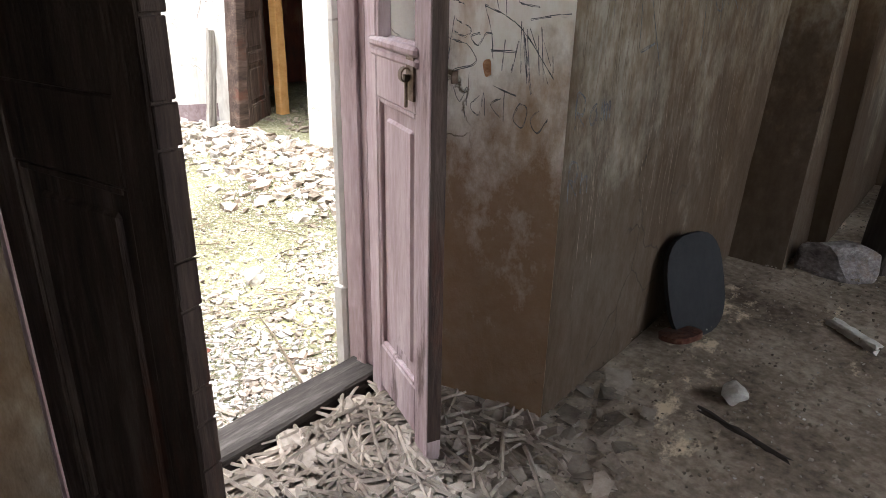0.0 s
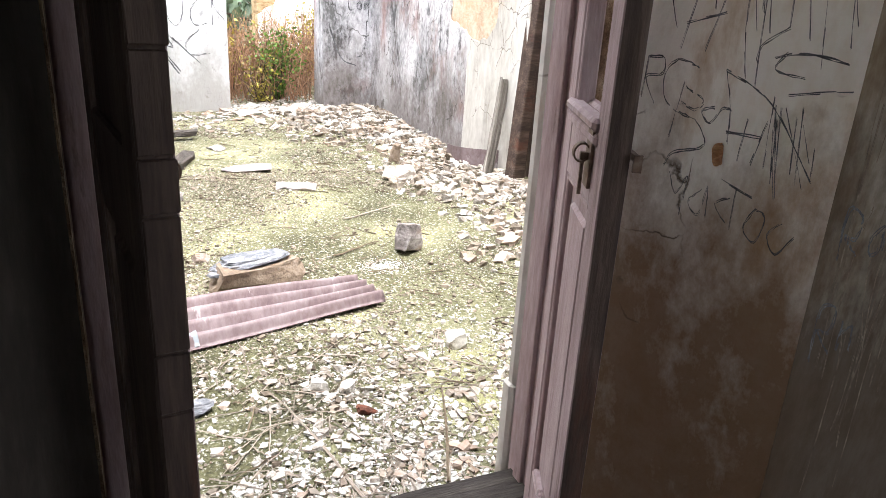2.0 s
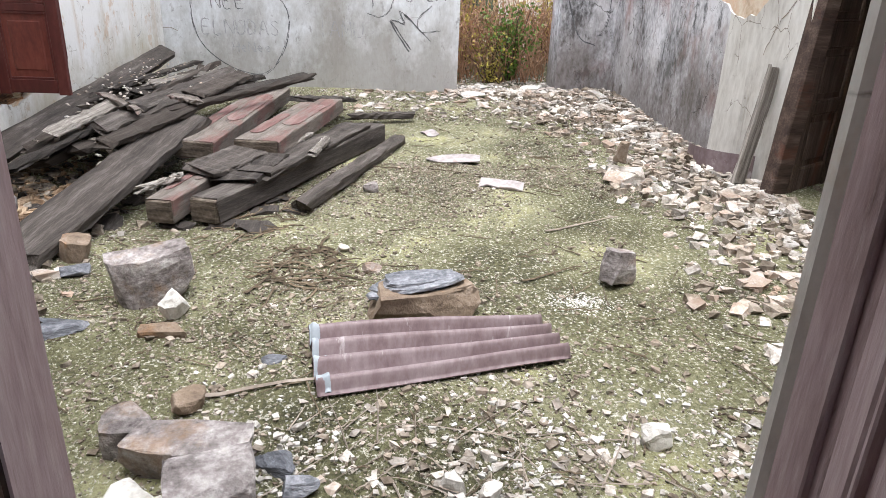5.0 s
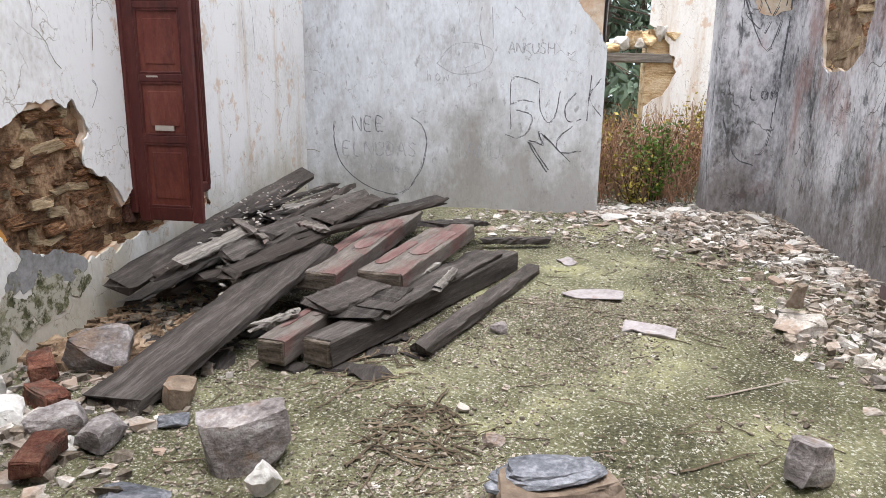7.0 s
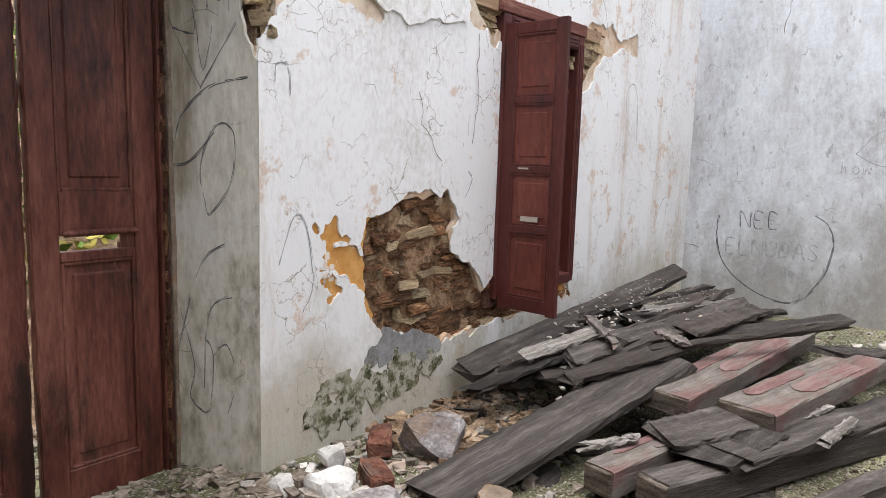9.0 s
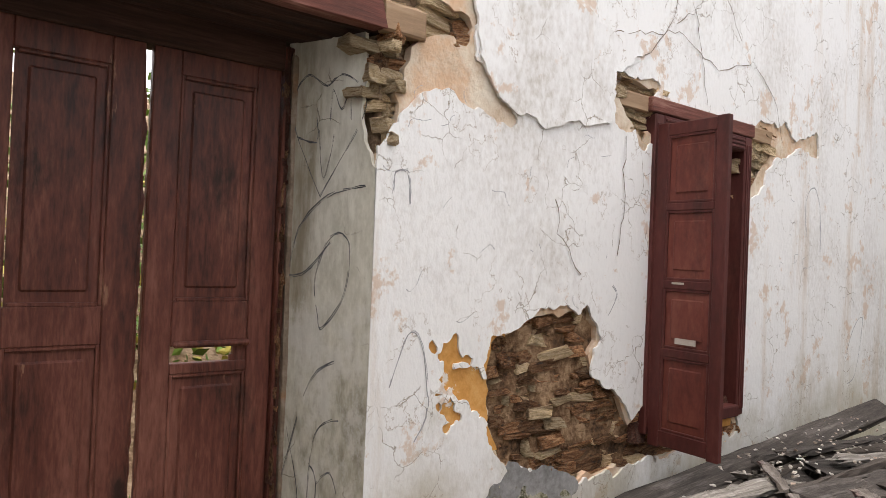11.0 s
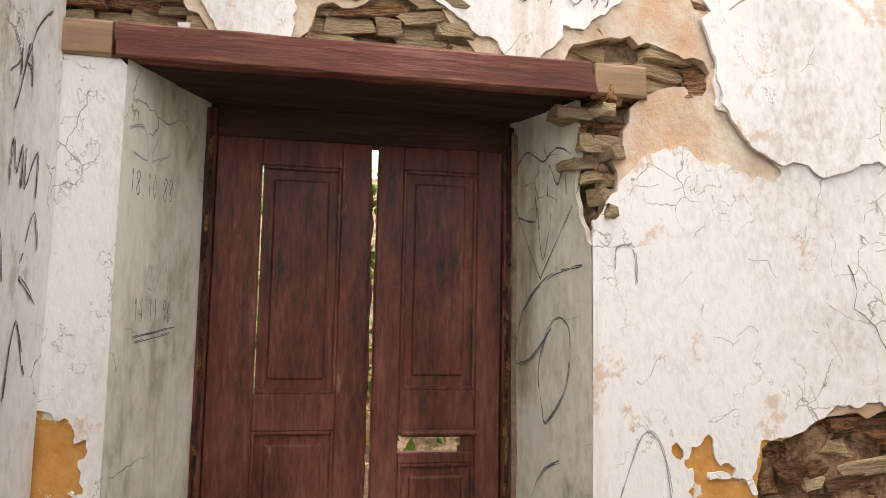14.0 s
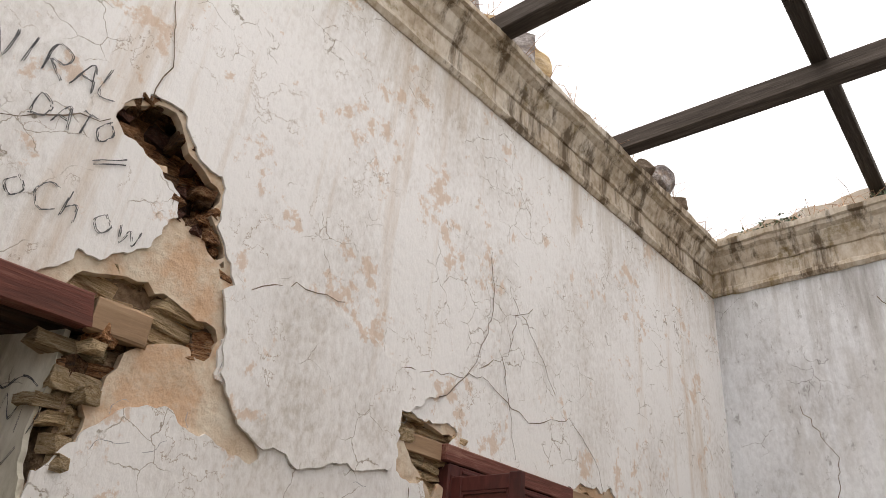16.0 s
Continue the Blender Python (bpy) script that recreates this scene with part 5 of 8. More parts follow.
part("cap_board", boxes((-6.12, -5.06, -1.60, -1.478, 2.275, 2.355), bevel=0.006), LINTELRED, wf)
tagged(wf, "maroon reeded window frame", "window frame", kind="structure")
sh = leaf("window_shutter", pose(-5.125, -1.475, 0.0, 0, 0, 88.0), 0.41, 2.21, 0.036, [(0.52, 0.60), (0.985, 1.03), (1.34, 1.385), (1.745, 1.785), (2.14, 2.205)], 0.065, SHUTTERRED, "maroon four-panel shutter standing open", panel_mat=PANELRED, lower=0.51)
sh["category"] = "shutter"
for bx in ((0.15, 0.27, -0.0215, -0.0185, 1.06, 1.09), (0.12, 0.19, -0.0215, -0.0185, 1.365, 1.375)):
    part("worn_label", boxes(bx), PALEPATCH, sh, "pale scraped label")

# side doorway: old frame, loose leaf, orange post, board and sheet
plank("loose_door_frame", (-4.76, 3.22, 0.03), (-4.83, 3.40, 2.3), 0.10, 0.14, DARKDOOR, label="weathered brown door frame in the side doorway", category="door frame", seed=8)
plank("grey_board", (-4.94, 3.14, 0.05), (-5.02, 3.28, 0.80), 0.13, 0.03, PALEWOOD, roll=90, label="grey board leaning at the doorway", category="board", seed=9)
plank("orange_post", (-5.06, 3.91, 0.0), (-5.06, 3.91, 2.2), 0.09, 0.09, OCHREWOOD, label="orange-painted wooden post inside the doorway", category="post", seed=10)
side_leaf = leaf("side_door_leaf", pose(-4.785, 3.37, 0.0, 0, 0, 123), 0.5, 2.1, 0.04, [(0.06, 0.2), (0.55, 0.62), (0.95, 1.1), (1.5, 1.56), (2.0, 2.1)], 0.07, DARKDOOR, "brown weathered door leaf folded back into the doorway", lower=0.04)


def bent_sheet(name, m, width, height, bow, material, label):
    verts, faces, n = [], [], 14
    for s in (0, 0.004):
        for i in range(n + 1):
            a = (i / n - 0.5)
            for z in (0.0, height):
                verts.append((a * width, -bow * (1 - 4 * a * a) + s, z + (0.06 * a if z else 0.03 * (a + 0.5))))
    k = (n + 1) * 2
    for i in range(n):
        for off in (0, k):
            b = off + i * 2
            faces.append((b, b + 2, b + 3, b + 1))
        faces.append((i * 2, i * 2 + 2, k + i * 2 + 2, k + i * 2))
        faces.append((i * 2 + 1, i * 2 + 3, k + i * 2 + 3, k + i * 2 + 1))
    ob = raw(name, verts, faces, material)
    ob.matrix_world = m
    return tagged(ob, label, "metal sheet")


bent_sheet("bent_metal_sheet", pose(-5.36, 3.18, 0.04, 0, 0, 14), 0.68, 0.16, 0.10, SHEETMETAL, "curved mauve metal sheet at the wall's foot")

# ---- timber pile ----
PILE = "timbers of the fallen roof"
WOODS = [
    ((-3.71, -0.82, 0.06), (-5.36, -0.44, 0.37), 0.28, 0.05, OLDWOOD, 4, "long weathered grey plank sloping onto the pile"),
    ((-4.96, -0.33, 0.285), (-6.72, -0.10, 0.34), 0.25, 0.115, REDWOOD, 3, "thick sawn beam with faded red paint"),
    ((-5.06, 0.02, 0.27), (-6.42, 0.33, 0.30), 0.30, 0.11, REDWOOD, -2, "thick sawn beam with a red painted top"),
    ((-4.22, -0.33, 0.15), (-5.35, -0.06, 0.17), 0.15, 0.13, REDWOOD, 0, "short red-painted beam low in the pile"),
    ((-4.28, -0.12, 0.14), (-6.26, 0.74, 0.14), 0.17, 0.14, OLDWOOD, 0, "long weathered squared timber on the ground"),
    ((-4.66, 0.07, 0.175), (-6.10, 0.62, 0.175), 0.20, 0.03, OLDWOOD, 2, "thin grey board with a splintered edge"),
    ((-4.46, 0.36, 0.07), (-6.18, 0.95, 0.07), 0.10, 0.065, OLDWOOD, 6, "narrow rotten rafter lying on the earth"),
    ((-4.66, -1.36, 0.26), (-7.45, -1.17, 0.54), 0.16, 0.06, OLDWOOD, 25, "long dark rafter leaning along the wall"),
    ((-4.75, -1.15, 0.20), (-6.6, -0.75, 0.36), 0.12, 0.05, DARKWOOD, -10, "dark rotten rafter in the pile"),
    ((-4.85, -0.98, 0.26), (-6.9, -0.55, 0.36), 0.13, 0.05, DARKWOOD, 8, "dark rotten rafter in the pile"),
    ((-4.90, -0.80, 0.30), (-7.3, -0.45, 0.32), 0.16, 0.05, DARKWOOD, -5, "dark rotten board in the pile"),
    ((-6.1, -1.10, 0.36), (-8.1, -1.02, 0.28), 0.11, 0.05, DARKWOOD, 10, "charred rafter end sticking out of the pile"),
    ((-6.4, -0.85, 0.40), (-8.0, -0.50, 0.10), 0.12, 0.05, DARKWOOD, 0, "dark broken rafter sloping down"),
    ((-5.5, -0.62, 0.38), (-7.05, 0.12, 0.40), 0.10, 0.04, OLDWOOD, 20, "splintered grey plank across the pile"),
    ((-5.2, -1.10, 0.33), (-5.95, -0.72, 0.40), 0.09, 0.025, PALEWOOD, 5, "pale splintered lath on the pile"),
    ((-5.5, -1.18, 0.38), (-5.62, -0.80, 0.39), 0.05, 0.025, PALEWOOD, 0, "pale broken lath lying across"),
    ((-4.95, -0.72, 0.26), (-5.9, -0.50, 0.38), 0.16, 0.03, OLDWOOD, -18, "warped grey board in the pile"),
    ((-5.9, -0.95, 0.40), (-6.9, -0.72, 0.40), 0.14, 0.03, OLDWOOD, 10, "short grey board on the pile"),
    ((-4.58, -0.02, 0.165), (-5.05, 0.10, 0.20), 0.26, 0.035, OLDWOOD, 0, "broken board end under the beams"),
    ((-6.85, 0.50, 0.10), (-6.95, 1.05, 0.10), 0.07, 0.05, OLDWOOD, 0, "short rotten batten on the earth"),
    ((-6.3, 0.15, 0.33), (-7.1, 0.45, 0.20), 0.22, 0.04, OLDWOOD, 0, "weathered board end behind the beams"),
    ((-5.6, -1.28, 0.26), (-7.5, -0.95, 0.34), 0.22, 0.04, DARKWOOD, 0, "dark boards deep in the pile"),
    ((-5.3, -0.30, 0.14), (-7.4, -0.25, 0.22), 0.34, 0.05, DARKWOOD, 0, "dark boards deep in the pile"),
    ((-5.2, 0.16, 0.20), (-5.55, 0.30, 0.215), 0.05, 0.025, PALEWOOD, 0, "grey splinter on the board"),
    ((-5.25, -1.22, 0.30), (-5.40, -1.10, 0.32), 0.03, 0.02, WHITESTONE, 0, "white splinter on the pile"),
    ((-5.05, -1.12, 0.27), (-5.30, -1.02, 0.30), 0.05, 0.02, PALEWOOD, 15, "pale splintered lath on the pile"),
    ((-5.35, -0.88, 0.37), (-6.5, -0.62, 0.41), 0.10, 0.035, PALEWOOD, 12, "grey split board on the pile"),
    ((-5.75, -1.20, 0.42), (-6.9, -0.98, 0.44), 0.08, 0.03, OLDWOOD, -14, "thin dark batten on the pile"),
    ((-4.95, -1.28, 0.22), (-5.9, -0.98, 0.34), 0.18, 0.03, OLDWOOD, 22, "warped dark board low in the pile"),
    ((-6.2, -0.62, 0.43), (-7.2, -0.30, 0.36), 0.09, 0.04, OLDWOOD, 0, "short dark batten on the pile"),
    ((-4.30, -0.44, 0.19), (-4.52, -0.30, 0.20), 0.04, 0.025, PALEWOOD, 0, "pale wood offcut on the beam"),
    ((-5.25, -0.52, 0.42), (-6.55, 0.24, 0.47), 0.045, 0.04, DARKWOOD, 30, "thin rotten pole lying across the beams"),
    ((-6.85, -0.74, 0.47), (-6.90, -0.22, 0.26), 0.09, 0.06, DARKWOOD, 12, "charred rafter end sloping down"),
    ((-4.88, -1.10, 0.35), (-5.38, -0.91, 0.425), 0.10, 0.022, PALEWOOD, 14, "pale split board on the pile"),
    ((-5.52, -1.05, 0.465), (-5.12, -0.68, 0.43), 0.05, 0.02, REDWOOD, 0, "short brown lath lying across the pile"),
    ((-4.50, -1.20, 0.22), (-5.35, -0.92, 0.36), 0.17, 0.028, OLDWOOD, -16, "warped dark board low in the pile"),
    ((-4.92, -0.86, 0.365), (-5.70, -0.58, 0.445), 0.15, 0.03, OLDWOOD, 16, "curled dark board on the pile"),
    ((-5.24, -0.73, 0.44), (-6.75, -0.46, 0.47), 0.09, 0.05, OLDWOOD, 24, "weathered rafter in the pile"),
    ((-5.22, -0.80, 0.44), (-7.05, -0.66, 0.49), 0.08, 0.045, DARKWOOD, -20, "rotten rafter in the pile"),
    ((-5.67, -0.49, 0.45), (-6.60, -0.33, 0.46), 0.15, 0.035, DARKWOOD, 9, "dark board deep in the pile"),
    ((-5.43, -0.57, 0.475), (-5.35, -0.40, 0.46), 0.06, 0.018, REDWOOD, 10, "small reddish offcut on the pile"),
    ((-4.76, -0.78, 0.31), (-5.40, -0.42, 0.43), 0.12, 0.03, DARKWOOD, 12, "broken board beside the long plank"),
    ((-4.60, -0.22, 0.205), (-5.05, -0.01, 0.215), 0.24, 0.03, OLDWOOD, 6, "broken board end under the beams"),
    ((-5.03, 0.37, 0.205), (-5.40, 0.43, 0.21), 0.05, 0.022, PALEWOOD, 15, "splintered batten on the board"),
    ((-4.80, -1.24, 0.26), (-6.3, -1.02, 0.42), 0.06, 0.04, DARKWOOD, 15, "rotten batten beside the wall"),
    ((-5.9, -1.14, 0.44), (-7.2, -0.86, 0.47), 0.12, 0.03, OLDWOOD, -12, "warped grey board on the pile"),
    ((-6.0, -0.90, 0.46), (-6.7, -0.50, 0.47), 0.07, 0.025, PALEWOOD, 8, "grey lath lying across the pile"),
]
FADEDRED = mat("flaking_red_paint", [(0.085, 0.048, 0.043), (0.145, 0.074, 0.068), (0.22, 0.15, 0.138)], 4, (0.6, 5, 5), 0.75, 0.8, 30, depth=0.004, edge=(0.36, 0.62), stain=((0.16, 0.135, 0.12), 7, (0.5, 3, 3), 0.50, 0.60, 0.85))
ENDGRAIN = mat("cracked_end_grain", [(0.03, 0.023, 0.018), (0.085, 0.066, 0.05), (0.17, 0.14, 0.115)], 14, (1, 0.6, 3), 0.95, 1.0, 60, depth=0.01, edge=(0.36, 0.62))


def paint_patch(beam, length, width, x0, x1, y0, y1, seed):
    """What is left of the red paint on a beam's top, with a ragged outline."""
    rnd = random.Random(seed)
    verts, faces, n = [], [], 60
    for i in range(n + 1):
        x = length * (x0 + (x1 - x0) * i / n)
        close = min(1.0, 0.3 + 9.0 * i / n, 0.3 + 9.0 * (n - i) / n)
        mid = (y0 + y1) / 2
        lo, hi = mid + (y0 - mid) * close * rnd.uniform(0.8, 1.0), mid + (y1 - mid) * close * rnd.uniform(0.8, 1.0)
        verts += [(x, width * lo, 0.0045), (x, width * hi, 0.0045), (x, width * hi, 0.0005), (x, width * lo, 0.0005)]
        if i:
            b = 4 * i
            faces += [(b - 4, b - 3, b + 1, b), (b - 3, b - 2, b + 2, b + 1), (b, b + 3, b - 1, b - 4)]
    raw("paint_patch", verts, faces, FADEDRED, beam, "flaking faded red paint")


for k, (p0, p1, w, th, mt, ro, lb) in enumerate(WOODS):
    wood = plank("timber" if th > 0.1 else "plank", p0, p1, w, th, mt, roll=ro, label=lb, category="timber", group=PILE, seed=100 + k, ragged=0.05 if th < 0.1 else 0.012, wobble=0.016 if th < 0.1 else 0.007, cuts=14)
    if th > 0.1:
        part("end_grain", boxes((-0.018, 0.02, -w * 0.47, w * 0.47, -th * 0.95, -th * 0.05), bevel=0.006), ENDGRAIN, wood, "cracked end grain")
        if mt is REDWOOD:
            span = (Vector(p1) - Vector(p0)).length
            paint_patch(wood, span, w, 0.30, 0.80, -0.42, 0.05, 60 + k)
            paint_patch(wood, span, w, 0.12, 0.55, 0.12, 0.44, 70 + k)

# rafters against the sky
plank("rafter", (-6.60, -1.75, 5.14), (-7.0, 3.7, 5.14), 0.12, 0.16, DARKWOOD, label="dark bare rafter across the open roof", category="rafter", group="bare rafters", seed=200)
plank("rafter", (-5.08, -1.75, 5.14), (-5.5, 3.7, 5.14), 0.12, 0.16, DARKWOOD, label="dark bare rafter across the open roof", category="rafter", group="bare rafters", seed=201)
plank("purlin", (-8.7, -0.05, 5.24), (-1.2, 0.42, 5.24), 0.11, 0.10, DARKWOOD, label="dark bare purlin resting on the rafters", category="rafter", group="bare rafters", seed=202)

# ---- stones and loose things ----


def rock_mesh(sx, sy, sz, seed, cuts=9, sub=2, boxy=1.3):
    """A broken stone: a rounded lump chipped flat by random planes, flat side down."""
    rnd = random.Random(seed)
    bm = bmesh.new()
    bmesh.ops.create_icosphere(bm, subdivisions=sub, radius=1.0)
    for v in bm.verts:
        c = v.co
        v.co = Vector((max(-0.86, min(0.86, c.x * boxy)), max(-0.86, min(0.86, c.y * boxy)), max(-0.7, min(0.7, c.z * boxy))))
    for _ in range(cuts):
        d = Vector((rnd.gauss(0, 1), rnd.gauss(0, 1), rnd.gauss(0, 0.8))).normalized()
        h = (0.5 if boxy < 1.5 else 0.72) + rnd.random() * 0.35
        for v in bm.verts:
            k = v.co.dot(d) - h
            if k > 0:
                v.co -= d * k
    for v in bm.verts:
        v.co += noise.noise_vector(v.co * 2.3 + Vector((seed, 0, 0))) * 0.07 + noise.noise_vector(v.co * 7 + Vector((0, seed, 0))) * 0.035
        v.co = Vector((v.co.x * sx * 0.6, v.co.y * sy * 0.6, (v.co.z + 0.7) * sz * 0.72))
    return bm


def rock(name, x, y, size, rz, material, seed, label, category="stone", z=None, tilt=0, group="loose stones", sub=3, cuts=11, boxy=1.3):
    ob = part(name, rock_mesh(*size, seed, cuts, sub, boxy), material)
    ob.matrix_world = pose(x, y, float(ground_z(x, y)) - 0.012 if z is None else z, tilt, tilt * 0.5, rz)
    return tagged(ob, label, category, group)


rock("rock", -3.27, 0.985, (0.25, 0.43, 0.13), 8, BROWNSTONE, 3, "rusty brown rock bearing a slate slab", boxy=1.6, cuts=14)
def layered_slate(name, x, y, z, length, width, layers, rz, seed, label):
    """A slab of slate split into thin sheets with ragged outlines."""
    rnd = random.Random(seed)
    verts, faces = [], []
    zb = 0.0
    for k in range(layers):
        th, grow = rnd.uniform(0.008, 0.018), 1.0 - 0.16 * (k / layers) ** 2 - rnd.uniform(0.0, 0.12)
        ox, oy, lean = rnd.uniform(-0.02, 0.02), rnd.uniform(-0.04, 0.04), rnd.uniform(-0.03, 0.03)
        n, base = 22, len(verts)
        for level in (0, 1):
            for i in range(n):
                a = i / n * 6.2832
                r = grow * (1 + 0.10 * math.sin(3 * a + k * 0.8) + rnd.uniform(-0.07, 0.07)) * (0.96 if level else 1.0)
                px_, py_ = ox + width / 2 * r * math.copysign(abs(math.cos(a)) ** 0.75, math.cos(a)), oy + length / 2 * r * math.copysign(abs(math.sin(a)) ** 0.9, math.sin(a))
                verts.append((px_, py_, zb + level * th + py_ * lean + rnd.uniform(-0.002, 0.002)))
        faces += [tuple(range(base, base + n))[::-1]] + [(base + i, base + (i + 1) % n, base + n + (i + 1) % n, base + n + i) for i in range(n)]
        verts.append((ox + rnd.uniform(-0.03, 0.03), oy + rnd.uniform(-0.06, 0.06), zb + th + rnd.uniform(0.0, 0.008)))
        faces += [(base + n + i, base + n + (i + 1) % n, base + 2 * n) for i in range(n)]
        zb += th * 0.9
    ob = raw(name, verts, faces, SLATE)
    ob.matrix_world = pose(x, y, z, 3, -4, rz)
    return tagged(ob, label, "slate", "loose stones")


layered_slate("slate_slab", -3.27, 0.955, 0.088, 0.37, 0.19, 5, 10, 11, "layered blue-grey slate lying on a brown rock")
rock("stone_block", -3.555, 1.88, (0.13, 0.14, 0.15), 35, ROCK, 55, "squared grey stone leaning on the earth", cuts=6, boxy=1.7, tilt=-14, z=-0.01)
rock("rock", -3.41, -0.10, (0.18, 0.29, 0.24), 32, ROCK, 74, "large angular grey rock beside the planks", boxy=1.6, cuts=9, tilt=9, z=-0.03)
rock("stone_flake", -3.25, 0.03, (0.06, 0.11, 0.14), 50, WHITESTONE, 8, "upright flake of pale stone", tilt=24)
rock("slate_slab", -3.13, -0.42, (0.20, 0.26, 0.035), 10, SLATE, 9, "flat blue-grey slate on the earth", "slate")
rock("stone_slab", -2.36, 0.295, (0.17, 0.33, 0.115), -8, ROCK, 13, "flat brown-grey building stone by the entrance", boxy=2.4)
rock("stone", -2.46, 0.10, (0.15, 0.14, 0.10), 10, ROCK, 36, "grey stone by the entrance", boxy=2.0)
rock("stone", -2.14, 0.20, (0.15, 0.12, 0.09), 40, WHITESTONE, 37, "pale broken stone by the entrance", boxy=2.0)
rock("rock", -2.155, 0.405, (0.19, 0.205, 0.165), 18, ROCK, 14, "angular brown-grey building stone by the entrance", boxy=2.4, cuts=7)
rock("rock", -4.03, -1.12, (0.27, 0.38, 0.19), 10, ROCK, 151, "grey rock at the foot of the wall")
rock("rock", -3.50, -0.92, (0.16, 0.26, 0.10), 35, ROCK, 16, "flat grey stone among the rubble")
rock("rock", -3.44, -0.70, (0.14, 0.17, 0.12), 80, ROCK, 17, "small grey-brown stone among the rubble")
rock("stone", -3.82, -0.60, (0.14, 0.18, 0.11), 25, BROWNSTONE, 18, "reddish stone under the plank's end")
rock("stone", -3.64, -0.52, (0.10, 0.16, 0.05), 5, SLATE, 19, "small slate chip on the earth")
rock("plaster_lump", -3.46, -1.18, (0.15, 0.20, 0.10), 30, WHITESTONE, 20, "white lump of fallen plaster")
rock("plaster_lump", -3.62, -1.31, (0.13, 0.14, 0.13), 75, WHITESTONE, 21, "white lump of fallen plaster")
rock("plaster_lump", -3.36, -1.33, (0.10, 0.12, 0.07), 10, WHITESTONE, 22, "white lump of fallen plaster")
rock("plaster_lump", -5.18, 2.46, (0.27, 0.42, 0.10), 15, CHIPS, 23, "large broken slab of white plaster")
rock("stone_flake", -5.20, 2.42, (0.08, 0.10, 0.14), 15, BROWNSTONE, 24, "pointed stone standing on a plaster slab", z=0.13)
rock("stone", -3.66, 0.77, (0.07, 0.10, 0.055), 0, ROCK, 25, "small dark stone on the mossy earth")
rock("stone", -4.90, 0.73, (0.07, 0.09, 0.07), 20, ROCK, 125, "small dark stone on the mossy earth")
rock("stone", -3.92, 0.62, (0.06, 0.07, 0.05), 0, WHITESTONE, 26, "small pale stone on the mossy earth")
rock("slate_chip", -2.34, 0.53, (0.10, 0.15, 0.04), -20, SLATE, 27, "blue-grey slate chip near the entrance", "slate")
rock("slate_chip", -2.23, 0.61, (0.09, 0.12, 0.05), 30, SLATE, 28, "blue-grey slate chip near the entrance", "slate")
rock("slate_chip", -2.90, 0.44, (0.08, 0.10, 0.025), 30, SLATE, 29, "blue-grey slate chip on the earth", "slate")
rock("stone", -3.11, 0.01, (0.09, 0.17, 0.05), 0, BROWNSTONE, 30, "flat brown stone on the earth")
rock("stone", -2.62, 0.22, (0.10, 0.10, 0.07), 0, BROWNSTONE, 31, "pinkish brown stone by the entrance")
rock("stone", -2.40, 1.66, (0.085, 0.10, 0.08), 0, WHITESTONE, 32, "pale stone on the mossy earth")
rock("stone", -2.22, 1.02, (0.06, 0.065, 0.055), 0, WHITESTONE, 33, "pale pinkish stone near the threshold")
rock("stone", -2.19, 1.115, (0.055, 0.07, 0.05), 40, WHITESTONE, 34, "pale pinkish stone near the threshold")
rock("brick_piece", -2.04, 1.14, (0.09, 0.04, 0.035), 60, BRICK, 35, "broken piece of red brick", "brick")
for k, (x, y, w, d) in enumerate([(-8.1, 1.75, 0.35, 0.25), (-8.3, 2.2, 0.3, 0.3), (-8.2, 2.5, 0.3, 0.22), (-7.9, 3.05, 0.4, 0.25), (-7.4, 2.95, 0.4, 0.25), (-7.1, 3.1, 0.34, 0.2), (-6.6, 2.95, 0.3, 0.26), (-6.3, 3.08, 0.28, 0.2), (-8.7, 1.9, 0.4, 0.2), (-8.6, 2.45, 0.36, 0.26)]):
    rock("plaster_slab", x, y, (d * 0.7, w * 0.7, 0.06), k * 37, (WHITESTONE, CHIPS, WHITESTONE)[k % 3], 40 + k, "flat slab of fallen plaster on the rubble", "plaster", tilt=6)


def red_brick(x, y, z, rz, label, tilt=0):
    bm = bmesh.new()
    box(bm, -0.11, 0.11, -0.052, 0.052, 0.0, 0.075, bevel=0.008)
    bmesh.ops.subdivide_edges(bm, edges=bm.edges[:], cuts=3)
    for v in bm.verts:
        v.co += noise.noise_vector(v.co * 14 + Vector((x * 9, 0, 0))) * 0.016 + noise.noise_vector(v.co * 45 + Vector((x * 9, 0, 0))) * 0.006
    ob = part("brick", bm, BRICK)
    ob.matrix_world = pose(x, y, z, tilt, 0, rz)
    return tagged(ob, label, "brick", "loose bricks")


red_brick(-3.88, -1.27, 0.06, 40, "crumbling red brick lying on rubble", 8)
red_brick(-3.66, -1.10, 0.02, 62, "crumbling red brick at the wall's foot", -4)
red_brick(-3.24, -0.82, 0.02, 15, "crumbling red brick on the earth", 3)


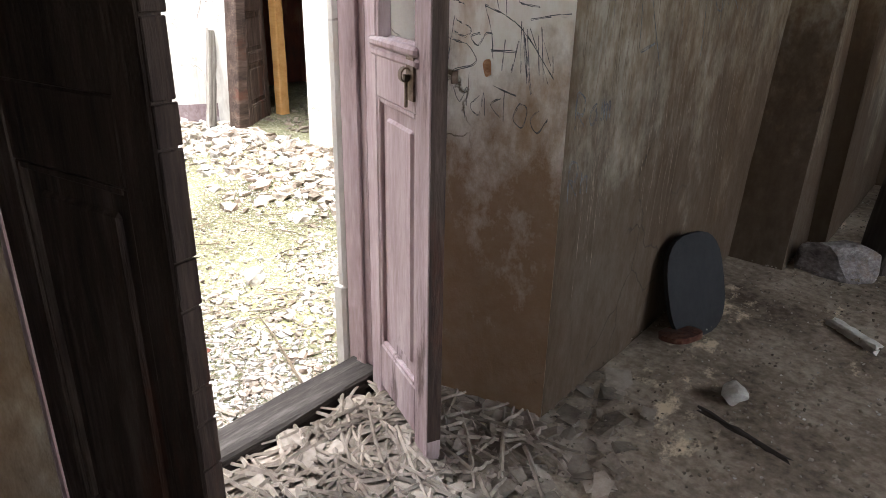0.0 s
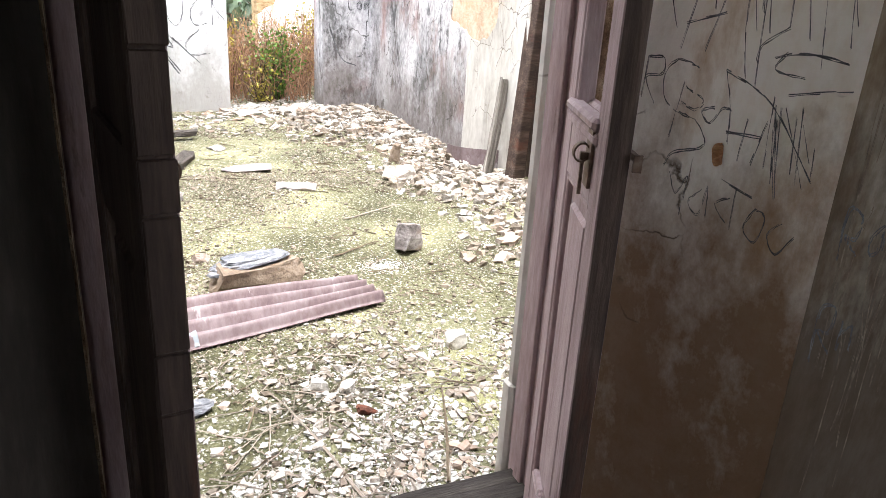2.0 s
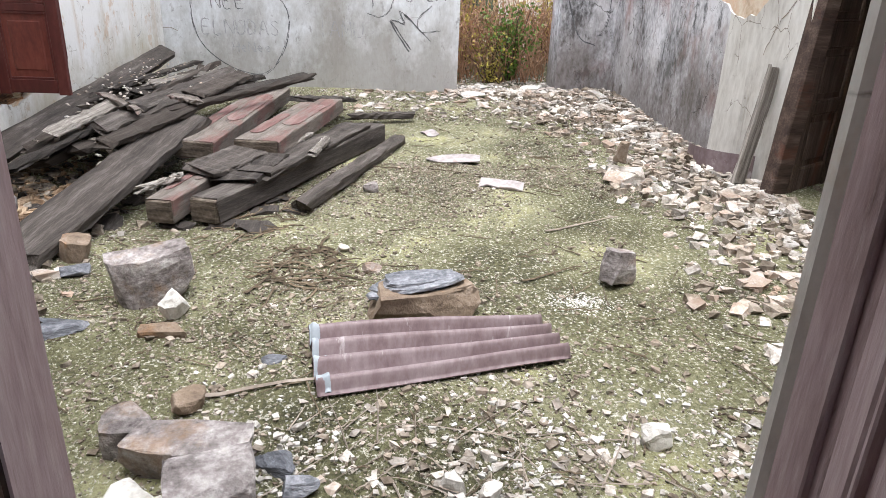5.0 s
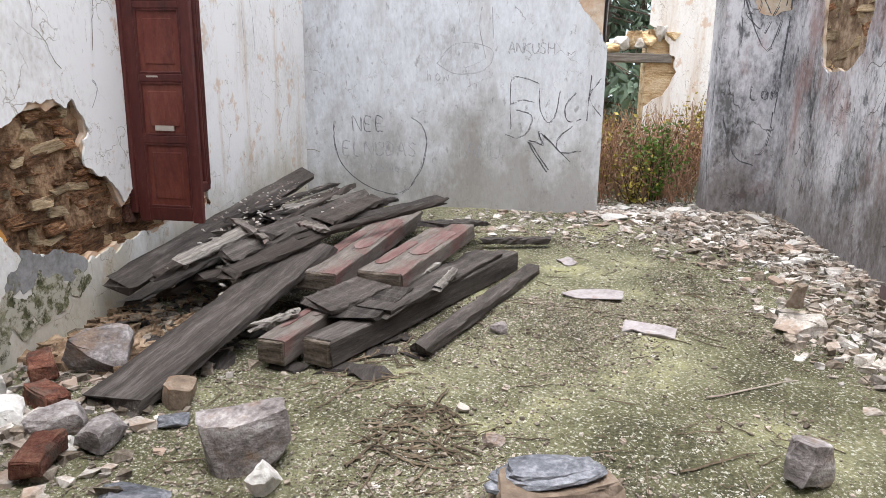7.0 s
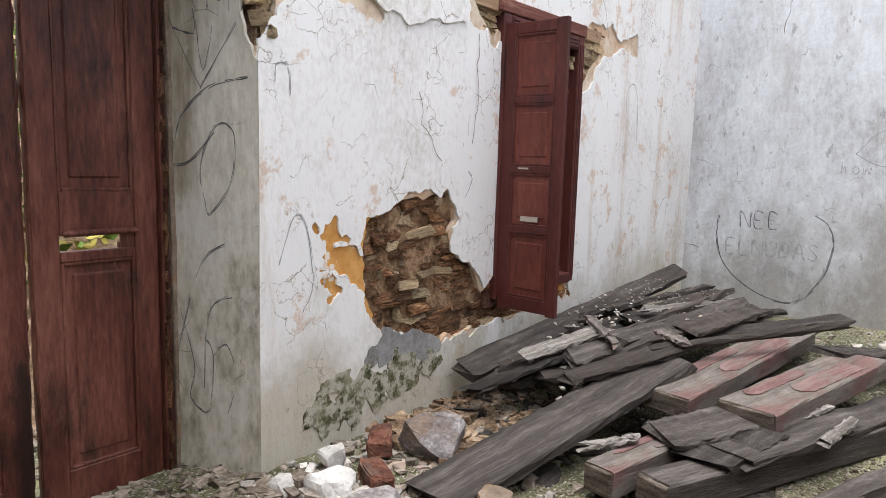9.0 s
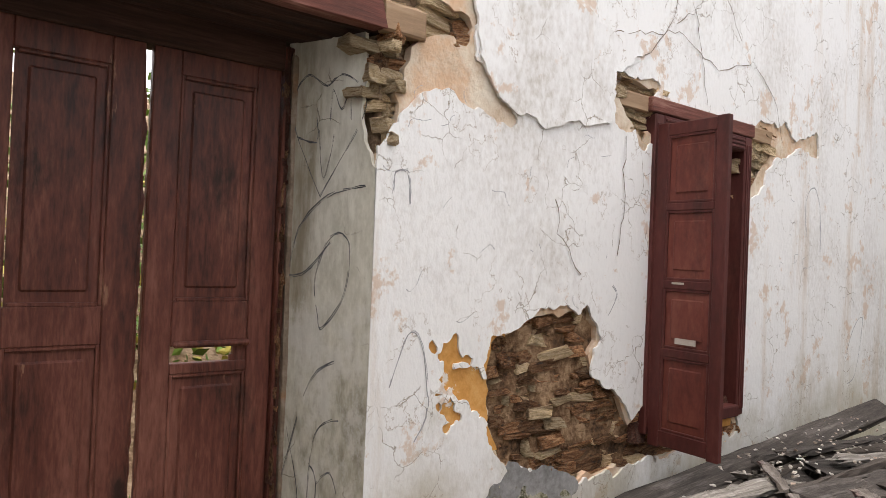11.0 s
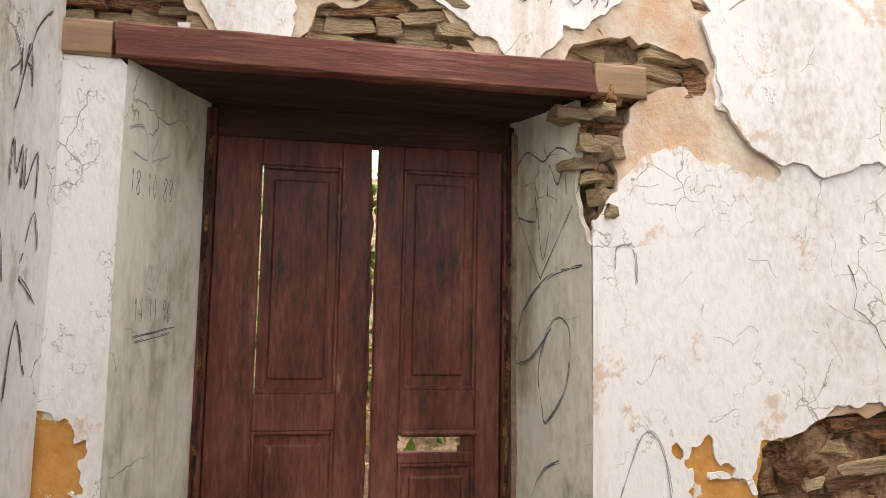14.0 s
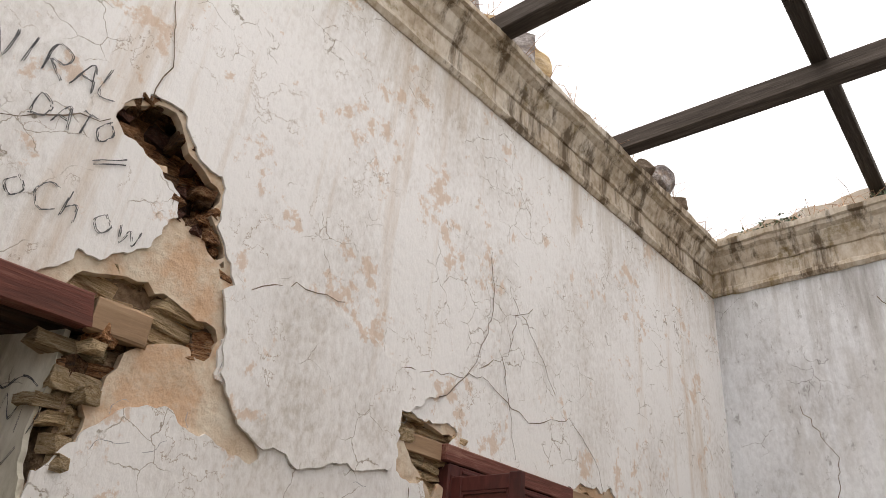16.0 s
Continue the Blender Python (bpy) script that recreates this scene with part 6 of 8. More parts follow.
def corrugated(name, corners, waves, height, material, label):
    a, b, c, d = (np.array(p, float) for p in corners)
    verts, faces, nu, nv = [], [], 40, 48
    for layer in (0, -0.003):
        for i in range(nu + 1):
            for j in range(nv + 1):
                u, v = i / nu, j / nv
                p = (a * (1 - v) + b * v) * (1 - u) + (d * (1 - v) + c * v) * u
                z = height * math.sin(v * waves * 2 * math.pi) + 0.03 * u * (1 - u) + 0.006 * math.sin(u * 5 + v * 3)
                rag = 0.012 * (float(vnoise(v * 9, 3.0, 5)) - 0.5) if i in (0, nu) else 0
                verts.append((p[0], p[1] + rag, p[2] + z + layer))
    k = (nu + 1) * (nv + 1)
    for i in range(nu):
        for j in range(nv):
            q = i * (nv + 1) + j
            faces += [(q, q + 1, q + nv + 2, q + nv + 1), (k + q, k + q + nv + 1, k + q + nv + 2, k + q + 1)]
    for j in range(nv):
        for q in (j, nu * (nv + 1) + j):
            faces.append((q, q + 1, k + q + 1, k + q))
    for i in range(nu):
        for q in (i * (nv + 1), i * (nv + 1) + nv):
            faces.append((q, q + nv + 1, k + q + nv + 1, k + q))
    ob = raw(name, verts, faces, material, smooth=True)
    return tagged(ob, label, "metal sheet")


SHEET = [(-3.04, 0.555, 0.035), (-2.63, 0.62, 0.03), (-2.85, 1.50, 0.03), (-3.12, 1.44, 0.04)]
cs = corrugated("corrugated_sheet", SHEET, 3.6, 0.030, SHEETMETAL, "torn mauve corrugated sheet lying on the earth")
edge_strip = corrugated("bare_edge", [(-3.037, 0.557, 0.0385), (-2.635, 0.622, 0.0335), (-2.646, 0.665, 0.0335), (-3.041, 0.597, 0.0385)], 3.6, 0.030, GALV, "")
del edge_strip["category"]
edge_strip.parent = cs
edge_strip["label"] = "bare galvanised torn edge"
for k, (x, y, w, d, rz) in enumerate([(-5.62, 1.32, 0.36, 0.14, 80), (-5.04, 1.58, 0.30, 0.12, 70), (-6.5, 1.2, 0.2, 0.1, 20)]):
    bm = boxes((-w / 2, w / 2, -d / 2, d / 2, 0, 0.008))
    bmesh.ops.subdivide_edges(bm, edges=bm.edges[:], cuts=3)
    for v in bm.verts:
        v.co += noise.noise_vector(Vector((v.co.x * 9 + k, v.co.y * 9, 0))) * 0.035
    ob = part("metal_scrap", bm, PALEMETAL)
    ob.matrix_world = pose(x, y, float(ground_z(x, y)) + 0.012, 3, -2, rz)
    tagged(ob, "thin rusted scrap of sheet on the earth", "metal scrap", "metal scraps")


# ---- rubble and twigs ----


def chips(name, pts, smin, smax, flat, material, seed, label, floor=None, power=2.0):
    """Many small broken pieces in one mesh, lying on the ground."""
    rs = np.random.RandomState(seed)
    pts = np.asarray(pts)
    n = len(pts)
    cube = np.array([(x, y, z) for x in (-1, 1) for y in (-1, 1) for z in (-1, 1)], float)
    s = smin + (smax - smin) * rs.rand(n) ** power
    v = cube[None] * (0.25 + 0.75 * rs.rand(n, 8, 3)) * np.stack([s, s * (0.5 + 0.5 * rs.rand(n)), s * flat * (0.5 + rs.rand(n))], 1)[:, None] * 0.5
    a, b = rs.rand(n) * 6.283, (rs.rand(n) - 0.5) * 0.7
    x, z = v[..., 0] * np.cos(b)[:, None] - v[..., 2] * np.sin(b)[:, None], v[..., 0] * np.sin(b)[:, None] + v[..., 2] * np.cos(b)[:, None]
    y = v[..., 1]
    X, Y = x * np.cos(a)[:, None] - y * np.sin(a)[:, None], x * np.sin(a)[:, None] + y * np.cos(a)[:, None]
    gz = ground_z(pts[:, 0], pts[:, 1]) if floor is None else np.full(n, floor)
    V = np.stack([X + pts[:, 0:1], Y + pts[:, 1:2], z + (gz + s * flat * 0.2 + (pts[:, 2] if pts.shape[1] > 2 else 0))[:, None]], -1).reshape(-1, 3)
    f = np.array([(0, 1, 3, 2), (4, 6, 7, 5), (0, 4, 5, 1), (2, 3, 7, 6), (0, 2, 6, 4), (1, 5, 7, 3)])
    F = (np.arange(n)[:, None, None] * 8 + f[None]).reshape(-1, 4)
    return tagged(raw(name, V.tolist(), F.tolist(), material), label, "rubble", kind="stuff")


def spread(n, x0, x1, y0, y1, seed, weight=None):
    rs = np.random.RandomState(seed)
    p = np.stack([x0 + (x1 - x0) * rs.rand(n * 4), y0 + (y1 - y0) * rs.rand(n * 4)], 1)
    if weight is not None:
        p = p[rs.rand(len(p)) < weight(p[:, 0], p[:, 1])]
    return p[:n]


def north_heap(x, y):
    return np.clip((y - 1.9 - 0.5 * fbm(x * 1.2, y * 1.2, 81, 3) + np.clip((-x - 6.2) * 0.35, 0, 0.9)) / 0.9, 0.0, 1) ** 1.4


def clear_of_pile(x, y):
    return np.clip((fbm(x * 1.5, y * 1.5, 83, 3) - 0.3) * 2.2, 0.05, 1)


def random_per_island(material, low=0.6, high=1.25):
    """Let each loose piece of a joined mesh take its own shade."""
    n, l = material.node_tree.nodes, material.node_tree.links
    b = n["Principled BSDF"]
    src = b.inputs["Base Color"].links[0].from_socket
    geo, mr, hsv = n.new("ShaderNodeNewGeometry"), n.new("ShaderNodeMapRange"), n.new("ShaderNodeHueSaturation")
    mr.inputs[3].default_value, mr.inputs[4].default_value = low, high
    l.new(geo.outputs["Random Per Island"], mr.inputs[0])
    l.new(mr.outputs[0], hsv.inputs["Value"])
    l.new(src, hsv.inputs["Color"])
    l.new(hsv.outputs[0], b.inputs["Base Color"])


for mtl in (GRIT, CHIPS, BROWNCHIPS, TWIG, PALECHIP, GREEN, YELLOWLEAF, DRYGRASS, FARLEAF):
    random_per_island(mtl)

chips("plaster_rubble", spread(3400, -8.4, -1.6, 1.5, 3.28, 1, north_heap), 0.025, 0.125, 0.5, CHIPS, 1, "broken white plaster and stone chips along the wall", power=2.4)
chips("stone_rubble", spread(2000, -8.4, -1.6, 1.5, 3.28, 2, north_heap), 0.02, 0.13, 0.5, BROWNCHIPS, 2, "brown stone chips along the wall")
chips("plaster_rubble", spread(420, -8.4, -6.6, -0.6, 3.2, 3, lambda x, y: np.clip((-x - 6.9) / 0.9, 0, 1) * np.clip((y + 0.2) / 1.2, 0.15, 1)), 0.03, 0.14, 0.35, CHIPS, 3, "plaster chips before the end wall")
chips("plaster_rubble", spread(800, -9.6, -8.2, 1.5, 2.8, 13), 0.03, 0.16, 0.35, CHIPS, 13, "plaster chips in the end doorway")
chips("plaster_rubble", spread(2100, -2.9, -1.55, 0.3, 2.6, 4, lambda x, y: np.clip((x + 2.75) / 0.8, 0.08, 1) * clear_of_pile(x, y)), 0.010, 0.058, 0.45, CHIPS, 4, "white crumbs of plaster before the threshold", power=2.8)
chips("plaster_rubble", spread(5000, -2.8, -1.55, 0.2, 2.4, 104, lambda x, y: np.clip((x + 2.8) / 0.9, 0.05, 1) * np.clip((fbm(x * 2.5, y * 2.5, 85, 3) - 0.36) * 4, 0.03, 1)), 0.006, 0.034, 0.5, WHITESTONE, 104, "drifts of white plaster grit before the threshold", power=2.2)
chips("stone_rubble", spread(420, -3.0, -1.55, 0.2, 2.6, 5, clear_of_pile), 0.010, 0.055, 0.4, BROWNCHIPS, 5, "brown stone crumbs before the threshold")
chips("plaster_rubble", spread(430, -4.4, -2.6, -1.47, -0.35, 6, lambda x, y: np.clip((-0.45 - y) / 0.7, 0, 1)), 0.02, 0.12, 0.45, CHIPS, 6, "broken plaster at the foot of the white wall")
chips("stone_rubble", spread(620, -5.2, -2.4, -1.47, -0.35, 7, lambda x, y: np.clip((-0.4 - y) / 0.6, 0, 1)), 0.02, 0.13, 0.45, BROWNCHIPS, 7, "brown stone rubble at the foot of the white wall")
chips("stone_rubble", spread(900, -3.5, -1.7, -1.9, -0.75, 41, lambda x, y: np.clip((-0.7 - y) / 0.6, 0, 1)), 0.015, 0.11, 0.4, BROWNCHIPS, 41, "dark rubble and litter before the double door")
chips("plaster_rubble", spread(160, -3.5, -1.9, -1.9, -0.9, 42), 0.015, 0.09, 0.4, CHIPS, 42, "pale rubble before the double door")
plank("double_door_sill", (-2.0, -1.99, 0.015), (-3.22, -1.99, 0.015), 0.12, 0.10, DARKWOOD, label="rotten dark threshold under the double door", category="threshold", seed=7, ragged=0.01)
plank("plank", (-2.55, -1.52, 0.07), (-3.05, -1.38, 0.06), 0.09, 0.03, REDWOOD, label="short maroon board before the double door", category="plank", seed=320)
# Debris in a dark earth colour that stands for the pile's shadow.
chips("stone_rubble", spread(520, -5.6, -4.0, -1.48, -0.75, 43), 0.03, 0.16, 0.6, MORTAR, 43, "earth and stone beside the pile, shadow put into their colour")
chips("wood_scraps", spread(260, -7.2, -4.2, -1.4, 0.4, 44), 0.05, 0.26, 0.12, OLDWOOD, 44, "dark rotten wood scraps round the pile")
chips("pebbles", spread(24000, -5.6, -1.6, -1.3, 2.6, 108, clear_of_pile), 0.004, 0.014, 0.7, GRIT, 108, "fine tan grit scattered over the earth", power=2.0)
chips("pebbles", spread(20000, -5.6, -1.6, -1.3, 2.6, 109, clear_of_pile), 0.004, 0.020, 0.6, BROWNCHIPS, 109, "fine dark grit scattered over the earth", power=2.0)
chips("pebbles", spread(14000, -8.4, -1.6, -1.4, 3.25, 8, clear_of_pile), 0.006, 0.024, 0.6, GRIT, 8, "tan pebbles and crumbs scattered over the earth", power=2.5)
chips("pebbles", spread(2200, -8.4, -1.6, -1.4, 3.25, 110, clear_of_pile), 0.006, 0.035, 0.55, CHIPS, 110, "pale pebbles and crumbs scattered over the earth", power=3.0)
chips("pebbles", spread(9000, -8.4, -1.6, -1.4, 3.25, 9, clear_of_pile), 0.006, 0.040, 0.55, BROWNCHIPS, 9, "dark pebbles and crumbs scattered over the earth", power=2.5)
pile_pts = spread(300, -7.0, -4.7, -1.25, -0.5, 10)
chips("plaster_rubble", np.concatenate([pile_pts, 0.10 + 0.36 * np.clip((-pile_pts[:, :1] - 4.3) / 1.6, 0, 1)], 1), 0.015, 0.07, 0.4, CHIPS, 10, "white plaster crumbs lying on the timber pile")
chips("wood_chips", spread(1500, -1.34, -0.55, 0.5, 2.0, 11, lambda x, y: np.clip(1.4 - np.hypot((x + 1.1) / 0.5, (y - 1.1) / 0.7), 0, 1)), 0.02, 0.14, 0.12, PALECHIP, 11, "splintered wood chips heaped inside the doorway", floor=0.045)
chips("floor_debris", spread(3800, -0.95, 1.2, 0.4, 5.0, 12), 0.010, 0.085, 0.5, BROWNCHIPS, 12, "dark crumbs over the dark room's floor", floor=0.05, power=2.5)
chips("floor_debris", spread(1800, -0.95, 1.2, 0.4, 5.0, 14), 0.008, 0.055, 0.5, CHIPS, 14, "pale crumbs over the dark room's floor", floor=0.05, power=3)
chips("back_room_rubble", spread(500, -5.2, -3.0, 3.5, 5.1, 15), 0.04, 0.22, 0.5, BROWNCHIPS, 15, "dark rubble heaped in the back room")


def sticks(name, items, material, label, group="", thick=0.005, floor=None):
    """Thin bent sticks; items are (x0, y0, x1, y1)."""
    verts, faces = [], []
    rnd = random.Random(len(items))
    for x0, y0, x1, y1 in items:
        n, base = 6, len(verts)
        bx, by = (rnd.random() - 0.5) * 0.12 * abs(y1 - y0 + x1 - x0), (rnd.random() - 0.5) * 0.1
        L = math.hypot(x1 - x0, y1 - y0) + 1e-6
        for i in range(n + 1):
            t = i / n
            x, y = x0 + (x1 - x0) * t + bx * math.sin(t * 3.14) * 0.5, y0 + (y1 - y0) * t + by * math.sin(t * 3.14) * 0.5 * L
            z = (float(ground_z(x, y)) if floor is None else floor) + thick * 0.7 + 0.012 * rnd.random()
            r = thick * (1 - 0.5 * t)
            for k in range(4):
                a = k * math.pi / 2
                verts.append((x - (y1 - y0) / L * r * math.cos(a), y + (x1 - x0) / L * r * math.cos(a), z + r * math.sin(a)))
        for i in range(n):
            for k in range(4):
                faces.append((base + i * 4 + k, base + i * 4 + (k + 1) % 4, base + (i + 1) * 4 + (k + 1) % 4, base + (i + 1) * 4 + k))
    ob = raw(name, verts, faces, material)
    return ob


def twig_field(n, x0, x1, y0, y1, lo, hi, seed):
    rnd = random.Random(seed)
    out = []
    for _ in range(n):
        x, y, a, L = rnd.uniform(x0, x1), rnd.uniform(y0, y1), rnd.uniform(0, 6.28), lo + (hi - lo) * rnd.random() ** 2
        out.append((x, y, x + L * math.cos(a), y + L * math.sin(a)))
    return out


tagged(sticks("twigs", twig_field(420, -7.6, -1.65, -0.9, 2.6, 0.04, 0.28, 5), TWIG, "", thick=0.0035), "dry twigs scattered over the earth", "twig", kind="stuff")
tagged(sticks("twigs", twig_field(70, -3.95, -3.45, 0.28, 0.62, 0.08, 0.24, 6) + twig_field(60, -4.9, -4.1, -0.1, 0.35, 0.08, 0.3, 7), TWIG, "", thick=0.006), "heap of broken twigs", "twig", kind="stuff")
tagged(sticks("straw", twig_field(160, -2.5, -1.6, 0.4, 1.6, 0.08, 0.4, 8), PALECHIP, "", thick=0.003), "dry straw and stalks before the threshold", "straw", kind="stuff")
tagged(sticks("splinters", twig_field(260, -1.33, -0.75, 0.7, 1.45, 0.06, 0.36, 9), PALECHIP, "", thick=0.008, floor=0.05), "long wood splinters inside the doorway", "splinter", kind="stuff")
for k, it in enumerate([(-2.66, 0.20, -2.765, 0.80), (-3.55, 1.45, -3.75, 1.78), (-1.62, 1.00, -2.25, 0.86), (-1.60, 1.25, -2.1, 1.45), (-4.2, 1.7, -4.5, 2.2), (-3.4, 0.25, -3.9, 0.42)]):
    ob = sticks("stick", [it], TWIG if k % 2 else PALECHIP, "", thick=0.009 if k == 0 else 0.006)
    tagged(ob, "thin dry stick lying on the earth", "stick", "dry sticks")
plank("stick", (-0.31, 2.87, 0.055), (-0.13, 2.73, 0.06), 0.045, 0.035, WHITESTONE, label="pale length of wood on the dark floor", category="stick", seed=301)
rock("rock", -0.40, 3.42, (0.35, 0.22, 0.18), 20, ROCK, 60, "dark stone in the room's corner", z=0.02)
rock("plaster_lump", -0.44, 2.06, (0.09, 0.09, 0.06), 20, WHITESTONE, 61, "pale lump of plaster on the dark floor", z=0.03)
plank("stick", (-0.49, 1.915, 0.06), (-0.215, 1.84, 0.055), 0.013, 0.013, DARKWOOD, label="thin dark stick on the dusty floor", category="stick", seed=302)
plank("leaning_post", (-0.30, 3.55, 0.03), (-0.20, 3.75, 1.9), 0.14, 0.06, DARKWOOD, label="dark board leaning in the corner", category="board", seed=303)


def rounded_board(name, m, w, h, thick, material, label):
    ring = []
    for i in range(28):
        a = i / 28 * 2 * math.pi
        c, s = math.cos(a), math.sin(a)
        ring.append((math.copysign(abs(c) ** 0.7, c) * w / 2, math.copysign(abs(s) ** 0.7, s) * h / 2 + h / 2))
    verts = [(x, 0, z) for x, z in ring] + [(x, thick, z) for x, z in ring]
    n = len(ring)
    faces = [tuple(range(n)), tuple(range(n, 2 * n))[::-1]] + [(i, n + i, n + (i + 1) % n, (i + 1) % n) for i in range(n)]
    ob = raw(name, verts, faces, material)
    ob.matrix_world = m
    return tagged(ob, label, "board")


rounded_board("rounded_board", pose(-0.665, 2.42, 0.03, -17, 0, 72), 0.32, 0.40, 0.02, RUBBER, "black rounded board leaning on the wall")
rounded_board("red_lid", pose(-0.76, 2.30, 0.06, 78, 0, 70), 0.15, 0.13, 0.02, BRICK, "dull red disc lying on the floor")

# ochre limewash under the window and a spill of white lime
tagged(part("ochre_strip", boxes((-5.98, -5.52, -1.53, -1.492, 0.50, 0.575), bevel=0.006), OCHRE), "bare ochre strip below the window sill", "wall", kind="structure")
chips("lime_spill", np.stack([np.random.RandomState(4).normal(-3.36, 0.055, 800), np.random.RandomState(5).normal(1.68, 0.08, 800)], 1), 0.003, 0.013, 0.3, WHITESTONE, 51, "white lime powder spilt on the earth")

# ---- graffiti and cracks ----


def jag(pts, seed, amp=0.02):
    rnd = random.Random(seed)
    out = []
    for a, b in zip(pts[:-1], pts[1:]):
        n = max(1, int(math.hypot(b[0] - a[0], b[1] - a[1]) / 0.05))
        for i in range(n):
            t = i / n
            out.append((a[0] + (b[0] - a[0]) * t + (rnd.random() - 0.5) * amp, a[1] + (b[1] - a[1]) * t + (rnd.random() - 0.5) * amp))
    return out + [pts[-1]]


CRACKM = mat("crack_earth", [(0.06, 0.045, 0.032), (0.16, 0.12, 0.09), (0.34, 0.28, 0.22)], 20, (1, 1, 1), 1.0, 0.2, 60)
S = at_south
strokes("graffiti", word("AKP", -2.18, 2.575, 0.12, -1, 2.3, wide=0.6, rise=0.33), S, 0.005, CHARCOAL, "large scratched pencil capitals above the door", base=0.005)
strokes("graffiti", word("NIRAL", -2.76, 3.07, 0.12, -1, 1.3, slant=0.1, rise=0.1, shaky=0.1), S, 0.0055, CHARCOAL, "charcoal capitals on the plaster", base=0.005)
strokes("graffiti", word("DATO", -2.97, 2.92, 0.09, -1, 1.25, slant=0.1, rise=0.1, shaky=0.1) + [[(-3.2, 2.87), (-3.3, 2.93)], [(-3.21, 2.86), (-3.31, 2.915)]], S, 0.0055, CHARCOAL, "charcoal capitals, twice underlined", base=0.005)
strokes("graffiti", word("rmoChow", -2.80, 2.63, 0.10, -1, 1.3, wide=0.72, shaky=0.1), S, 0.0045, CHARCOAL, "pencilled word across the flaking plaster", base=0.005)
W = at_west
strokes("graffiti", word("ANKUSH", 0.63, 1.66, 0.10, 1, 1.3), W, 0.008, FAINT, "pencilled capitals on the end wall", seed=21)
strokes("graffiti", word("NEE", -0.99, 0.86, 0.14, 1, 1.5, shaky=0.15), W, 0.008, CHARCOAL, "charcoal capitals on the end wall", seed=21)
strokes("graffiti", [[(-1.19, 0.95), (-1.20, 0.75), (-1.12, 0.5), (-0.9, 0.3), (-0.6, 0.19), (-0.4, 0.25), (-0.25, 0.5), (-0.2, 0.75), (-0.25, 0.92), (-0.36, 1.0)]], W, 0.010, CHARCOAL, "charcoal loop drawn on the end wall", seed=21)
strokes("graffiti", word("ELNUDAS", -1.1, 0.60, 0.14, 1, 1.4) + word("HeNee", -0.8, 0.42, 0.1, 1, 1.4), W, 0.009, FAINT, "smudged letters inside a drawn loop", seed=21)
strokes("graffiti", [[(0.68, 0.90), (0.66, 1.15), (0.67, 1.40), (0.80, 1.42), (0.95, 1.36)], [(0.67, 1.16), (0.78, 1.2), (0.9, 1.18)], [(0.62, 0.85), (0.75, 0.82), (0.86, 0.9), (0.88, 1.05), (0.72, 1.1)],
                     [(0.95, 1.32), (0.97, 1.1), (1.05, 0.98), (1.12, 1.05), (1.16, 1.3)], [(1.38, 1.02), (1.25, 1.0), (1.22, 1.15), (1.32, 1.28)], [(1.46, 1.45), (1.44, 1.0)], [(1.56, 1.42), (1.45, 1.24), (1.58, 1.05)],
                     [(1.3, 0.95), (1.15, 0.8), (1.2, 0.68), (1.4, 0.7)]], W, 0.008, CHARCOAL, "large charcoal letters on the end wall", seed=21)
strokes("graffiti", [[(1.05, 0.48), (0.86, 0.78), (1.0, 0.76), (0.97, 0.88), (1.28, 0.6)], [(0.88, 0.77), (1.07, 0.5)]], W, 0.016, CHARCOAL, "charcoal arrow on the end wall", seed=21)
strokes("graffiti", [[(0.35, 2.1), (0.33, 1.9), (0.4, 1.6)], [(0.45, 2.1), (0.47, 1.8)], [(-0.1, 1.55), (0.1, 1.75), (0.45, 1.7), (0.4, 1.5), (0.1, 1.45), (-0.1, 1.55)]] + word("how", -0.2, 1.38, 0.1) + word("IAMU", 0.1, 0.6, 0.16, 1, 1.3), W, 0.006, FAINT, "faint scribbles on the end wall", seed=21)
strokes("graffiti", word("RYX", 2.85, 1.9, 0.3, 1, 0.9) + word("Lane", 3.0, 1.25, 0.12) + [[(2.8, 2.3), (3.1, 1.7), (3.25, 2.2)], [(2.75, 1.1), (2.9, 0.7), (3.1, 0.6)], [(3.28, 2.2), (3.25, 1.4), (3.2, 0.8), (3.1, 0.7)]], W, 0.012, CHARCOAL, "tangled charcoal lines on the grey wall", seed=22)
JW = at_jamb_w
strokes("graffiti", [[(0.42, 1.68), (0.12, 1.95), (0.10, 2.10), (0.25, 2.17), (0.45, 2.12), (0.60, 2.16), (0.82, 2.10), (0.84, 1.98), (0.42, 1.68)]] + [[(0.72, 1.98), (0.70, 2.1), (0.62, 2.02), (0.52, 2.1), (0.50, 1.98)], [(0.55, 1.92), (0.45, 1.75), (0.38, 1.95)], [(0.35, 2.0), (0.36, 1.9), (0.15, 1.92)]], lambda u, v, d: JW(1 - u, v, d), 0.006, CHARCOAL, "pencilled heart with letters on the reveal", seed=33, amount=0.008)
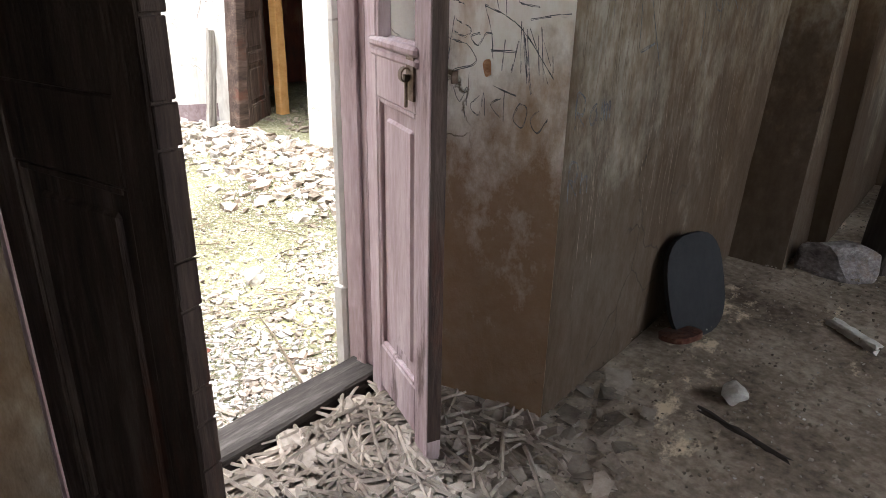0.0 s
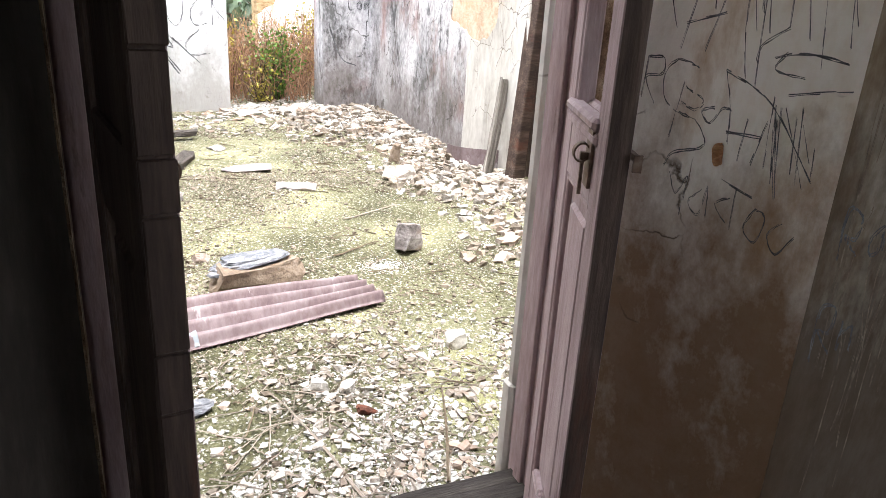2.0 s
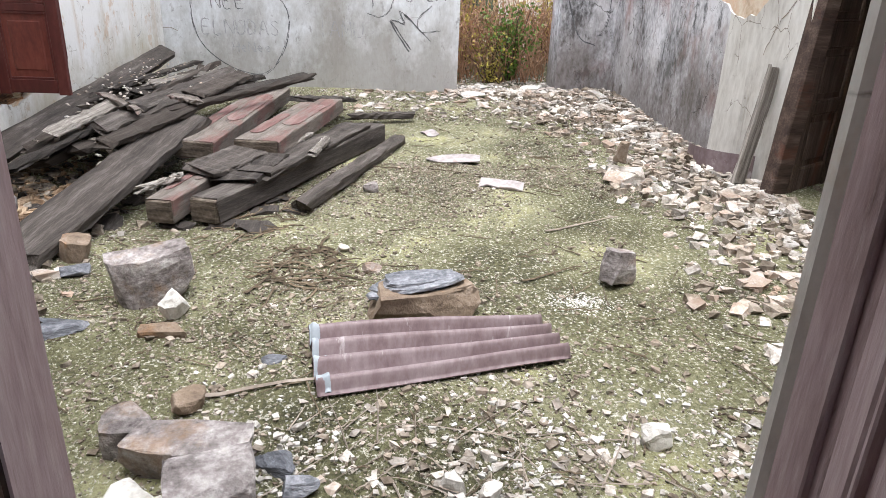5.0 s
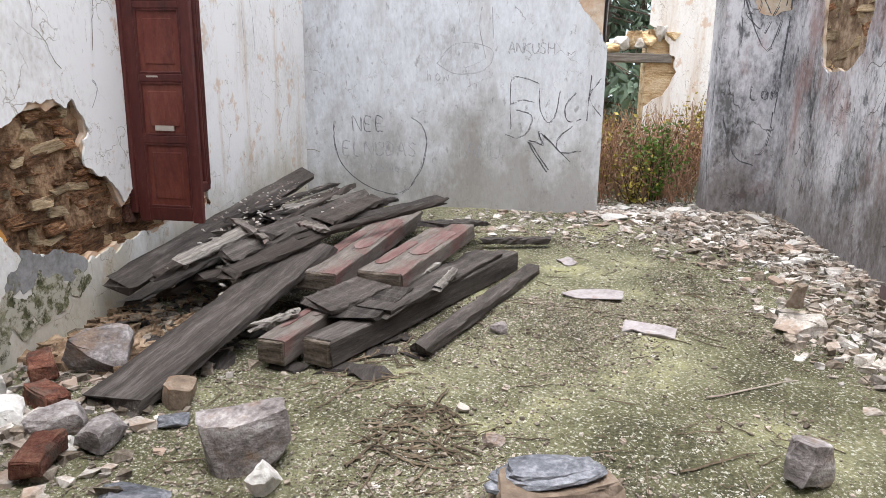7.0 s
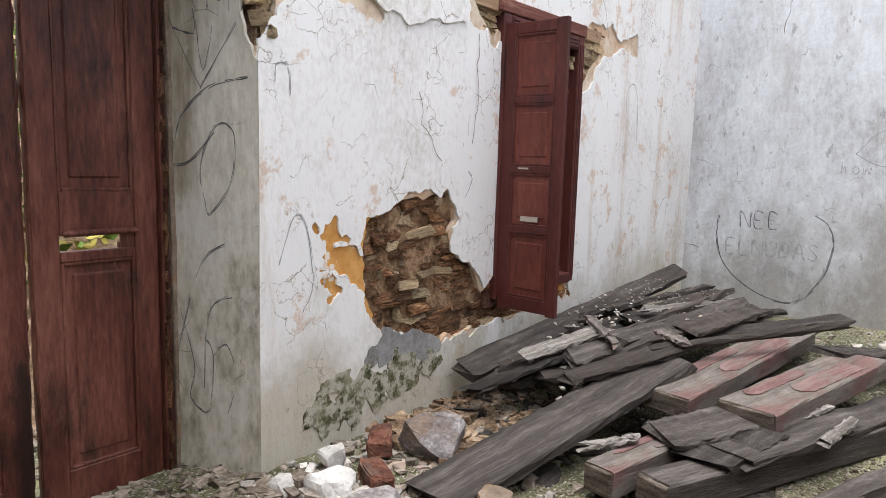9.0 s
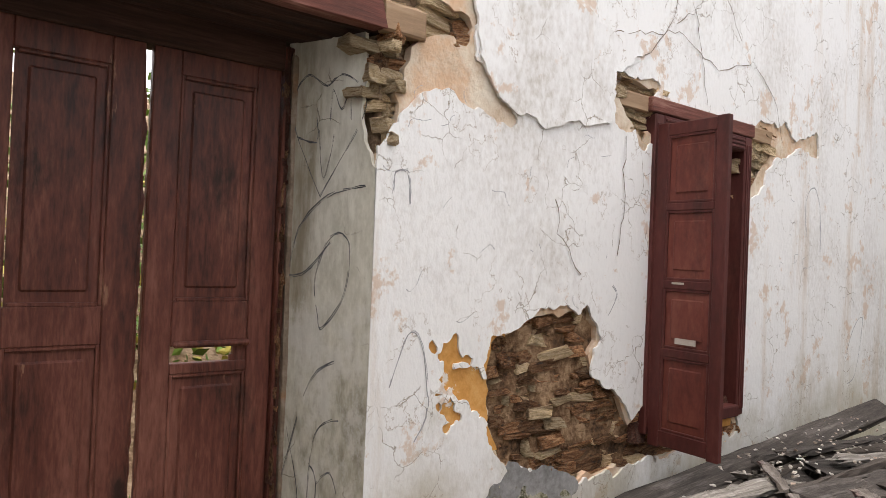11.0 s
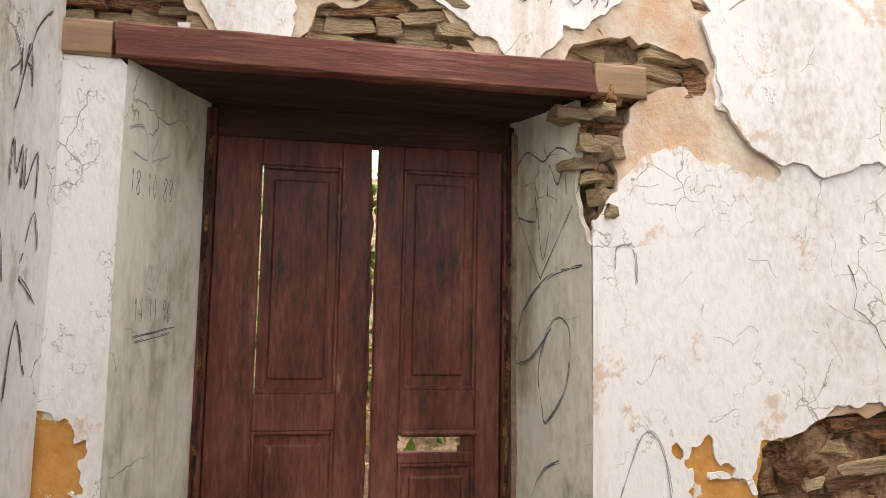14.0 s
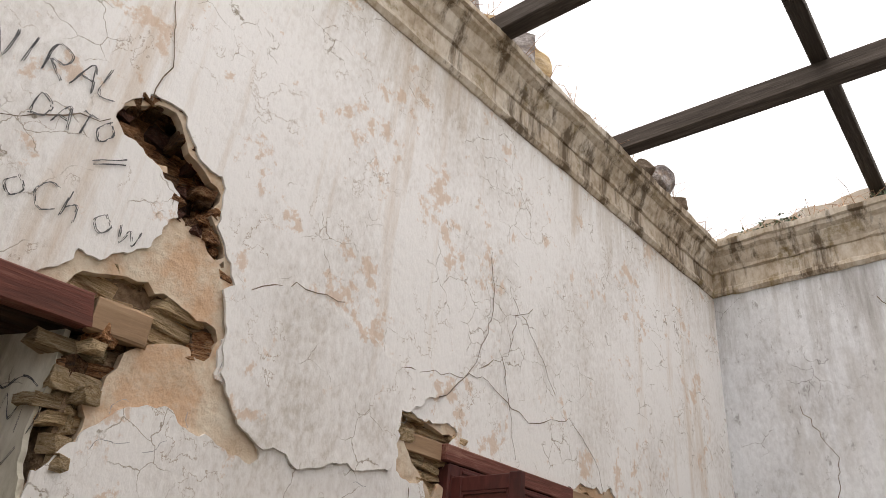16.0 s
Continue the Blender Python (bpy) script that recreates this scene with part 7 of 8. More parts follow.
strokes("graffiti", [[(0.1, 1.36), (0.2, 1.55), (0.5, 1.68), (0.9, 1.72)], [(0.1, 1.36), (0.3, 1.38), (0.55, 1.5)], [(0.45, 1.2), (0.4, 1.35), (0.55, 1.52), (0.75, 1.5), (0.72, 1.3), (0.5, 1.16), (0.45, 1.2)]] +
        [[(0.12, 0.55), (0.4, 0.95), (0.75, 1.05)], [(0.4, 0.4), (0.45, 0.7), (0.6, 0.8), (0.9, 0.82)], [(0.15, 0.75), (0.3, 0.5), (0.25, 0.35), (0.45, 0.3), (0.5, 0.55), (0.42, 0.62)], [(0.5, 0.55), (0.65, 0.6), (0.75, 0.45), (0.65, 0.3)]], lambda u, v, d: JW(1 - u, v, d), 0.007, CHARCOAL, "looping charcoal flower on the reveal", seed=33, amount=0.008)
JE = at_jamb_e
strokes("graffiti", [[(u * 0.42 * 2.2, v) for u, v in ln] for ln in word("18.10.88", 0.10, 1.90, 0.075, 1, 1.4)] + [[(u * 0.42 * 2.2, v) for u, v in ln] for ln in word("14.11.96", 0.22, 1.50, 0.07, 1, 1.3)] + [[(0.2, 1.45), (0.65, 1.48)], [(0.22, 1.435), (0.6, 1.46)]], JE, 0.004, CHARCOAL, "scratched dates on the reveal", seed=34, amount=0.008)
strokes("graffiti", [[(0.05, 2.1), (0.2, 2.12), (0.25, 2.02), (0.1, 2.03)], [(0.35, 2.1), (0.3, 2.02), (0.5, 2.06)], [(0.3, 0.9), (0.15, 0.8), (0.3, 0.65), (0.5, 0.75), (0.45, 0.9), (0.3, 0.9)], [(0.4, 0.7), (0.35, 0.5)], [(0.3, 1.62), (0.35, 1.68), (0.4, 1.6), (0.5, 1.7), (0.55, 1.6)]], JE, 0.005, FAINT, "faint pencil scribbles on the reveal", seed=34, amount=0.008)
strokes("graffiti", [[(-3.47, 0.95), (-3.55, 1.15), (-3.62, 1.1), (-3.66, 0.85), (-3.6, 0.72)], [(-3.45, 1.7), (-3.46, 1.78), (-3.52, 1.78), (-3.53, 1.66)], [(-4.8, 1.35), (-4.84, 1.3), (-4.78, 1.2)], [(-6.9, 1.7), (-6.88, 1.95), (-7.0, 2.05), (-7.1, 1.9), (-7.12, 1.6)], [(-7.6, 0.8), (-7.75, 1.05), (-7.9, 1.1), (-7.8, 0.7), (-7.65, 0.62)]], S, 0.006, FAINT, "faint pencil marks on the white wall")
scratch = random.Random(31)
marks = []
for k in range(54):
    x, z, a = scratch.choice((scratch.uniform(-4.8, -3.5), scratch.uniform(-8.2, -6.5))), scratch.uniform(1.15, 2.45), scratch.uniform(0, 6.28)
    line = [(x, z)]
    for _ in range(scratch.randint(1, 4)):
        a += scratch.uniform(-1.3, 1.3)
        x, z = x + math.cos(a) * scratch.uniform(0.015, 0.05), z + math.sin(a) * scratch.uniform(0.015, 0.05)
        line.append((x, z))
    marks.append(line)
strokes("graffiti", marks, S, 0.0022, FAINT, "faint worn pencil scratches all over the plaster", base=0.001)


def EW(u, v, d):
    return (-1.66 - d, u, v)


strokes("graffiti", word("AK", -1.30, 2.15, 0.10, 1, 1.3, shaky=0.15) + word("NM", -1.36, 1.85, 0.12, 1, 1.3, shaky=0.15) + [[(-1.40, 1.70), (-1.36, 1.80), (-1.30, 1.66)], [(-1.42, 1.55), (-1.30, 1.62)], [(-1.40, 2.4), (-1.30, 2.3), (-1.2, 2.05)], [(-1.38, 1.35), (-1.30, 1.5), (-1.26, 1.3)], [(-1.2, 1.6), (-1.15, 1.75), (-1.1, 1.6)]], EW, 0.007, CHARCOAL, "charcoal scrawl in the corner beside the double door", seed=25)
SP = at_splay
rndg = random.Random(77)
SP_LABEL = "dense charcoal scribbles on the whitewash"
strokes("graffiti", [[(0.23, 1.24), (0.22, 1.16)], [(0.23, 1.24), (0.30, 1.24), (0.30, 1.21), (0.23, 1.20), (0.28, 1.15)], [(0.45, 1.23), (0.36, 1.24), (0.31, 1.21), (0.33, 1.16), (0.40, 1.14), (0.47, 1.13), (0.52, 1.10), (0.51, 1.08), (0.40, 1.06), (0.37, 1.03)],
                     [(0.40, 1.20), (0.37, 1.09)], [(0.41, 1.19), (0.49, 1.17), (0.46, 1.15), (0.40, 1.16)], [(0.54, 1.16), (0.49, 1.15), (0.53, 1.13), (0.57, 1.16), (0.61, 1.16)]], SP, 0.0035, CHARCOAL, SP_LABEL, seed=28, amount=0.01)
strokes("graffiti", [[(0.56, 1.23), (0.60, 1.16), (0.61, 1.10)], [(0.56, 1.23), (0.69, 1.20), (0.78, 1.16), (0.92, 1.06)], [(0.60, 1.12), (0.73, 1.12)], [(0.74, 1.15), (0.71, 1.07)], [(0.67, 1.15), (0.66, 1.07)], [(0.59, 1.38), (0.60, 1.30), (0.63, 1.22)], [(0.65, 1.38), (0.67, 1.21)],
                     [(0.75, 1.31), (0.67, 1.28), (0.66, 1.25)], [(0.29, 1.36), (0.33, 1.30)], [(0.40, 1.36), (0.36, 1.26)], [(0.51, 1.36), (0.46, 1.26)], [(0.37, 1.31), (0.52, 1.33)]], SP, 0.0035, CHARCOAL, SP_LABEL, seed=28, amount=0.01)
strokes("graffiti", [[(0.40, 1.02), (0.44, 0.98), (0.48, 1.02), (0.47, 0.94)], [(0.55, 1.0), (0.50, 0.97), (0.55, 0.95), (0.57, 1.01), (0.58, 0.95)], [(0.66, 1.0), (0.61, 0.98), (0.66, 0.95)], [(0.62, 1.03), (0.74, 1.01)], [(0.68, 1.02), (0.68, 0.94)], [(0.76, 0.99), (0.73, 0.95), (0.78, 0.93), (0.80, 0.98), (0.76, 0.99)],
                     [(0.86, 0.98), (0.82, 0.95), (0.86, 0.92), (0.91, 0.96)], [(0.72, 1.26), (0.82, 1.27), (0.95, 1.26)], [(0.76, 1.27), (0.73, 1.24), (0.83, 1.23)], [(0.84, 1.38), (0.87, 1.25)], [(0.79, 1.20), (0.98, 1.22)]], SP, 0.0032, CHARCOAL, SP_LABEL, seed=28, amount=0.01)
hatch = [[(u, v), (u + rndg.uniform(0.01, 0.05), v - rndg.uniform(0.05, 0.13))] for u, v in [(rndg.uniform(0.74, 0.95), rndg.uniform(1.08, 1.20)) for _ in range(16)] + [(rndg.uniform(0.25, 0.95), rndg.uniform(1.38, 1.75)) for _ in range(26)]]
strokes("graffiti", hatch, SP, 0.0028, CHARCOAL, "short hatched charcoal lines on the whitewash", seed=28, amount=0.01)
R = at_room
more = [[(1.7 + 0.17 * k, 1.55 + 0.1 * rndg.random()), (1.66 + 0.17 * k + 0.1 * rndg.random(), 1.1 + 0.2 * rndg.random())] for k in range(9)]
strokes("graffiti", [[(a + 0.02 * rndg.random(), c) for a, c in ln] for ln in more], R, 0.004, CHARCOAL, "long charcoal scratches on the brown wall", seed=27)
strokes("graffiti", [[(1.62 + 0.05 * k + rndg.uniform(-0.02, 0.02), 1.5 - 0.08 * (k % 3)), (1.60 + 0.05 * k + rndg.uniform(-0.03, 0.03), 1.15 - 0.1 * (k % 4)), (1.63 + 0.05 * k, 0.9 - 0.07 * (k % 5))] for k in range(0, 22, 2)], R, 0.0025, CRACKM, "dark scratches running down the brown wall", seed=27)
runs = []
for _ in range(90):
    u, v = rndg.uniform(1.60, 3.25), rndg.uniform(0.75, 1.9)
    runs.append([(u, v), (u + rndg.uniform(-0.02, 0.02), v - rndg.uniform(0.05, 0.2)), (u + rndg.uniform(-0.03, 0.03), v - rndg.uniform(0.22, 0.5))])
strokes("graffiti", runs, R, 0.0028, CRACKM, "dark scratches running down the brown wall", seed=27)
strokes("graffiti", word("Ram", 1.60, 0.93, 0.085, 1, 1.4, shaky=0.2) + word("Rn", 1.59, 0.74, 0.09, 1, 1.3, shaky=0.2) + word("AYAN", 1.75, 1.28, 0.16, 1, 1.3, shaky=0.2) + word("UKA", 2.5, 1.2, 0.2, 1, 1.3, shaky=0.2) + [[(1.95, 1.1), (2.05, 1.12)], [(1.9, 1.4), (2.1, 1.05)], [(2.4, 1.5), (2.45, 1.05)]], R, 0.005, CHARCOAL, "rough charcoal scrawls on the brown wall", seed=27)
rock("plaster_knot", -1.07, 1.505, (0.024, 0.010, 0.045), 14, STONE, 63, "brown scar in the whitewash", "scar", z=1.05, group="")

strokes("cracks", [jag(l, k, 0.03) for k, l in enumerate([
    [(-5.0, 2.55), (-5.2, 2.75), (-5.3, 2.95), (-5.35, 3.2), (-5.3, 3.5)], [(-5.25, 2.78), (-5.5, 2.95), (-5.55, 3.2), (-5.7, 3.3)], [(-5.45, 2.9), (-5.55, 2.6), (-5.6, 2.4)], [(-5.5, 3.3), (-5.75, 3.1), (-5.95, 2.85)],
    [(-4.4, 2.55), (-4.75, 2.62), (-5.0, 2.68), (-5.3, 2.75), (-5.7, 2.62), (-6.1, 2.75), (-6.4, 2.55), (-6.5, 2.3)], [(-3.9, 2.66), (-4.1, 2.78), (-4.35, 2.80)], [(-2.1, 2.70), (-2.3, 2.74), (-2.6, 2.80), (-2.9, 2.86), (-3.2, 3.05)],
    [(-3.3, 3.22), (-3.32, 3.4), (-3.25, 3.7)], [(-4.85, 2.1), (-4.86, 1.8), (-4.82, 1.5)], [(-4.35, 1.75), (-4.38, 1.6), (-4.55, 1.4)], [(-2.7, 2.68), (-2.72, 2.8), (-2.78, 2.9)]])], S, 0.0036, CRACKM, "thin dark cracks in the white plaster", curved=False, base=0.004)
strokes("cracks", [jag(l, 40 + k, 0.03) for k, l in enumerate([[(-0.9, 3.4), (-0.7, 3.0), (-0.75, 2.6)], [(-1.35, 0.62), (-1.5, 0.64)], [(0.2, 3.6), (0.1, 3.2), (0.3, 2.8)], [(-0.2, 4.2), (0.0, 3.8)], [(1.3, 2.7), (1.1, 3.2), (1.2, 3.6)]])], W, 0.004, CRACKM, "thin dark cracks in the end wall", seed=21, curved=False)
strokes("cracks", [jag(l, 60 + k, 0.04) for k, l in enumerate([[(-5.25, 0.85), (-5.15, 1.1), (-5.3, 1.4), (-5.1, 1.7)], [(-5.2, 1.0), (-5.0, 1.2)], [(-7.7, 0.4), (-7.6, 1.0), (-7.65, 1.5)], [(-7.3, 0.5), (-7.2, 1.2), (-7.3, 1.6)], [(-6.6, 0.3), (-6.7, 0.8), (-6.5, 1.4), (-6.6, 2.2)]])], at_north, 0.0035, CRACKM, "dark cracks in the side wall", seed=23, curved=False)
strokes("cracks", [jag([(0.0 + 3.34, 0.5), (3.37, 0.8), (3.42, 1.1), (3.5, 1.5)], 80, 0.03)], lambda u, v, d: (-0.60 + d, u, v), 0.006, CRACKM, "dark crack down the pilaster", curved=False)

# ---- plants ----


def leaves(name, centres, size, material, seed, parent=None, label="", droop=0.4, category=""):
    """Many small folded leaves around the given points."""
    rs = np.random.RandomState(seed)
    c = np.asarray(centres)
    n = len(c)
    L = size * (0.6 + 0.8 * rs.rand(n))
    d = rs.randn(n, 3)
    d[:, 2] = d[:, 2] * 0.5 - droop
    d /= np.linalg.norm(d, axis=1)[:, None]
    s = np.cross(d, rs.randn(n, 3))
    s /= np.linalg.norm(s, axis=1)[:, None] + 1e-9
    up = np.cross(s, d)
    p = np.stack([c, c + d * L[:, None] * 0.5 + s * L[:, None] * 0.28 + up * L[:, None] * 0.06, c + d * L[:, None], c + d * L[:, None] * 0.5 - s * L[:, None] * 0.28 + up * L[:, None] * 0.06], 1).reshape(-1, 3)
    k = np.arange(n)[:, None] * 4
    F = np.concatenate([k + np.array([[0, 1, 2]]), k + np.array([[0, 2, 3]])], 0)
    ob = raw(name, p.tolist(), F.tolist(), material, parent, label)
    return ob


def stem_mesh(segs, r):
    verts, faces = [], []
    for a, b, ra, rb in segs:
        a, b = Vector(a), Vector(b)
        ax = (b - a).normalized()
        s = ax.cross(Vector((0.3, 0.9, 0.2))).normalized()
        u = ax.cross(s)
        base = len(verts)
        for p, rr in ((a, ra * r), (b, rb * r)):
            for k in range(5):
                t = k / 5 * 6.283
                verts.append(tuple(p + s * rr * math.cos(t) + u * rr * math.sin(t)))
        for k in range(5):
            faces.append((base + k, base + (k + 1) % 5, base + 5 + (k + 1) % 5, base + 5 + k))
    return verts, faces


def bush(name, x, y, height, spread_r, n_stems, n_leaves, size, material, seed, label):
    rnd = random.Random(seed)
    top = empty(name, pose(x, y, float(ground_z(x, y)) - 0.03))
    segs, pts = [], []
    for _ in range(n_stems):
        a, r, h = rnd.uniform(0, 6.28), spread_r * rnd.random() ** 0.6, height * rnd.uniform(0.6, 1.0)
        p = Vector((rnd.gauss(0, 0.05), rnd.gauss(0, 0.05), 0))
        for i in range(4):
            q = Vector((math.cos(a) * r * (i + 1) / 4 + rnd.gauss(0, 0.03), math.sin(a) * r * (i + 1) / 4 + rnd.gauss(0, 0.03), h * (i + 1) / 4))
            segs.append((p, q, 1 - i * 0.2, 0.8 - i * 0.2))
            for _k in range(n_leaves // (n_stems * 4)):
                t = rnd.random()
                pts.append(tuple(p.lerp(q, t) + Vector((rnd.gauss(0, 0.05), rnd.gauss(0, 0.05), rnd.gauss(0, 0.04)))) if i else tuple(p.lerp(q, 0.5 + t / 2)))
            p = q
    raw("stem", *stem_mesh(segs, 0.008), BARK, top)
    leaves("foliage", pts, size, material, seed, top)
    return tagged(top, label, "bush")


bush("bush", -9.25, 2.30, 0.95, 0.42, 22, 1400, 0.055, GREEN, 5, "green leafy bush growing in the end doorway")
bush("bush", -9.05, 2.05, 0.7, 0.4, 16, 500, 0.045, YELLOWLEAF, 15, "yellowing bush growing in the end doorway")
bush("bush", -9.9, 1.75, 1.0, 0.5, 18, 900, 0.06, YELLOWLEAF, 6, "yellowing bush beyond the end doorway")
bush("bush", -10.3, 2.9, 1.3, 0.5, 18, 900, 0.06, YELLOWLEAF, 7, "yellowing bush beside the ruined wall")


def stalks(name, n, x0, x1, y0, y1, h0, h1, material, seed, label):
    rnd = random.Random(seed)
    segs = []
    for _ in range(n):
        x, y, h = rnd.uniform(x0, x1), rnd.uniform(y0, y1), rnd.uniform(h0, h1)
        z = float(ground_z(x, y)) - 0.02
        p = Vector((x, y, z))
        q = p + Vector((rnd.gauss(0, 0.1), rnd.gauss(0, 0.1), h * 0.6))
        segs += [(p, q, 1, 0.8), (q, q + Vector((rnd.gauss(0, 0.12), rnd.gauss(0, 0.12), h * 0.4)), 0.8, 0.3), (q, q + Vector((rnd.gauss(0, 0.15), rnd.gauss(0, 0.15), h * 0.25)), 0.6, 0.2)]
    return tagged(raw(name, *stem_mesh(segs, 0.006), material), label, "grass", kind="stuff")


stalks("dry_stalks", 700, -10.8, -9.0, 1.2, 3.2, 0.4, 1.1, DRYGRASS, 11, "tangle of dry reddish stalks beyond the doorway")
rs = np.random.RandomState(5)
q = rs.rand(2200, 3) * np.array([1.9, 2.2, 0.9]) + np.array([-10.9, 1.1, 0.0])
tagged(leaves("dry_leaves", q, 0.05, DRYGRASS, 21), "dry brown leaves on the stalks", "leaves", kind="stuff")
q = rs.rand(5200, 3) * np.array([4.5, 1.6, 2.9]) + np.array([-5.0, -4.6, -0.2])
q[:, 1] -= q[:, 2] * 0.35
tagged(leaves("hedge_leaves", q, 0.10, GREEN, 22), "green undergrowth behind the double door", "leaves", kind="stuff")
tagged(leaves("hedge_leaves", rs.rand(1800, 3) * np.array([4.5, 1.2, 2.0]) + np.array([-5.0, -4.2, -0.2]), 0.09, YELLOWLEAF, 23), "yellow undergrowth behind the double door", "leaves", kind="stuff")
tagged(chips("bank_litter", spread(900, -5.0, -1.0, -3.4, -2.15, 31), 0.03, 0.12, 0.3, BROWNCHIPS, 31, "leaf litter and stones behind the door"), kind="stuff")
# Dark bank added to close off bright sky behind the double door's slot.
bank_x, bank_y = np.linspace(-9, 3, 40), np.linspace(-2.6, -12, 30)
BX, BY = np.meshgrid(bank_x, bank_y, indexing="ij")
BZ = np.clip((-2.9 - BY) * 0.75, -0.1, 3.2) + (fbm(BX * 1.5, BY * 1.5, 95, 4) - 0.5) * 0.5 - 0.1
tagged(raw("bank", np.stack([BX, BY, BZ], -1).reshape(-1, 3).tolist(), [(i * 30 + j, (i + 1) * 30 + j, (i + 1) * 30 + j + 1, i * 30 + j + 1) for i in range(39) for j in range(29)], MORTAR, smooth=True), "added earth bank that blocks the sky behind the slot", "bank", kind="structure")
# growth on the wall heads
for k, (x0, x1, y0, y1, n) in enumerate([(-8.3, -4.2, -1.75, -1.36, 240), (-8.7, -8.32, -1.2, 3.0, 260)]):
    rnd = random.Random(90 + k)
    segs = []
    for _ in range(n):
        p = Vector((rnd.uniform(x0, x1), rnd.uniform(y0, y1), 4.99))
        q2 = p + Vector((rnd.gauss(0, 0.07), rnd.gauss(0, 0.07), rnd.uniform(0.03, 0.17)))
        segs += [(p, q2, 1, 0.6), (q2, q2 + Vector((rnd.gauss(0, 0.08), rnd.gauss(0, 0.08), rnd.uniform(-0.06, 0.05))), 0.6, 0.2)]
    tagged(raw("wall_top_grass", *stem_mesh(segs, 0.0035), DRYGRASS), "dry grass growing on the wall's head", "grass", kind="stuff")
rnd = random.Random(12)
core("wall_head", (-8.95, -8.60, -1.6, 3.6, 5.0, 5.16), material=PALESTONE, label="broken masonry head of the end wall")
sheet("wall_head_plaster", (-1.45, 3.3), (4.99, 5.4), 0.035, lambda u, v, d: (-8.57 + d, u, v), WHITE, (), flakes([[(0.9, 5.05), (1.2, 5.1), (1.3, 5.2), (1.0, 5.22)], [(-0.1, 5.1), (0.05, 5.08), (0.1, 5.2), (-0.05, 5.2)]], 66, 0.05), 0.03,
      seed=67, top=lambda u: 5.20 + 0.10 * np.clip((u + 1.2) / 1.5, 0, 1) + (fbm(u * 5, u * 0.0 + 3, 68, 4) - 0.5) * 0.12, label="ragged pale plaster above the cornice", category="wall")
tufts = np.random.RandomState(8)
tp = np.concatenate([tufts.normal((-8.44, c, 5.03), (0.05, 0.10, 0.03), (260, 3)) for c in (-0.95, -0.75, 0.05, 0.2, 1.2)])
tagged(leaves("wall_top_moss", tp, 0.035, FARLEAF, 24, droop=-0.6), "grey-green tufts growing on the cornice", "moss", kind="stuff")
for k, (x, sz) in enumerate([(-8.0, 0.16), (-7.7, 0.2), (-6.3, 0.12), (-5.7, 0.3), (-5.45, 0.4), (-5.2, 0.35), (-4.9, 0.3)]):
    rock("coping_stone", x, -1.62, (0.4, 0.28, sz), k * 25, (ROCK, PALESTONE)[k % 2], 430 + k, "loose stone on top of the cornice", "masonry", z=5.0, group="broken wall head")

rock("coping_stone", -7.35, -1.40, (0.34, 0.26, 0.20), 20, ROCK, 441, "dark loose stone lying on the cornice", "masonry", z=4.99, group="broken wall head")
rock("coping_stone", -7.0, -1.42, (0.22, 0.18, 0.10), 60, BROWNSTONE, 442, "brown loose stone lying on the cornice", "masonry", z=4.99, group="broken wall head")
rock("coping_stone", -7.62, -1.40, (0.20, 0.18, 0.09), 10, BROWNSTONE, 443, "brown loose stone lying on the cornice", "masonry", z=4.99, group="broken wall head")

# ---- ruin and trees beyond the end doorway ----


def at_ruin(u, v, d):
    return (-11.2 + d, u, v)


RUINTORN = flakes([[(2.35, 1.0), (2.75, 1.35), (2.8, 1.75), (2.6, 2.1), (2.35, 2.2)]], 71, 0.12)
ruin = core("ruin_wall", (-11.7, -11.24, 2.42, 6.0, -0.3, 2.1), (-11.7, -11.24, 2.65, 6.0, 2.1, 3.4), (-11.7, -11.24, -2.0, 1.3, -0.3, 2.2), material=PALESTONE, label="ruined outer wall of another room")
sheet("ruin_plaster", (2.42, 6.0), (-0.2, 3.4), 0.06, at_ruin, WHITE, (), RUINTORN, 0.03, seed=72, amount=0.02, label="sunlit broken plaster of the ruin", category="wall")
plank("ruin_lintel", (-11.35, 1.2, 1.80), (-11.35, 2.75, 1.78), 0.3, 0.12, PALEWOOD, label="grey timber lintel of the ruined window", category="lintel", seed=310)
for k in range(7):
    rock("ruin_stone", -11.3, 1.95 + k * 0.13, (0.25, 0.2, 0.14 + 0.05 * (k % 3)), k * 31, (PALESTONE, WHITESTONE)[k % 2], 330 + k, "broken stone lying on the ruin's lintel", z=1.80 + 0.02 * k, group="ruin stones")


def conifer(name, x, y, height, seed):
    rnd = random.Random(seed)
    top = empty(name, pose(x, y, -0.4))
    segs, pts = [((0, 0, 0), (0, 0, height * 0.55), 14, 8), ((0, 0, height * 0.55), (0, 0, height), 8, 1)], []
    for i in range(70):
        z = height * (0.12 + 0.86 * i / 70)
        a, L = rnd.uniform(0, 6.28), (height - z) * 0.30 + 0.4
        tip = (math.cos(a) * L, math.sin(a) * L, z - L * 0.25)
        segs.append(((0, 0, z), tip, 2.2, 0.4))
        for _ in range(34):
            t = rnd.random() ** 0.7
            pts.append((tip[0] * t + rnd.gauss(0, 0.14), tip[1] * t + rnd.gauss(0, 0.14), z + (tip[2] - z) * t - abs(rnd.gauss(0, 0.22))))
    raw("trunk", *stem_mesh(segs, 0.012), BARK, top)
    leaves("needles", pts, 0.34, FARLEAF, seed, top, droop=1.2)
    return tagged(top, "dark drooping conifer beyond the ruin", "tree", "conifers")


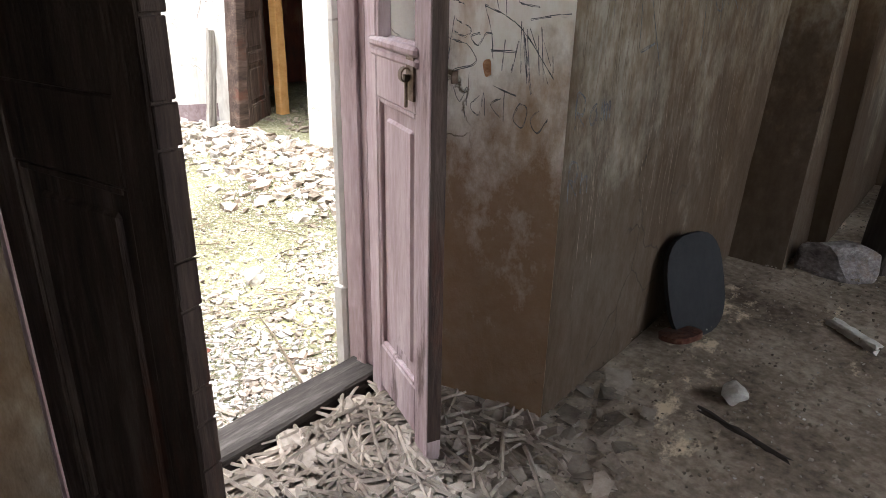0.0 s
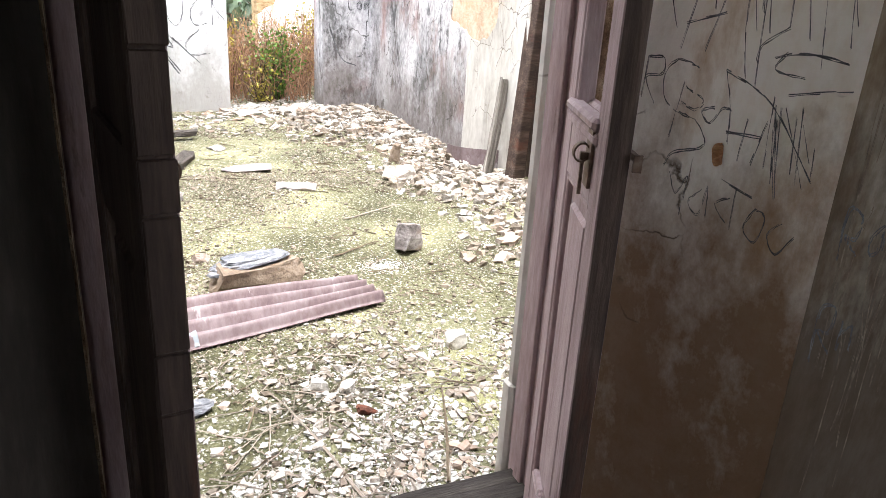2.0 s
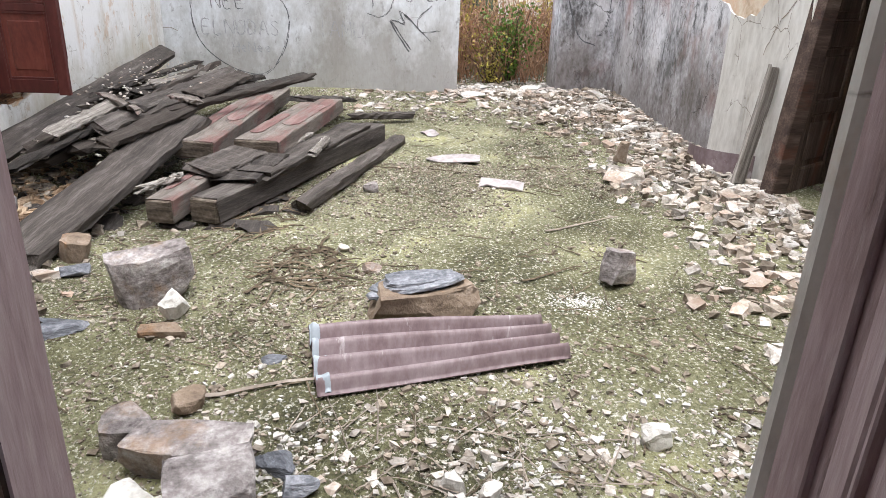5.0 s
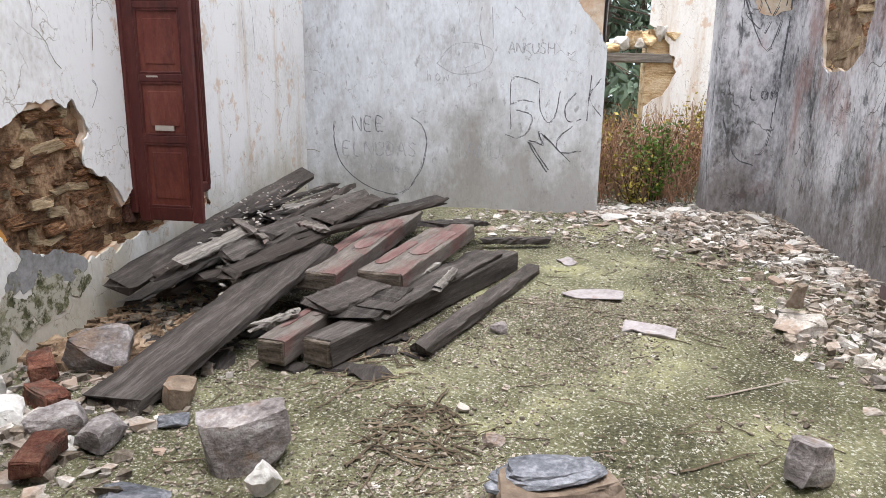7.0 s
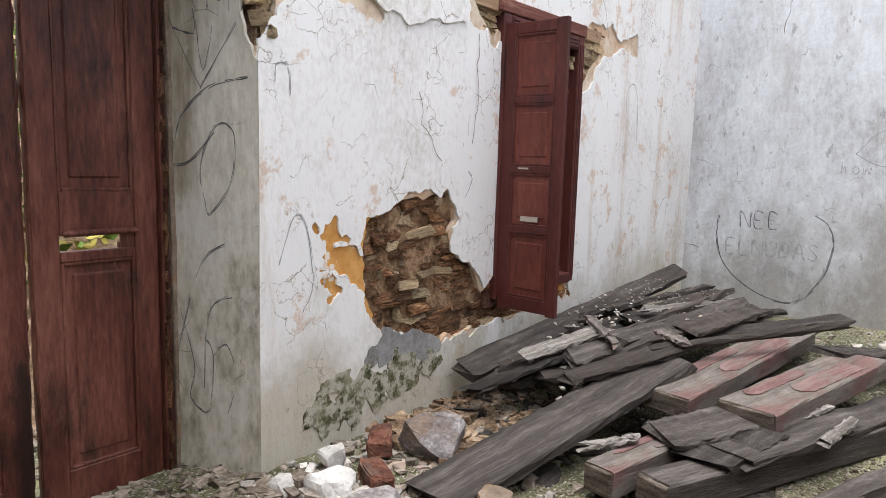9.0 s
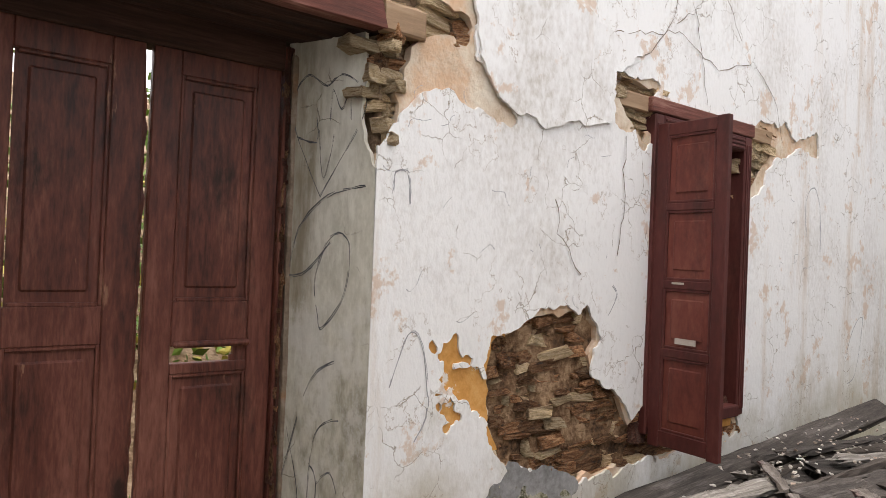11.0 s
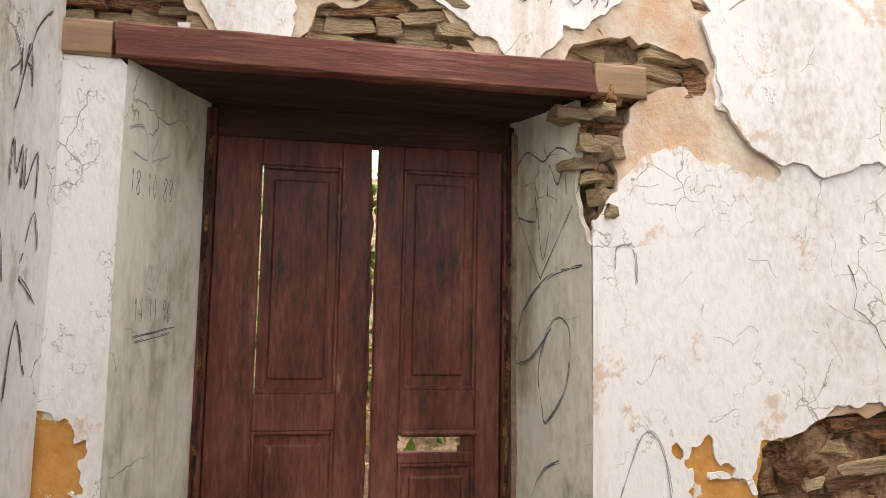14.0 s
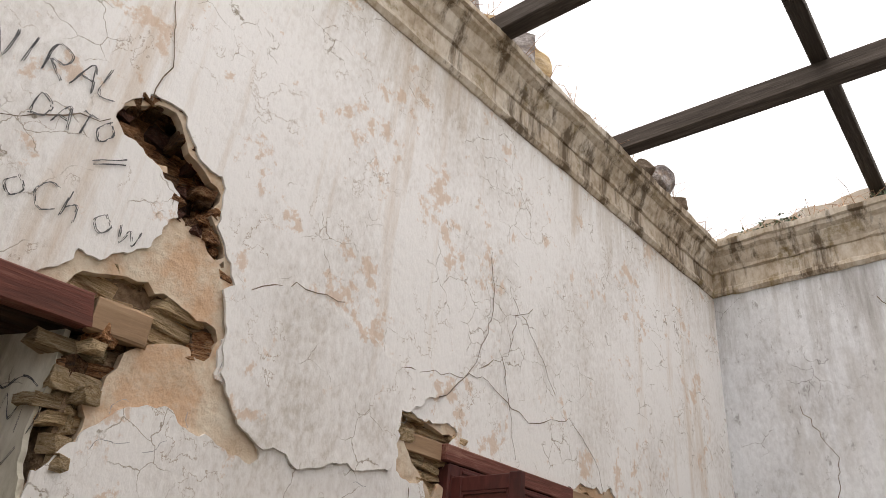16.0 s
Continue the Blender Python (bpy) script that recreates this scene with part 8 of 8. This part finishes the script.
for k, (x, y, h) in enumerate([(-19, 2.6, 9), (-24, 4.2, 11), (-22, 0.2, 10), (-30, 2.0, 12), (-17.5, 6.0, 9)]):
    conifer("conifer", x, y, h, 500 + k)
# Haze of distance is mixed into the hill's base colour.
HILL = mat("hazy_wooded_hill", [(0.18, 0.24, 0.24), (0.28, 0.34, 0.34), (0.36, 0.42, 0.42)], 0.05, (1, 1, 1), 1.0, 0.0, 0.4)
hx, hy = np.linspace(-260, -90, 18), np.linspace(-160, 160, 40)
HX, HY = np.meshgrid(hx, hy, indexing="ij")
HZ = np.clip((-90 - HX) / 170, 0, 1) * 45 + fbm(HX * 0.05, HY * 0.05, 91, 4) * 22 - 12
hv = np.stack([HX, HY, HZ], -1).reshape(-1, 3).tolist()
hf = [(i * 40 + j, (i + 1) * 40 + j, (i + 1) * 40 + j + 1, i * 40 + j + 1) for i in range(17) for j in range(39)]
tagged(raw("backdrop", hv, hf, HILL, smooth=True), "wooded hillside with distance haze mixed into its colour", "hill", kind="structure")

# ---- exposed masonry, stone by stone ----


def stone_meshes(material, tag, count, seed):
    out = []
    for k in range(count):
        bm = bmesh.new()
        box(bm, -0.5, 0.5, -0.5, 0.5, -0.5, 0.5, bevel=0.10)
        rnd = random.Random(seed + k)
        for v in bm.verts:
            v.co += Vector((rnd.uniform(-0.13, 0.13), rnd.uniform(-0.16, 0.16), rnd.uniform(-0.16, 0.16)))
        me = bpy.data.meshes.new(tag)
        bm.to_mesh(me)
        bm.free()
        me.materials.append(material)
        out.append(me)
    return out


STONES = stone_meshes(STONE, "stone", 6, 700)
PALES = stone_meshes(PALESTONE, "stone", 6, 720)
BRICKS = stone_meshes(BRICK, "brick", 4, 740)


def lay(poly, parent, place_fn, turn, kinds, seed, hmin=0.035, hmax=0.10, wmin=0.06, wmax=0.26, depth=0.09, grow=0.05, front=-0.04, wild=1.0, rim=9.0):
    rnd = random.Random(seed)
    us, vs = [p[0] for p in poly], [p[1] for p in poly]
    v = min(vs) - grow
    while v < max(vs) + grow:
        h = rnd.uniform(hmin, hmax)
        u = min(us) - grow - rnd.random() * 0.1
        while u < max(us) + grow:
            w = rnd.uniform(wmin, wmax)
            cu, cv = u + w / 2, v + h / 2
            if -rim < float(poly_dist(np.array([cu]), np.array([cv]), poly)[0]) < grow:
                me = rnd.choice(rnd.choices([k for k, _ in kinds], [c for _, c in kinds])[0])
                ob = new(me.name.split(".")[0], me)
                x, y, z = place_fn(cu, cv, front - depth / 2 + rnd.uniform(-0.03, 0.015))
                ob.matrix_world = pose(x, y, z + (wild - 1) * rnd.uniform(-0.014, 0.014), wild * rnd.uniform(-6, 6), wild * rnd.uniform(-8, 8), turn + wild * rnd.uniform(-8, 8)) @ Matrix.Diagonal((w * 1.06, depth, h * rnd.uniform(0.9, 1.15), 1))
                ob.parent = parent
            u += w + 0.006
        v += h + 0.006


lay(MASON[0], south, at_south, 0, [(STONES, 6), (PALES, 2)], 1, hmin=0.014, hmax=0.065, wmin=0.03, wmax=0.20, front=-0.034, grow=0.015, wild=1.35)
for k in (1, 2, 3, 5, 6, 7):
    lay(MASON[k], south, at_south, 0, [(PALES, 5), (STONES, 1)], 10 + k, hmin=0.03, hmax=0.065, wmin=0.08, wmax=0.22, front={3: -0.030, 5: -0.034}.get(k, -0.016), grow=0.0 if k == 5 else 0.05)
lay(MASON[4], south, at_south, 0, [(STONES, 3), (BRICKS, 2)], 20, front=-0.13, wmax=0.14)
lay(MASON[4], south, at_south, 0, [(STONES, 4), (BRICKS, 1)], 33, hmin=0.02, hmax=0.05, wmin=0.03, wmax=0.07, front=-0.012, depth=0.11, grow=0.016, wild=1.8, rim=0.026)
lay(MASON[9], south, at_south, 0, [(STONES, 4), (PALES, 2)], 31, hmin=0.02, hmax=0.05, wmin=0.03, wmax=0.08, front=-0.02, grow=0.0)
lay(MASON[8], south, at_south, 0, [(STONES, 4), (BRICKS, 2), (PALES, 1)], 21, front=-0.02)
lay(NMASON[0], north, at_north, 0, [(PALES, 4), (STONES, 1)], 22, hmin=0.05, hmax=0.09, wmax=0.26)
lay([(0.0, 2.31), (0.08, 2.31), (0.055, 2.1), (0.07, 2.0), (0.01, 1.8), (0.0, 1.8)], south, lambda u, v, d: at_jamb_w(u / 0.457, v, d), -67, [(PALES, 4), (STONES, 1)], 23, wmin=0.05, wmax=0.1, grow=0.02, front=-0.02, depth=0.06)

for px, kind in ((-2.045, "east"), (-3.178, "west")):
    pieces = random.Random(len(kind) + int(px * 100))
    z = 0.02
    while z < 2.26:
        h = pieces.uniform(0.012, 0.07)
        rubble = new("mortar_crumb", pieces.choice(BRICKS if pieces.random() < 0.5 else STONES))
        rubble.matrix_world = pose(px + pieces.uniform(-0.006, 0.006), -1.905, z + h / 2, pieces.uniform(-8, 8), 0, pieces.uniform(-10, 10)) @ Matrix.Diagonal((pieces.uniform(0.004, 0.016), 0.05, h * 1.3, 1))
        rubble.parent = south
        z += h * pieces.uniform(0.85, 1.1)
